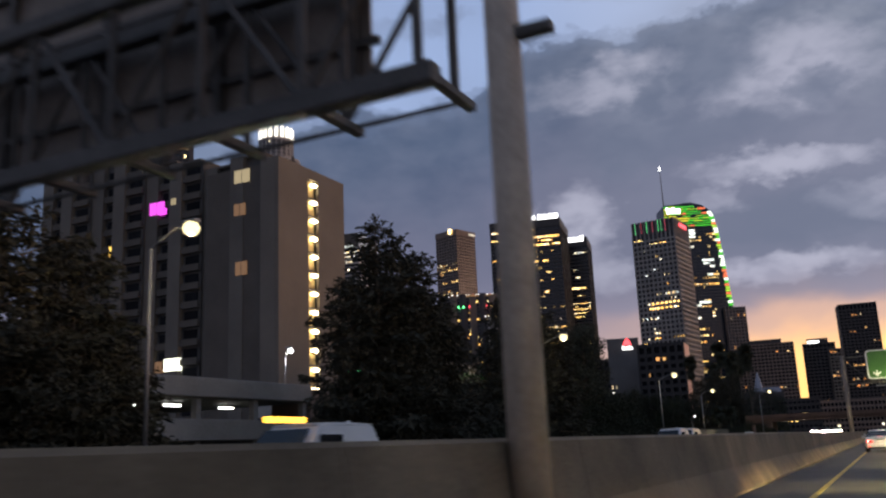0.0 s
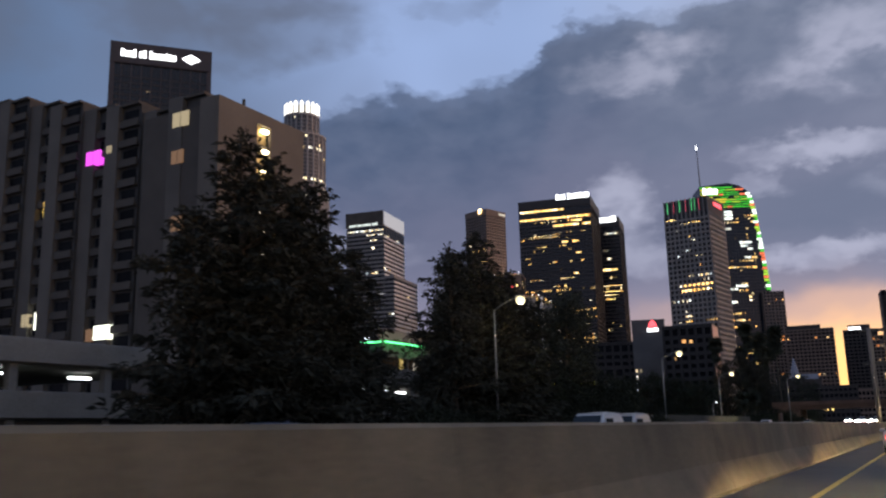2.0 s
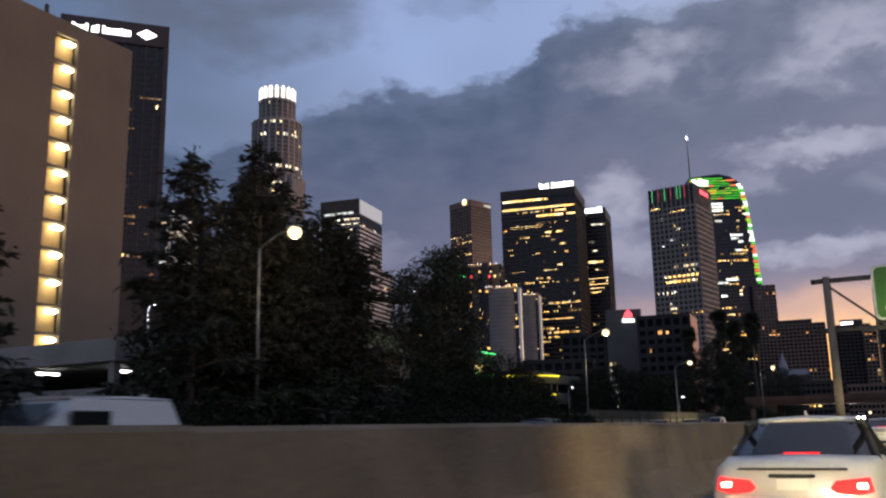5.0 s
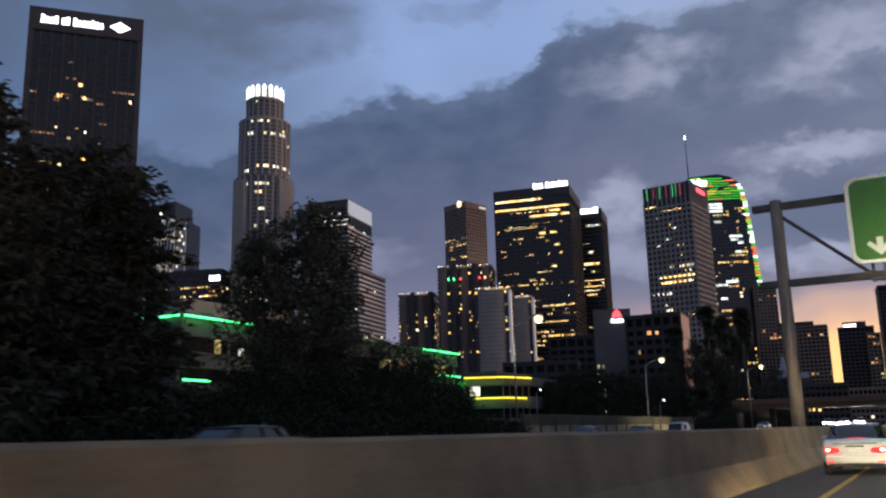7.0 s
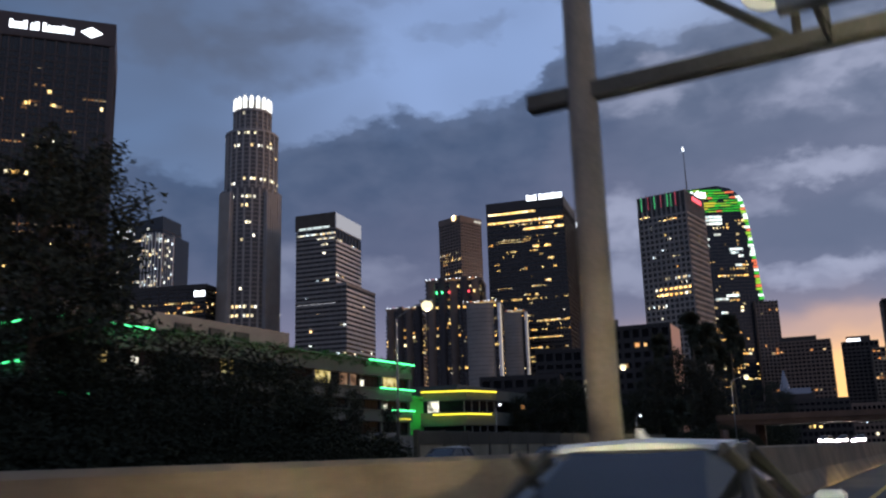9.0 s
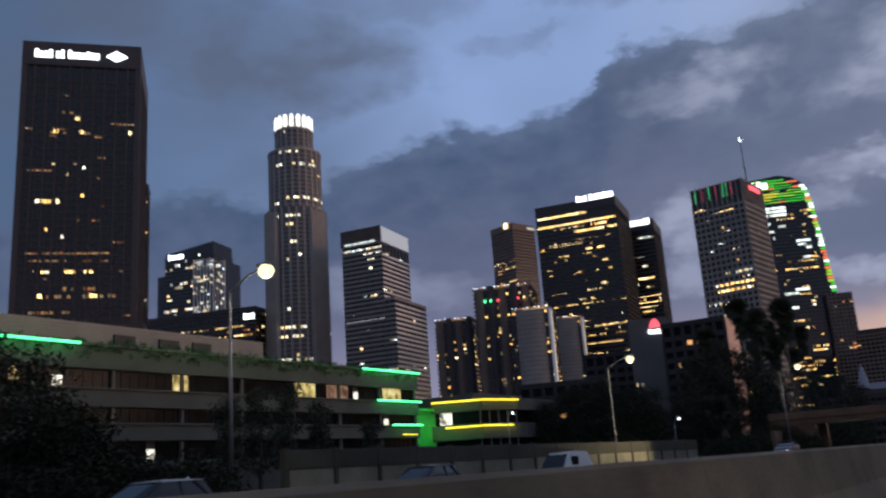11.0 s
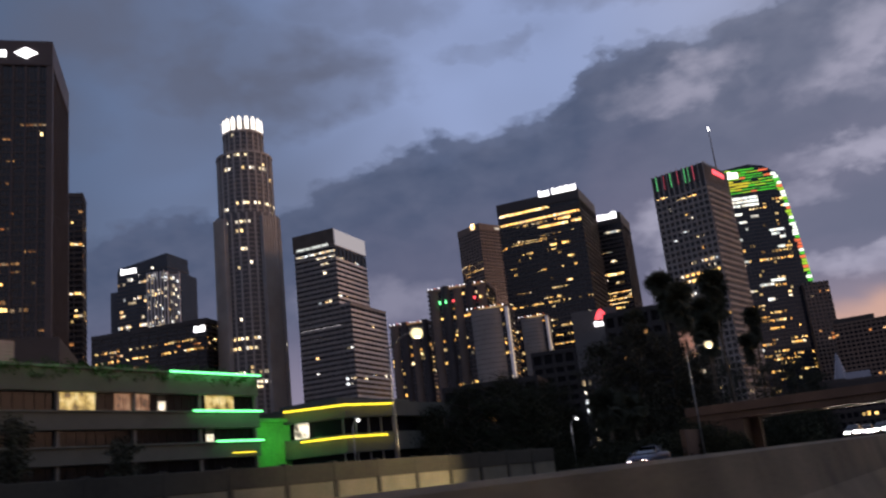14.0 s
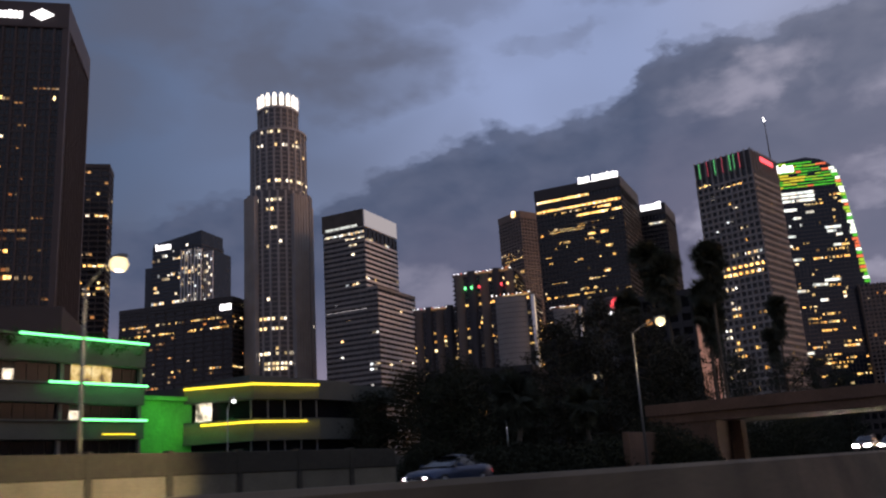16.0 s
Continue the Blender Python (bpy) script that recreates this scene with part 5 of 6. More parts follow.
    lo.location = (arm + 0.2, 0, h - 0.22)
    lamp = new("lamp_light", bpy.data.lights.new("lamp_light", "POINT"))
    lamp.data.energy, lamp.data.color, lamp.data.shadow_soft_size = energy, colour, 0.3
    lamp.parent = e
    lamp.location = (arm + 0.2, 0, h - 0.75)
    return e


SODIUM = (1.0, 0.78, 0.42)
for s, n, h in ((34.3, 34.4, 13.6), (97.7, 35.6, 13.8), (160.3, 36.4, 12.9), (221.2, 40.4, 12.7), (271, 33.0, 13.9)):
    street_lamp(s, n, h, 2.6, LAMP_LENS, 420 if s < 150 else 600, SODIUM, "galvanised freeway lamp, lit warm white")
# unseen lamps added on the outer shoulder to warm the barrier face
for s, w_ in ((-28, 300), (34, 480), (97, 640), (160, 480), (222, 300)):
    street_lamp(s, -21.5, 12.7, 2.6, LAMP_LENS, w_, SODIUM, "unseen freeway lamp added on the outer shoulder, lit warm white", turn=90)
for s, n in ((79.7, 59.3), (111.9, 60.6)):
    e = street_lamp(s, n, 13.4 - 8.3, 0.5, LAMP_COOL, 250, (0.9, 0.95, 1.0), "short garage roof lamp, lit cool white", size=0.3, zbase=8.3 if s > 90 else 8.0)
for s, n, h in ((260.8, 76.6, 10.9), (284, 55.5, 8.3)):
    street_lamp(s, n, h, 0.8, LAMP_COOL, 30, (0.95, 0.97, 1.0), "slim lamp beside the slip road, lit cool white", size=0.2)

def leaves(count, clumps, shape, size, rnd, per_spread):
    """Many small leaf blades gathered in clumps inside a crown outline."""
    b_ = Build()
    for c in clumps:
        for _ in range(count):
            g_ = Vector((rnd.gauss(0, 1), rnd.gauss(0, 1), rnd.gauss(0, 0.75)))
            p = Vector(c) + g_ * (per_spread * min(1.0, 1.7 / max(0.01, g_.length)))
            a = Vector((rnd.uniform(-1, 1), rnd.uniform(-1, 1), rnd.uniform(-0.6, 0.9))).normalized()
            c2 = a.cross(Vector((rnd.uniform(-1, 1), rnd.uniform(-1, 1), rnd.uniform(-1, 1)))).normalized()
            l_, w_ = size * rnd.uniform(0.7, 1.4), size * rnd.uniform(0.25, 0.45)
            b_.face(tuple(p - a * l_), tuple(p + c2 * w_), tuple(p + a * l_), tuple(p - c2 * w_))
    return b_


# ---- office with coloured light lines ----
off = thing("light_line_office", fw(176, 99.0), "long three-storey office, grey spandrels, green light lines", "office building")
L = 90.0
part("core", Build().box(0.6, L - 0.6, 1.4, 40, 0, 20.2), DARK_IN, off)
levels = ((17.4, 20.5), (12.6, 15.0), (8.3, 10.6), (4.2, 5.6))
for z0, z1 in levels:
    part("spandrel", Build().box(0, L, 0, 0.35, z0, z1, 0.04), SPANDREL, off, "grey spandrel band")
    part("spandrel", Build().box(0, 0.35, 0.36, 40, z0, z1, 0.04), SPANDREL, off)
    part("spandrel", Build().box(L - 0.35, L, 0.36, 16, z0, z1, 0.04), SPANDREL, off)
    part("floor_slab", Build().box(0.36, L - 0.36, 0.36, 1.5, z0, z0 + 0.4), CONCRETE, off)
    part("ledge", Build().box(-0.12, L + 0.12, -0.35, -0.004, z1 - 0.25, z1, 0.02), SPANDREL, off, "pale ledge")
office_lit = {(0, i): ROOM_YELLOW for i in (6, 23, 24, 40, 41, 42, 43, 57, 58, 59, 60)} | {(0, i): ROOM_PINK for i in (46, 47, 48, 49)} | {(0, 51): ROOM_WHITE, (1, 57): ROOM_WHITE, (0, 10): ROOM_WHITE, (2, 20): ROOM_WHITE}
pw = L / 64
pane = Build().box(0.05, pw - 0.05, 1.0, 1.06, 0, 1.0).mesh("window_pane")
pane.materials.append(WINDOW)
panel_lit = {}
for m in (ROOM_YELLOW, ROOM_PINK, ROOM_WHITE):
    panel_lit[m.name] = Build().box(0.05, pw - 0.05, 1.0, 1.06, 0, 1.0 if m is not ROOM_WHITE else 0.6).mesh("lit_window_pane")
    panel_lit[m.name].materials.append(m)
for r, (z0, z1) in enumerate(((15.0, 17.4), (10.6, 12.6), (5.6, 8.3))):
    for i in range(64):
        m = office_lit.get((r, i))
        w_ = part("lit_window_pane" if m else "window_pane", panel_lit[m.name] if m else pane, m or WINDOW, off)
        w_.location = (i * pw, 0, z0)
        w_.scale = (1, 1, z1 - z0)
    for i in range(0, 65, 8):
        x_ = min(L - 0.3, max(0.3, i * pw))
        part("column", Build().box(x_ - 0.22, x_ + 0.22, 0.5, 0.95, z0, z1), RETAINING, off)
# rooftop plant behind corrugated screens
for i in range(14):
    z = 20.6 + i * 0.235
    part("screen_slat", Build().box(3, 52, 3.0 + 0.05 * (i % 2), 3.25, z, z + 0.2), CORRUGATED, off, "corrugated metal screen slat")
for i, x_ in enumerate((24, 31.5, 37.5)):
    part("screen_louvre", Build().box(x_, x_ + 3.4, 2.7, 3.0, 20.8, 22.6), DARK_IN, off)
part("roof_plant", Build().box(3.5, 51.5, 3.6, 16, 20.3, 23.6), CORRUGATED, off)
part("roof", Build().box(0.36, L - 0.36, 0.36, 40, 20.2, 20.4), CONCRETE, off)


def strip(parent, a, b_, m, r=0.16):
    part("light_strip", Build().tube(a, b_, r, r, 6), m, parent, "glowing light strip")


for x0, x1, z in ((0, 16.6, 20.4), (72.6, 89.9, 20.4), (76.5, 89.9, 14.95), (80.6, 89.9, 10.6)):
    strip(off, (x0, -0.75, z), (x1, -0.75, z), LED_GREEN)
strip(off, (-0.5, 0, 20.4), (-0.5, 26, 20.4), LED_GREEN)
strip(off, (-0.5, 5, 14.95), (-0.5, 14, 14.95), LED_GREEN)
strip(off, (0.2, -0.5, 10.6), (6, -0.5, 10.6), LED_GREEN)
strip(off, (83.8, -0.5, 8.9), (88.4, -0.5, 8.9), LED_YELLOW, 0.08)


def strip_light(parent, x, y, z, sx, energy, colour):
    """The strip's own light on the wall beside it."""
    q = new("strip_light", bpy.data.lights.new("strip_light", "AREA"))
    q.data.shape, q.data.size, q.data.size_y = "RECTANGLE", sx, 0.2
    q.data.energy, q.data.color = energy, colour
    q.parent = parent
    q.matrix_basis = look((x, y, z), (x, 0.4, z - 1.2))


# the wing with yellow lines, behind a court wall tinted as if green-lit
wing = thing("yellow_line_wing", fw(266, 99), "office wing with yellow light lines, green-lit court wall", "office building")
part("court_wall", Build().box(0.1, 11.5, 3.0, 3.3, 0, 14.2), GREEN_LIT_WALL, wing, "green-lit court wall")
part("court_ledge", Build().box(0.1, 8.4, 2.2, 2.99, 13.6, 14.2), GREEN_LIT_WALL, wing)
poly = [(8.4, 2.9), (12.7, -6.5), (22.6, -9.2), (40, -9.2), (40, 14), (8.4, 14)]
for z0, z1 in ((13.2, 15.6), (7.6, 10.6), (3.0, 4.4)):
    part("spandrel", Build().prism(poly, z0, z1), SPANDREL, wing, "grey spandrel band")
inner = [(9.6, 3.4), (13.5, -5.4), (22.8, -8.0), (39, -8.0), (39, 13), (9.6, 13)]
part("glazing", Build().prism(inner, 0, 13.3), WINDOW, wing, "dark ribbon glazing")
part("roof_box", Build().box(15, 36, -3, 10, 15.6, 17.0), SPANDREL, wing)
for z in (15.2, 10.1):
    a_ = 0.0 if z > 12 else 0.25
    p0, p1, p2 = Vector((8.4, 2.9, z)), Vector((12.7, -6.5, z)), Vector((22.6, -9.2, z))
    o = Vector((-0.3, -0.3, 0))
    strip(wing, p0.lerp(p1, a_) + o, p1 + o, LED_YELLOW)
    strip(wing, p1 + o, p1.lerp(p2, 1.0 if z > 12 else 0.8) + o, LED_YELLOW)
part("lit_room", Build().box(8.3, 9.2, -0.9, 1.4, 10.7, 13.1), ROOM_WHITE, wing, "yellow-lit room window").matrix_basis = pose(1.1, 0.2, 0)
for i in range(5):
    q = p1.lerp(p2, i / 4)
    part("mullion", Build().tube((q.x, q.y + 0.6, 3), (q.x, q.y + 0.6, 13.3), 0.12), GALV, wing)
strip_light(off, 81, -0.75, 20.2, 16, 75, (0.08, 1, 0.25))
strip_light(off, 83, -0.75, 14.8, 13, 60, (0.08, 1, 0.25))
strip_light(off, 8, -0.75, 20.2, 16, 75, (0.08, 1, 0.25))
part("roof_planter", Build().box(0.4, 72, 0.4, 1.7, 20.41, 20.8, 0.03), SPANDREL, off)
rnd_h = random.Random(77)
part("planter_hedge", leaves(22, [(0.4 + k * 0.235, rnd_h.choice((0.9, -0.2, -0.25)) + rnd_h.uniform(-.12, .12), rnd_h.uniform(19.0, 21.1)) for k in range(380)], None, 0.17, rnd_h, 0.30), HEDGE_GREEN, off, "green planting hanging over the roof edge", kind="stuff")
# added green fill along the planting; no lit strip runs its length
hedge_fill = new("planter_green_fill", bpy.data.lights.new("planter_green_fill", "AREA"))
hedge_fill.data.shape, hedge_fill.data.size, hedge_fill.data.size_y, hedge_fill.data.energy, hedge_fill.data.color = "RECTANGLE", 86, 0.15, 150, (0.15, 1.0, 0.2)
hedge_fill.parent = off
hedge_fill.matrix_basis = look((45, -1.3, 20.9), (45, 0.0, 19.9))
for (xa, ya), (xb, yb) in (((8.4, 2.9), (12.7, -6.5)), ((12.7, -6.5), (22.6, -9.2))):
    for z in (15.2, 10.1):
        q = new("strip_light", bpy.data.lights.new("strip_light", "AREA"))
        q.data.shape, q.data.size, q.data.size_y = "RECTANGLE", math.hypot(xb - xa, yb - ya), 0.2
        q.data.energy, q.data.color = 26, (1.0, 0.72, 0.08)
        q.parent = wing
        nx, ny = (yb - ya), -(xb - xa)
        k_ = math.hypot(nx, ny)
        mx, my = (xa + xb) / 2, (ya + yb) / 2
        q.matrix_basis = look((mx + nx / k_ * 0.7, my + ny / k_ * 0.7, z), (mx, my, z - 1.3))
# added green fill for the court wall; no fixture stands here
court = new("court_green_fill", bpy.data.lights.new("court_green_fill", "POINT"))
court.data.energy, court.data.color, court.data.shadow_soft_size = 480, (0.12, 1.0, 0.25), 0.5
court.parent, court.location = wing, (4.5, -2.0, 11.0)

# retaining wall in front of the office
ret = thing("retaining_wall", fw(150, 84), "grey concrete retaining wall below the office", "wall", kind="structure")
part("wall_body", Build().box(0, 160, 0, 0.5, 0, 4.6, 0.05), RETAINING, ret)
part("wall_cap", Build().box(0, 160, -0.12, 0.62, 4.6, 4.8, 0.03), RETAINING, ret)
box_b = thing("pale_kiosk", fw(197.3, 62), "small pale box-shaped roadside cabinet", "cabinet")
part("body", Build().box(0, 3, 0, 2.4, 0, 4.1, 0.05), GARAGE, box_b)
part("roof_slab", Build().box(-0.15, 3.15, -0.15, 2.55, 4.1, 4.3, 0.03), CONCRETE, box_b)
kiosk = thing("pale_kiosk", fw(241, 62), "small pale roadside equipment cabinet", "cabinet")
part("body", Build().box(0, 5, 0, 3, 0, 4.2, 0.05), GARAGE, kiosk)
part("roof_slab", Build().box(-0.2, 5.2, -0.2, 3.2, 4.2, 4.4, 0.03), CONCRETE, kiosk)

# ---- overhead sign gantries ----
gan = thing("sign_gantry", fw(114.5, 0), "dark steel overhead gantry with a green lane sign", "sign gantry")
part("post", Build().tube((0, 4.2, 0), (0, 4.2, 10.2), 0.25, 0.23, 12), POST, gan, "round gantry post", smooth=True)
part("base", Build().box(-0.5, 0.5, 3.7, 4.7, 0, 0.4, 0.04), CONCRETE, gan)
for z in (9.95, 6.85):
    part("chord", Build().box(-0.14, 0.14, -16, 5.1, z - 0.14, z + 0.14, 0.02), STEEL_DARK, gan, "steel truss chord")
for i in range(6):
    y1 = 4.4 - i * 3.4
    part("diagonal", Build().tube((0, y1, 9.85), (0, y1 - 3.3, 6.95), 0.08, 0.08, 6), STEEL_DARK, gan)
    if i:
        part("upright", Build().tube((0, y1, 6.9), (0, y1, 9.9), 0.07, 0.07, 6), STEEL_DARK, gan)
sign = Build()
sw, sh, rr = 6.6, 3.3, 0.35
pts = []
for cx, cy, a0 in ((sw - rr, sh - rr, 0), (rr, sh - rr, 90), (rr, rr, 180), (sw - rr, rr, 270)):
    pts += [(cx + rr * math.cos(radians(a0 + k * 22.5)), cy + rr * math.sin(radians(a0 + k * 22.5))) for k in range(5)]
panel_ = part("sign_border", Build().prism(pts, 0, 0.05), SIGN_WHITE, gan, "white sign border")
sm = pose(-0.45, 1.65, 7.25, 90, 0, -90)
panel_.matrix_basis = sm
ins = [(x_ * 0.955 + sw * 0.0225, y_ * 0.93 + sh * 0.035) for x_, y_ in pts]
part("sign_panel", Build().prism(ins, 0.05, 0.062), SIGN_GREEN, gan, "green sign panel").matrix_basis = sm
for ax in (1.0, 4.9):
    arrow = [(ax, 0.26), (ax + 0.46, 0.70), (ax + 0.34, 0.80), (ax + 0.11, 0.62), (ax + 0.11, 0.94), (ax - 0.11, 0.94), (ax - 0.11, 0.62), (ax - 0.34, 0.80), (ax - 0.46, 0.70)]
    part("arrow", Build().prism(arrow, 0.062, 0.07), SIGN_WHITE, gan, "white down arrow").matrix_basis = sm
for y1 in (0.6, -3.6):
    part("bracket", Build().box(-0.4, -0.14, y1 - 0.05, y1 + 0.05, 6.9, 10.3), STEEL_DARK, gan)
up = new("sign_light", bpy.data.lights.new("sign_light", "AREA"))
up.data.shape, up.data.size, up.data.size_y, up.data.energy, up.data.color = "RECTANGLE", 5, 0.3, 120, (1.0, 0.90, 0.55)
up.parent = gan
up.matrix_basis = look((-2.2, -1.6, 6.5), (-0.45, -1.6, 9.2))
part("sign_lamp", Build().box(-2.35, -2.1, -4.2, 1.0, 6.3, 6.45, 0.02), GALV, gan)
for y1 in (-3.8, -1.6, 0.6):
    part("lamp_arm", Build().tube((-2.2, y1, 6.35), (0, y1, 6.8), 0.05, 0.05, 6), STEEL_DARK, gan)

gb = thing("sign_gantry", fw(9.43, 0.07), "steel gantry with the back of a large sign", "sign gantry")
part("post", Build().tube((0, 3.6, 0), (0, 3.6, 7.4), 0.235, 0.22, 14), POST_HEADLIT, gb, "round gantry post with headlight glow in its colour", smooth=True)
part("post_cap", Build().tube((0, 3.6, 7.4), (0, 3.6, 7.46), 0.25, 0.2, 14), STEEL_DARK, gb)
for x_ in (0.0, 1.1):
    for z in (6.15, 8.8):
        th = 0.15 if (x_ == 0 or z > 8) else 0.035
        part("chord", Build().box(x_ - th, x_ + th, 3.1 if (x_ == 0 and z > 8) else 4.55, 22, z - th, z + th, 0.02), STEEL_DARK, gb, "steel truss chord")
    for i in range(9):
        y1 = 4.8 + i * 1.85
        part("upright", Build().tube((x_, y1, 6.2), (x_, y1, 8.8), 0.07, 0.07, 6), STEEL_DARK, gb)
        part("diagonal", Build().tube((x_, y1 + (0 if i % 2 else 1.85), 6.2), (x_, y1 + (1.85 if i % 2 else 0), 8.8), 0.06, 0.06, 6), STEEL_DARK, gb)
part("sign_back", Build().box(1.5, 1.56, 6.4, 21, 6.9, 11.5), SIGN_BACK, gb, "weathered sign back sheet")
for i in range(6):
    part("stiffener", Build().box(1.35, 1.5, 6.6 + i * 2.7, 6.75 + i * 2.7, 6.8, 11.6), STEEL_DARK, gb)
for z in (7.6, 9.3, 10.8):
    part("rail", Build().box(1.38, 1.5, 6.2, 21, z, z + 0.12), STEEL_DARK, gb)
for i in range(9):
    y1 = 4.62 + i * 1.85
    part("outrigger", Build().box(0.16, 1.25, y1 - 0.07, y1 + 0.07, 6.03, 6.18, 0.02), STEEL_DARK, gb)
part("stub_arm", Build().box(-0.1, 0.1, 2.95, 3.4, 6.3, 6.46, 0.02), STEEL_DARK, gb)

# ---- vegetation ----
def tree(s, n, h, spread, seed, leaf=None, cone=0.0, label="tall dark leafy tree beside the freeway", clumps=150, per=26, low=0.12):
    """Trunk, limbs and a ragged crown; cone narrows the crown towards its top."""
    rnd = random.Random(seed)
    e = thing("tree", fw(s, n, -0.1, rnd.uniform(0, 360)), label, "tree", group="roadside trees")
    lean = (rnd.uniform(-0.4, 0.4), rnd.uniform(-0.4, 0.4))
    t_ = Build()
    last = (0, 0, 0)
    r0 = h * 0.018 + 0.08
    spine = []
    for k in range(1, 9):
        f = k / 8
        p = (lean[0] * f * 2 + rnd.uniform(-.2, .2), lean[1] * f * 2 + rnd.uniform(-.2, .2), h * 0.93 * f)
        spine.append(p)
        last = p
    t_.sweep([(0, 0, 0)] + spine, [r0 * (1.05 - k / 8) for k in range(9)], 7)
    part("trunk", t_, BARK, e, smooth=True)
    pts, lb = [], Build()
    limbs = max(10, clumps // 5)
    for i in range(limbs):
        f = low + (1 - low) * (i + rnd.random()) / limbs
        base = spine[min(7, int(f * 8))]
        z = f * h * 0.95
        if cone:
            reach = spread * max(0.07, (1 - f) ** cone) * rnd.choice((0.4, 0.7, 0.85, 1.0, 1.15, 1.4))
        else:
            reach = spread * math.sqrt(max(0.05, 1 - ((f - 0.55) / 0.52) ** 2)) * rnd.uniform(0.45, 1.08)
        a = i * 2.4 + rnd.uniform(-0.5, 0.5)
        end = (base[0] + reach * math.cos(a), base[1] + reach * math.sin(a), z + reach * rnd.uniform(0.05, 0.4))
        lb.tube((base[0], base[1], z - reach * 0.2), end, max(0.03, reach * 0.03), 0.02, 5)
        for q in range(5):
            g_ = 0.35 + 0.65 * (q + rnd.random()) / 5
            pts.append(tuple(Vector((base[0], base[1], z - reach * 0.2)).lerp(Vector(end), g_) + Vector((rnd.gauss(0, .3), rnd.gauss(0, .3), rnd.gauss(0, .3))) * spread * 0.25))
    pts.append((last[0], last[1], h * 0.97))
    part("branchwork", lb, BARK, e, kind="stuff")
    part("crown", leaves(int(per * 1.9), pts, None, 0.16 + h * 0.004, rnd, 0.30 + spread * 0.085), leaf or LEAF, e, "dark ragged leaf crown", kind="stuff")
    return e


def cedar(s, n, h, spread, seed, cone, label):
    """A conifer: straight trunk, tiers of long uneven boughs, and sprays of narrow leaves that hang from them."""
    rnd = random.Random(seed)
    e = thing("tree", fw(s, n, -0.1, rnd.uniform(0, 360)), label, "tree", group="roadside trees")
    lean = Vector((rnd.uniform(-0.5, 0.5), rnd.uniform(-0.5, 0.5), 0))
    r0 = h * 0.015 + 0.08
    spine = [lean * (k / 10) ** 2 + Vector((0, 0, h * 0.985 * k / 10)) for k in range(11)]
    part("trunk", Build().sweep(spine, [r0 * (1.04 - k / 10) for k in range(11)], 7), BARK, e, smooth=True)
    lb, fo = Build(), Build()

    def spray(p, way, reach):
        """A tuft of narrow blades that lie along the bough and droop at their ends."""
        for _ in range(9):
            side = Vector((rnd.uniform(-1, 1), rnd.uniform(-1, 1), rnd.uniform(-0.75, 0.45)))
            d = (way * rnd.uniform(0.3, 1.0) + side * 0.8).normalized()
            l_ = reach * rnd.uniform(0.55, 1.25)
            w_ = d.cross(Vector((rnd.uniform(-1, 1), rnd.uniform(-1, 1), rnd.uniform(-1, 1)))).normalized() * l_ * rnd.uniform(0.12, 0.22)
            o = p + Vector((rnd.gauss(0, 0.22), rnd.gauss(0, 0.22), rnd.gauss(0, 0.16)))
            m_ = o + d * l_ * 0.5
            fo.face(tuple(o), tuple(m_ + w_), tuple(o + d * l_ + Vector((0, 0, -0.18 * l_))), tuple(m_ - w_))

    f, i = 0.06, 0
    while f < 0.975:
        z = f * h
        base = lean * f * f + Vector((0, 0, z))
        full = spread * max(0.05, (1 - f) ** (cone * 0.62))
        for _ in range(5):
            reach = full * rnd.choice((0.55, 0.8, 0.95, 1.0, 1.1, 1.32))
            a = i * 2.4 + rnd.uniform(-0.6, 0.6)
            i += 1
            lift = rnd.uniform(0.12, 0.55) if f > 0.6 else rnd.uniform(-0.08, 0.32)
            tip = base + Vector((math.cos(a) * reach, math.sin(a) * reach, reach * lift))
            bend = base.lerp(tip, 0.55) + Vector((0, 0, reach * 0.08))
            lb.sweep([base, bend, tip], [max(0.025, reach * 0.018), max(0.02, reach * 0.012), 0.012], 4)
            steps = max(3, int(reach / 0.34))
            for k in range(steps):
                g_ = 0.18 + 0.82 * (k + rnd.random()) / steps
                p = base.lerp(bend, g_ / 0.55) if g_ < 0.55 else bend.lerp(tip, (g_ - 0.55) / 0.45)
                out = (tip - base).normalized()
                spread_side = (1.15 - g_) * reach * 0.32
                spray(p + Vector((rnd.gauss(0, spread_side), rnd.gauss(0, spread_side), -abs(rnd.gauss(0, 0.16)))), out, 0.34 + 0.012 * h + 0.04 * reach)
        f += 0.62 / h + 0.012
    for k in range(7):
        spray(spine[-1] + Vector((0, 0, -0.14 * k)), Vector((0, 0, 1)), 0.42)
    part("branchwork", lb, BARK, e, kind="stuff")
    part("crown", fo, LEAF, e, "dark feathery drooping foliage", kind="stuff")
    return e


def bush(s, n, r, h, seed, label="dense dark roadside shrub"):
    rnd = random.Random(seed)
    e = thing("shrub", fw(s, n, -0.1, rnd.uniform(0, 360)), label, "shrub", group="roadside shrubs")
    pts = []
    for i in range(int(90 + r * 20)):
        a, f = rnd.uniform(0, 6.283), math.sqrt(rnd.random())
        z = h * math.sqrt(max(0.02, 1 - (f * 0.97) ** 2)) * rnd.uniform(0.25, 1.0)
        pts.append((r * f * math.cos(a), r * f * math.sin(a), z))
    st = Build()
    for i in range(9):
        a = i * 0.7
        st.tube((0.3 * math.cos(a), 0.3 * math.sin(a), 0), (r * 0.5 * math.cos(a), r * 0.5 * math.sin(a), h * 0.6), 0.07, 0.02, 5)
    part("stem_clump", st, BARK, e, kind="stuff")
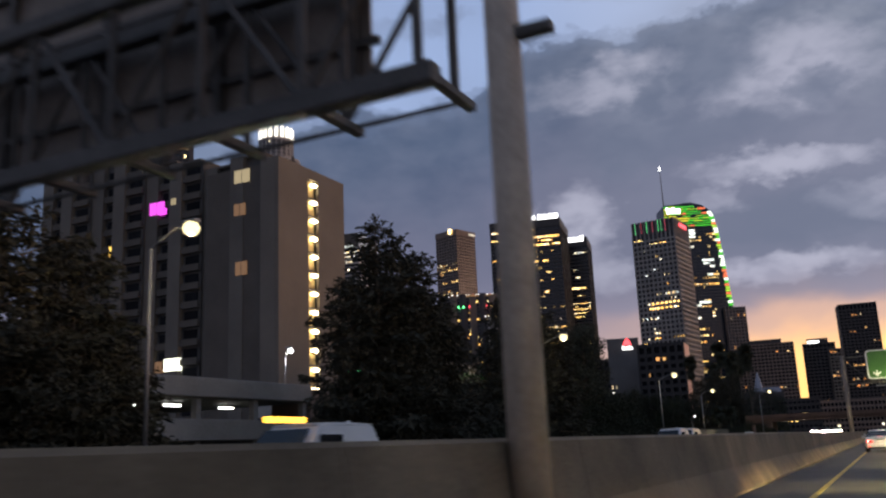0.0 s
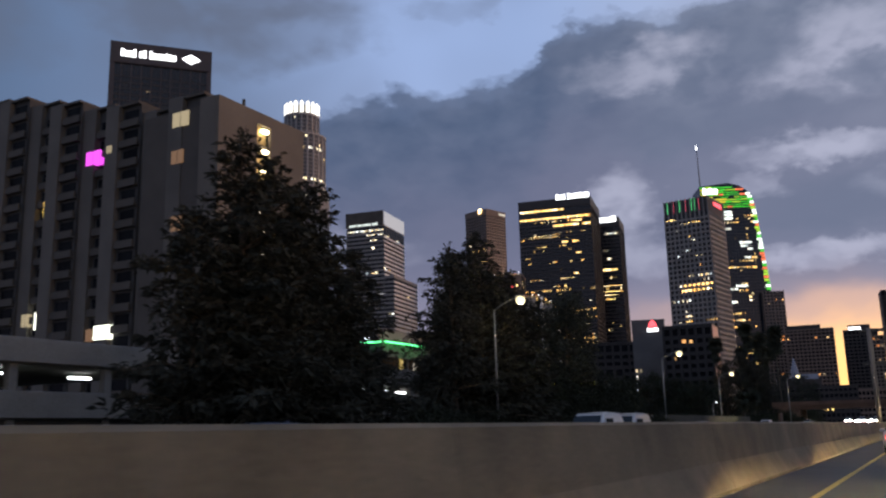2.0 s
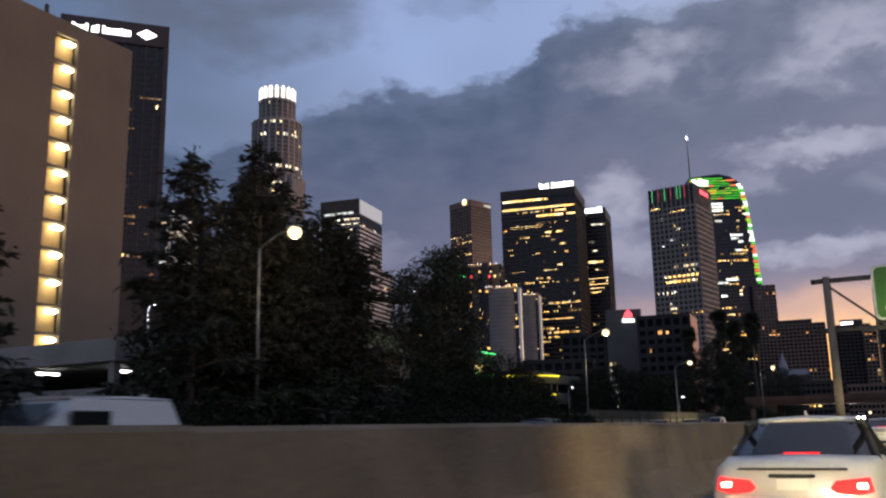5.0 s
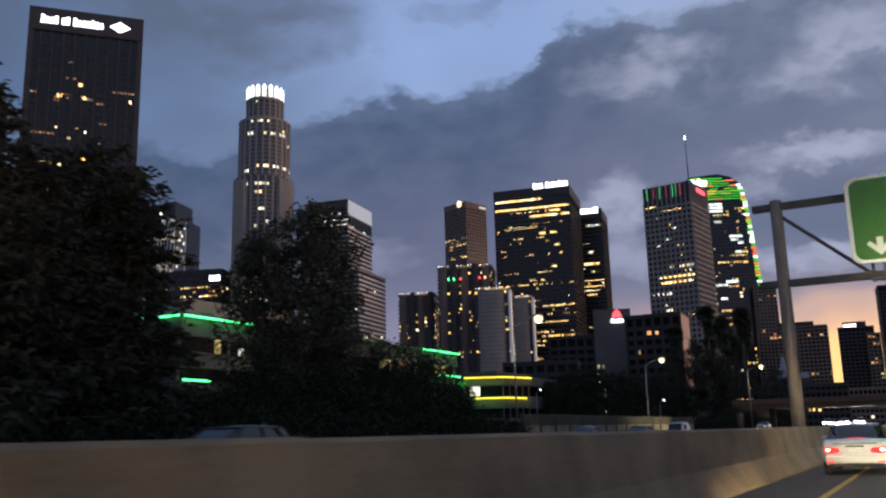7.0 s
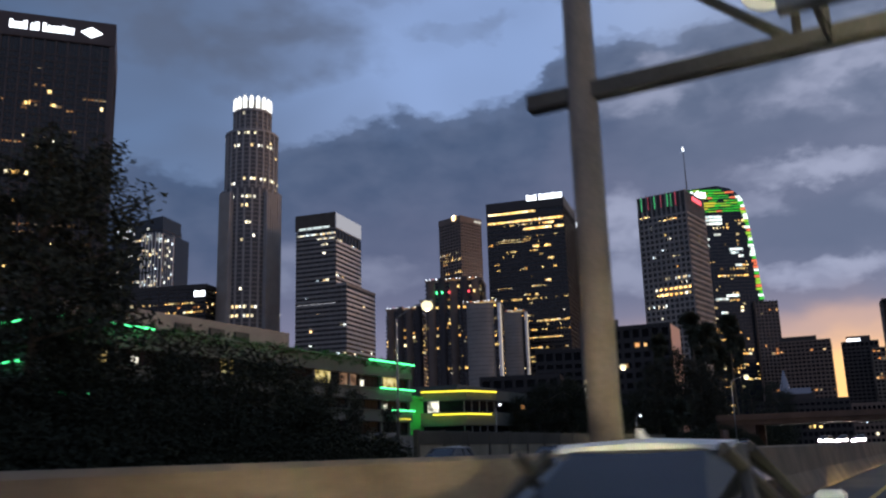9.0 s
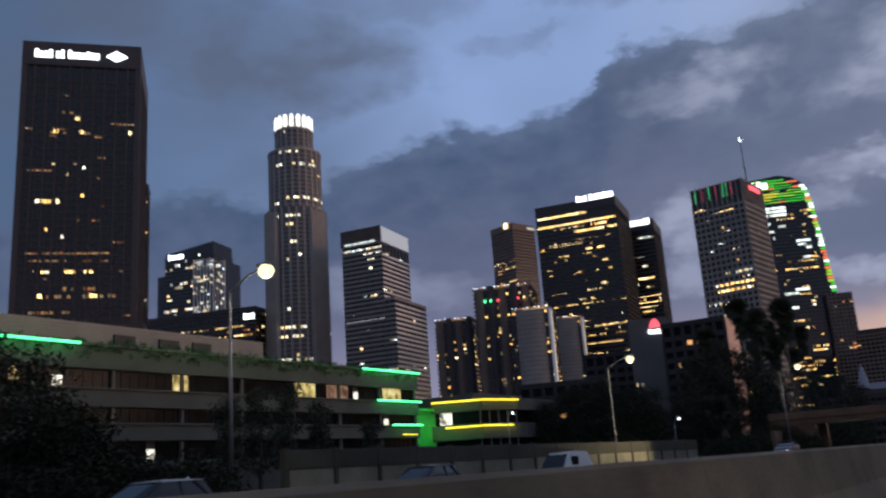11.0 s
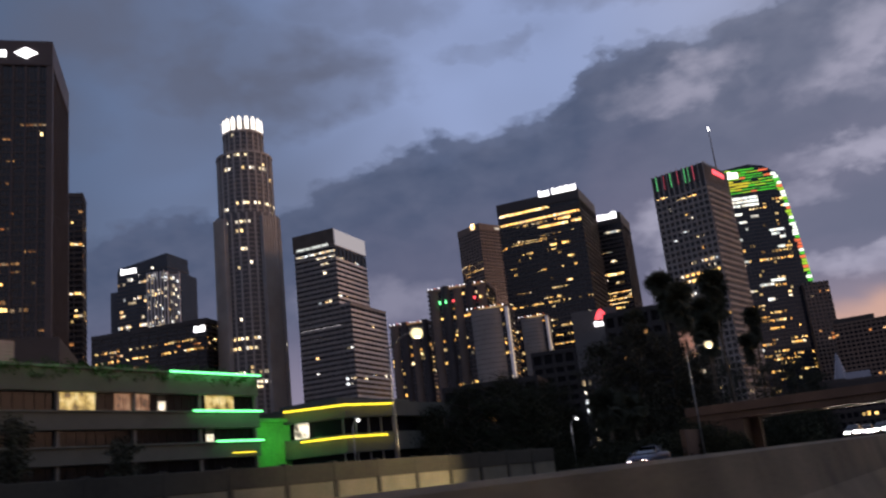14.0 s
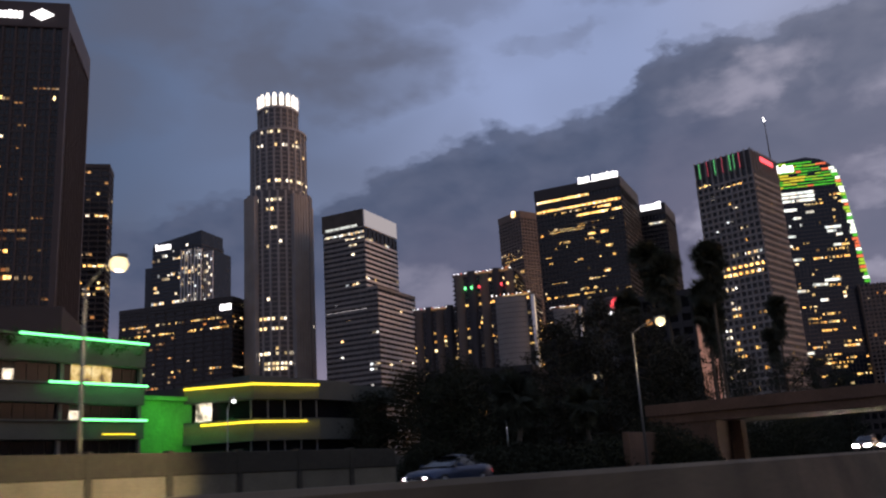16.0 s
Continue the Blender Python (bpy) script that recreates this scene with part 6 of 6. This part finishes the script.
    part("foliage", leaves(60, pts, None, 0.18, rnd, 0.55 + 0.03 * r), HEDGE, e, kind="stuff")
    return e


for i, (s, n, h, sp, cone) in enumerate(((65.5, 38.6, 22.3, 5.6, 1.0), (72.2, 39, 20.4, 5.4, 0.9), (69.0, 40, 20.8, 5.6, 0.8), (76.0, 39.5, 15.6, 4.4, 0.8), (66.0, 38.5, 11.5, 5.4, 0.0), (73.5, 38.3, 12.0, 5.2, 0.0), (69.5, 39.0, 15.5, 5.4, 0.0),
                                         (95.6, 39, 19.6, 4.4, 0.9), (102, 39, 22.3, 5.4, 1.0), (98.5, 40.5, 14, 4.8, 0.0), (105, 40, 15, 5.0, 0.0), (107.5, 40, 17, 4.8, 0.8), (112.5, 42, 19.5, 5.6, 0.8), (105.5, 43, 21, 5.2, 0.8), (116, 42.8, 19, 3.9, 0.9),
                                         (24, 41, 17, 4.6, 0.7), (28, 41, 16.5, 4.6, 0.6), (32, 42, 15.5, 4.8, 0.6), (35.8, 41.5, 14.5, 4.2, 0.6), (39.2, 42, 9.5, 3.2, 0.5), (30, 40, 9, 4.4, 0.0), (36, 40.5, 7.5, 3.6, 0.0),
                                         (62.2, 39.6, 16.0, 4.6, 0.75), (79.3, 39.4, 16.2, 4.0, 0.8), (113.2, 39.6, 17.0, 4.2, 0.7))):
    if cone:
        cedar(s, n, h, sp, 100 + i, cone, "tall dark feathery conifer beside the freeway")
    else:
        tree(s, n, h, sp, 100 + i, label="dark dense tree below the conifers", clumps=190)
for i, (s, n, h, sp) in enumerate(((129.6, 43, 17, 3.4), (132, 42, 19.6, 4.4), (135.8, 42.5, 20.2, 4.2), (137.5, 43, 13, 3.6))):
    tree(s, n, h, sp, 200 + i, leaf=LEAF_B, label="dark open-crowned tree beside the freeway", low=(0.5, 0.42, 0.4, 0.5)[i], clumps=110 if i < 3 else 65, per=24 if i < 3 else 15)
for i, (s, n, r, h) in enumerate(((111, 39.5, 4, 8), (117, 39, 3.5, 4.4), (124.5, 40, 3.4, 8.4), (129, 40.5, 3.2, 8.8), (134, 40.5, 3.2, 8.6), (139, 40, 4.2, 9.4), (143.5, 40, 4.6, 9.6), (149.5, 40.5, 4.4, 8.9), (153, 40, 2.6, 6))):
    bush(s, n, r, h, 300 + i)
for i, (s, n, h, sp) in enumerate(((280, 61, 12.5, 5.6), (299, 90, 14.5, 6.5), (303, 84, 17.5, 7), (308, 79, 18.5, 7), (313, 74, 17, 6.5), (317, 71, 12, 5))):
    tree(s, n, h, sp, 500 + i, leaf=HEDGE, label="broad dark round tree behind the slip road", low=0.03, clumps=230, per=36)
for i, (s, n, h, sp) in enumerate(((300, 50, 23.5, 5.2), (306, 47, 21, 5.0), (296, 54, 20, 4.6), (311, 45, 16, 4.2), (319, 48, 19, 4.8))):
    tree(s, n, h, sp, 550 + i, leaf=LEAF, label="dark tree at the foot of the overpass", low=0.05, clumps=190, per=30)


for i, (s, n, h, sp) in enumerate(((333, 71, 15.5, 5.5), (341, 66, 16, 5.5), (347, 73, 18, 5.5), (355, 68, 18.5, 5.5))):
    tree(s, n, h, sp, 570 + i, leaf=HEDGE, label="dark broad tree beyond the slip road", low=0.05, clumps=170, per=28)
for i, (s, n, h, sp) in enumerate(((375, 62, 24, 6), (372, 55, 22.5, 5.5), (378, 48, 21, 5.5), (374, 42, 19.5, 5), (380, 38.5, 17.5, 4.5))):
    tree(s, n, h, sp, 580 + i, leaf=LEAF_B, label="dark gappy tree beyond the overpass", low=0.1, clumps=130, per=24)


def palm(s, n, h, seed, lit_label="tall slim palm with a dark fan crown", fr=2.6):
    rnd = random.Random(seed)
    e = thing("palm_tree", fw(s, n, -0.1, rnd.uniform(0, 360)), lit_label, "palm tree", group="palms")
    t_ = Build()
    last = Vector((0, 0, 0))
    line = [last]
    for k in range(1, 11):
        p = Vector((0.25 * math.sin(k * 0.5 + seed), 0.2 * math.cos(k * 0.4), h * k / 10))
        line.append(p)
        last = p
    t_.sweep(line, [0.30 - 0.012 * k for k in range(11)], 8)
    part("trunk", t_, PALM_BARK, e, smooth=True)
    f_ = Build()
    crown_top = last
    for i in range(210):
        skirt = i >= 110
        a, up_ = rnd.uniform(0, 6.283), rnd.uniform(-1.45, -0.9) if skirt else rnd.uniform(-1.0, 1.3)
        last = crown_top - Vector((0, 0, rnd.uniform(0.2, 0.16 * h))) if skirt else crown_top
        d = Vector((math.cos(a) * math.cos(up_), math.sin(a) * math.cos(up_), math.sin(up_)))
        side = (Matrix.Rotation(rnd.uniform(-1.3, 1.3), 3, d) @ d.cross(Vector((0, 0, 1)))).normalized()
        mid_ = last + d * fr * rnd.uniform(0.08, 0.3 if skirt else 0.6)
        for q in range(-5, 6):
            tip = mid_ + (d + side * q * 0.22).normalized() * fr * rnd.uniform(0.5, 0.75) + Vector((0, 0, -0.25 * abs(q) * 0.3))
            f_.face(tuple(mid_ + side * (q * 0.05 - 0.18)), tuple(mid_ + side * (q * 0.05 + 0.18)), tuple(tip))
        f_.face(tuple(last), tuple(last + side * 0.04), tuple(mid_ + side * 0.04), tuple(mid_))
    part("fan_crown", f_, LEAF_B, e, "dark fan leaves", kind="stuff")
    return e


for i, (s, n, h) in enumerate(((320, 51, 32), (312.5, 45.5, 27.5), (322, 42, 30.4), (405, 56, 35), (346, 52, 30), (345, 66, 30), (338, 49, 25), (385, 64, 30), (420, 62, 30))):
    palm(s, n, h, 600 + i, fr=3.0)
palm(289.7, 48.2, 9.0, 650, "short palm with a yellow-lit trunk", 2.4)
palm(262, 40.5, 8.0, 651, "short palm with a yellow-lit trunk", 2.2)
for s, n in ((287.6, 46.3), (261, 38.8)):
    q = new("palm_uplight", bpy.data.lights.new("palm_uplight", "SPOT"))
    q.data.energy, q.data.color, q.data.spot_size, q.data.shadow_soft_size = 700 if s > 280 else 160, (1.0, 0.80, 0.35), radians(70), 0.1
    p0 = fw(s, n, 0.3).translation
    q.matrix_world = look(p0, fw(s + 1.9, n + 1.8, 6).translation)
for i in range(19):
    bush(84 + i * 4.1, 36.9 + 0.5 * (i % 3), 2.5, 2.9 + 0.5 * (i % 2), 900 + i, "low dark hedge shrub along the freeway edge")
hill_bushes = [(256, 39, 2.4, 3.2), (260.5, 39.5, 2.6, 3.6), (265, 39, 2.4, 3.4), (269.5, 39.5, 2.6, 3.0), (274, 39, 2.6, 3.6), (278.5, 39.5, 2.4, 3.4), (283, 35.5, 3.0, 5.2), (286, 39, 3.2, 6.0), (284, 43, 3.0, 4.6), (282, 32.5, 1.8, 3.4), (122, 39.5, 3.0, 4.0), (128, 39.5, 3.0, 4.2), (133.5, 39.5, 3.2, 5.4), (291, 47, 3, 4), (296, 44, 3, 4), (281, 58, 4.0, 5.0), (275, 60, 3.5, 5.0), (309, 40, 4, 6), (316, 38, 4, 6), (324, 36, 4, 6), (332, 36, 5, 7), (345, 40, 6, 9), (360, 42, 6, 10), (378, 46, 7, 11), (398, 46, 7, 11)]
for i, (s, n, r, h) in enumerate(hill_bushes):
    bush(s, n, r, h, 700 + i)
small = [(168, 70, 2.5, 5.5), (199, 78, 2.2, 11.8), (203.5, 78, 2.6, 13.2), (208.5, 78.5, 2.6, 13.6), (213, 78, 2.2, 11.6), (227, 79, 1.7, 9.5), (186, 76, 3, 5), (214, 74, 3.5, 4)]
for i, (s, n, r, h) in enumerate(small):
    if h > 8:
        tree(s, n, h, r, 800 + i, leaf=LEAF_B, label="slim young tree before the office", clumps=80, per=22, low=0.25)
    else:
        bush(s, n, r, h, 800 + i)

# ---- vehicles ----
def car(s, n, turn, paint, label, kind="sedan", beams=(-1, 1), aim=1.6, power=260, headlamp=1.0, drop=0.1, dipped=False, ahead=None):
    """A car in its own frame: x forward, y to its left; dipped headlights throw a wide beam with a level upper edge; ahead is where the other beam falls."""
    suv = kind != "sedan"
    Lc, Wc = (4.75, 0.92) if not suv else (4.95, 0.97)
    top = {"sedan": 1.44, "suv": 1.80, "van": 2.15}[kind]
    e = thing("car", fw(s, n, 0, turn), label, "car", group="cars on the freeway")
    belt = 0.93 if not suv else 1.08
    hood = belt - 0.08

    def loft(sections):
        b_ = Build()
        k = 0
        for x_, pts_ in sections:
            b_.v += [(x_, y_, z_) for y_, z_ in pts_]
        m_ = len(sections[0][1])
        for i in range(len(sections) - 1):
            for j in range(m_):
                j2 = (j + 1) % m_
                b_.f.append((i * m_ + j, i * m_ + j2, (i + 1) * m_ + j2, (i + 1) * m_ + j))
        b_.f.append(tuple(range(m_ - 1, -1, -1)))
        b_.f.append(tuple(range((len(sections) - 1) * m_, len(sections) * m_)))
        return b_

    def sec(wd, zb, zt, inset):
        return [(-wd * 0.9, zb), (-wd, zb + 0.18), (-wd, zt - 0.22), (-wd + inset * 0.4, zt - 0.06), (-wd + inset, zt), (0, zt + 0.03), (wd - inset, zt), (wd - inset * 0.4, zt - 0.06), (wd, zt - 0.22), (wd, zb + 0.18), (wd * 0.9, zb)]

    h2 = Lc / 2
    body = loft([(-h2, sec(Wc * 0.86, 0.42, belt - 0.10, 0.16)), (-h2 + 0.10, sec(Wc * 0.95, 0.30, belt + 0.02, 0.14)), (-h2 + 0.8, sec(Wc, 0.24, belt + 0.06, 0.10)), (0, sec(Wc, 0.22, belt + 0.02, 0.08)),
                 (h2 - 1.4, sec(Wc, 0.24, hood + 0.02, 0.10)), (h2 - 0.5, sec(Wc * 0.97, 0.26, hood - 0.08, 0.16)), (h2 - 0.08, sec(Wc * 0.88, 0.32, hood - 0.22, 0.2)), (h2, sec(Wc * 0.8, 0.42, hood - 0.30, 0.2))])
    part("body", body, paint, e, smooth=True)

    def cab(zt, q):
        return [(-Wc + 0.08, belt - 0.04), (-Wc + 0.08 + q * 0.6, (belt + zt) / 2), (-Wc + 0.12 + q, zt - 0.06), (-Wc + 0.3 + q, zt), (Wc - 0.3 - q, zt), (Wc - 0.12 - q, zt - 0.06), (Wc - 0.08 - q * 0.6, (belt + zt) / 2), (Wc - 0.08, belt - 0.04)]
    back = -h2 + (0.95 if kind == "sedan" else 0.12)
    front = h2 - (1.45 if kind != "van" else 0.9)
    part("glasshouse", loft([(back, cab(belt + 0.05, 0.02)), (back + (0.75 if kind == "sedan" else 0.35), cab(top - 0.03, 0.18)), (back + 1.5, cab(top - 0.01, 0.17)), (front - 1.25, cab(top - 0.02, 0.17)), (front, cab(belt + 0.04, 0.02))]), paint if kind == "van" else CAR_GLASS, e, "" if kind == "van" else "dark car windows")
    if kind == "van":
        part("windscreen", Build().face((front - 0.02, -Wc + 0.22, belt + 0.10), (front - 0.02, Wc - 0.22, belt + 0.10), (front - 0.98, Wc - 0.34, top - 0.14), (front - 0.98, -Wc + 0.34, top - 0.14)), CAR_GLASS, e, "dark windscreen").location.x = 0.06
        for sgn in (-1, 1):
            part("side_window", Build().box(front - 1.95, front - 1.1, sgn * (Wc - 0.17) - 0.03, sgn * (Wc - 0.17) + 0.03, belt + 0.12, top - 0.28, 0.02), CAR_GLASS, e, "dark side window")
    rb = back + (0.72 if kind == "sedan" else 0.30)
    part("roof", loft([(rb, [(-Wc + 0.36, top - 0.03), (0, top), (Wc - 0.36, top - 0.03), (Wc - 0.36, top - 0.06), (-Wc + 0.36, top - 0.06)]),
                       ((rb + front - 1.2) / 2, [(-Wc + 0.32, top), (0, top + 0.03), (Wc - 0.32, top), (Wc - 0.30, top - 0.05), (-Wc + 0.30, top - 0.05)]),
                       (front - 1.15, [(-Wc + 0.36, top - 0.03), (0, top), (Wc - 0.36, top - 0.03), (Wc - 0.36, top - 0.06), (-Wc + 0.36, top - 0.06)])]), paint, e)
    for sgn in (-1, 1):
        for x_ in () if kind == "van" else (back + 0.15, back + 1.35, front - 0.2):
            x2 = x_ + (0.62 if x_ < back + 1 else (0.0 if x_ < front - 1 else -1.05))
            part("pillar", Build().tube((x_, sgn * (Wc - 0.09), belt), (x2, sgn * (Wc - 0.27), top - 0.05), 0.045, 0.04, 6), BLACK_TRIM, e)
        part("mirror", Build().box(front - 0.55, front - 0.38, sgn * (Wc + 0.1) - 0.1, sgn * (Wc + 0.1) + 0.1, belt, belt + 0.15, 0.03), paint, e)
    for x_ in (-h2 + 0.95, h2 - 0.92):
        for sgn in (-1, 1):
            wh = part("wheel", Build().tube((x_, sgn * (Wc - 0.2), 0.33), (x_, sgn * (Wc - 0.01), 0.33), 0.25, 0.25, 14), STEEL_DARK, e)
            part("tyre", Build().tube((x_, sgn * (Wc - 0.21), 0.33), (x_, sgn * (Wc + 0.0), 0.33), 0.33, 0.32, 18), TYRE, wh)
            part("rim", Build().tube((x_, sgn * Wc, 0.33), (x_, sgn * (Wc + 0.015), 0.33), 0.21, 0.19, 14), RIM, wh)
    part("bumper", Build().box(-h2 - 0.07, -h2 + 0.16, -Wc * 0.86, Wc * 0.86, 0.34, 0.58, 0.06), paint, e)
    part("number_plate", Build().box(-h2 - 0.05, -h2 - 0.02, -0.16, 0.16, 0.66, 0.78), SIGN_WHITE, e, "pale number plate")
    for sgn in (-1, 1):
        yb = sgn * Wc * 0.70
        lens = [(-0.26, -0.03), (-0.20, 0.05), (0.14, 0.09), (0.17, -0.06), (0.02, -0.10), (-0.20, -0.08)]
        tl = part("tail_light", Build().prism([(sgn * a_ if sgn > 0 else sgn * a_, b_) for a_, b_ in (lens if sgn > 0 else lens[::-1])], 0, 0.24), TAIL, e, "red lit tail light")
        tl.matrix_basis = Matrix(((0, 0, 1, -h2 - 0.03), (1, 0, 0, yb), (0, 1, 0, belt - 0.22), (0, 0, 0, 1)))
        part("bulb", Build().box(-h2 - 0.05, -h2 - 0.031, yb + sgn * 0.06 - 0.05, yb + sgn * 0.06 + 0.05, belt - 0.25, belt - 0.19, 0.008), TAIL_HOT, tl, "bright lamp core").matrix_parent_inverse = tl.matrix_basis.inverted()
        yf = sgn * Wc * 0.62
        part("headlight", Build().box(h2 - 0.22, h2 + 0.03, yf - 0.18 * headlamp, yf + 0.18 * headlamp, hood - 0.345 - 0.075 * headlamp, hood - 0.345 + 0.075 * headlamp, 0.03), HEAD, e, "white lit headlight")
    part("brake_light", Build().box(back + 0.02, back + 0.10, -0.2, 0.2, top - 0.16, top - 0.11) if suv else Build().box(back + 0.02, back + 0.12, -0.2, 0.2, belt + 0.06, belt + 0.10), TAIL, e, "red brake light")
    part("deck_seam", Build().box(-h2 - 0.045, -h2 + 0.02, -Wc * 0.62, Wc * 0.62, belt - 0.06, belt - 0.035), BLACK_TRIM, e)
    part("lid_handle", Build().box(-h2 - 0.06, -h2 + 0.02, -0.24, 0.24, belt - 0.14, belt - 0.10, 0.01), BLACK_TRIM, e)
    part("roof_fin", Build().prism([(rb + 0.1, -0.02), (rb + 0.3, -0.02), (rb + 0.3, 0.02), (rb + 0.1, 0.02)], top - 0.01, top + 0.09, [(rb + 0.1, -0.006), (rb + 0.16, -0.006), (rb + 0.16, 0.006), (rb + 0.1, 0.006)]), paint, e)
    part("lower_valance", Build().box(-h2 - 0.03, -h2 + 0.3, -Wc * 0.8, Wc * 0.8, 0.22, 0.36, 0.04), BLACK_TRIM, e)
    for sgn in (-1, 1):
        part("reflector", Build().box(-h2 - 0.075, -h2 - 0.02, sgn * Wc * 0.72 - 0.1, sgn * Wc * 0.72 + 0.1, 0.36, 0.40, 0.008), TAIL, e, "small red reflector")
    if beams:
        for sgn in beams:
            q = new("headlight_beam", bpy.data.lights.new("headlight_beam", "SPOT"))
            q.data.energy, q.data.color, q.data.spot_size, q.data.spot_blend, q.data.shadow_soft_size = power, (1.0, 0.80, 0.48), radians(70), 0.7, 0.08
            q.parent = e
            eye_ = Vector((h2 + 0.08, sgn * Wc * 0.62, hood - 0.34))
            if dipped:
                q.data.spot_size, q.data.spot_blend, q.data.color = radians(150), 0.16, (1.0, 0.74, 0.36)
                q.matrix_basis = look(eye_, eye_ + Vector((math.cos(radians(52)), math.sin(radians(52)), -math.tan(radians(73)))))
            else:
                q.matrix_basis = look(eye_, (h2 + 12, sgn * 1.6 if aim == 1.6 else aim, drop))
    # added narrow beam that lights the rear of a car ahead
    if ahead:
        q = new("headlight_beam", bpy.data.lights.new("headlight_beam", "SPOT"))
        q.data.energy, q.data.color, q.data.spot_size, q.data.spot_blend, q.data.shadow_soft_size = 7000, (1.0, 0.80, 0.48), radians(26), 0.7, 0.08
        q.parent = e
        q.matrix_basis = look((h2 + 0.08, -Wc * 0.62, hood - 0.34), ahead)
    return e


car(68.4, 0.85, 0, PAINT_SILVER, "silver sedan on the inner shoulder, tail lights lit")
car(108.6, 1.75, 0, PAINT_WHITE_CAR, "white sedan on the inner shoulder, tail lights lit")
car(216.0, 1.6, 0, PAINT_SILVER, "silver sedan on the inner shoulder ahead, lights lit")
for s, n, p, lb, kd in ((41.0, 16.5, PAINT_BLUE, "dark blue sport utility car in the opposite lanes", "suv"), (61.2, 13.4, PAINT_WHITE_CAR, "white van in the opposite lanes", "van"), (66.6, 13.6, PAINT_SILVER, "silver van in the opposite lanes", "van"),
                        (145.0, 24, PAINT_SILVER, "silver sport utility car in the opposite lanes", "suv"), (160, 24, PAINT_GREY, "grey sport utility car in the opposite lanes", "suv"), (174.5, 24, PAINT_WHITE_CAR, "white and blue van in the opposite lanes", "van"),
                        (17.4, 12.4, PAINT_WHITE_CAR, "white service van, amber warning lamps lit, opposite lanes", "van"), (97, 17, PAINT_GREY, "grey sport utility car in the opposite lanes", "suv"),
                        (306, 15, PAINT_SILVER, "silver car, headlights bright, in the opposite lanes", "suv"), (308, 18.5, PAINT_GREY, "grey car, headlights bright, in the opposite lanes", "suv"), (306, 22, PAINT_GREY, "dark grey car, headlights bright, in the opposite lanes", "suv"), (316, 16.6, PAINT_SILVER, "silver car, headlights bright, in the opposite lanes", "sedan"), (319, 20.2, PAINT_GREY, "grey car, headlights bright, in the opposite lanes", "sedan"), (328, 23.4, PAINT_SILVER, "silver car, headlights bright, in the opposite lanes", "suv")):
    # far headlights built larger, so their size carries the glare
    q = car(s, n, 180, p, lb, kd, beams=(), headlamp=1.7 if s > 300 else 1.0)
    if s < 20:
        for k in range(6):
            part("warning_lamp", Build().box(1.0 + k * 0.24, 1.11 + k * 0.24, 0.6, 0.75, 2.12, 2.24, 0.02), AMBER, q, "amber warning lamp")
    q.location.z = RISE * min(1.0, max(0.0, (s - 205) / 35.0))
# dark blue car, near opposite lane; beams added to light the edge wall
blue_car = car(229.0, 24.0, 180, PAINT_BLUE, "dark blue sedan in the opposite lanes, beams added to light the wall", beams=(-1, 1), aim=-20.0, power=5000, drop=1.0, headlamp=0.08)
blue_car.location.z = RISE * 24 / 35
# unseen cars added in the next lane, dipped beams lighting barrier and cars
for s, n, p, w_, ahead in ((5.0, -4.2, PAINT_GREY, 6500, None), (21.0, -4.4, PAINT_BLUE, 6500, None), (37.0, -4.2, PAINT_GREY, 6000, None), (53.0, -4.3, PAINT_SILVER, 6000, (13.2, 5.0, 0.45)),
                           (74.0, -4.2, PAINT_GREY, 6000, None), (93.0, -4.4, PAINT_BLUE, 6000, (13.4, 6.0, 0.45)), (113.0, -4.3, PAINT_GREY, 5000, None), (132.0, -4.2, PAINT_BLUE, 5000, None), (150.0, -4.3, PAINT_GREY, 4000, None), (168.0, -4.2, PAINT_SILVER, 4000, None), (186.0, -4.3, PAINT_GREY, 3000, None)):
    car(s, n, 0, p, "unseen sedan added in the next lane to light the barrier", beams=(1,), power=w_, dipped=True, ahead=ahead)
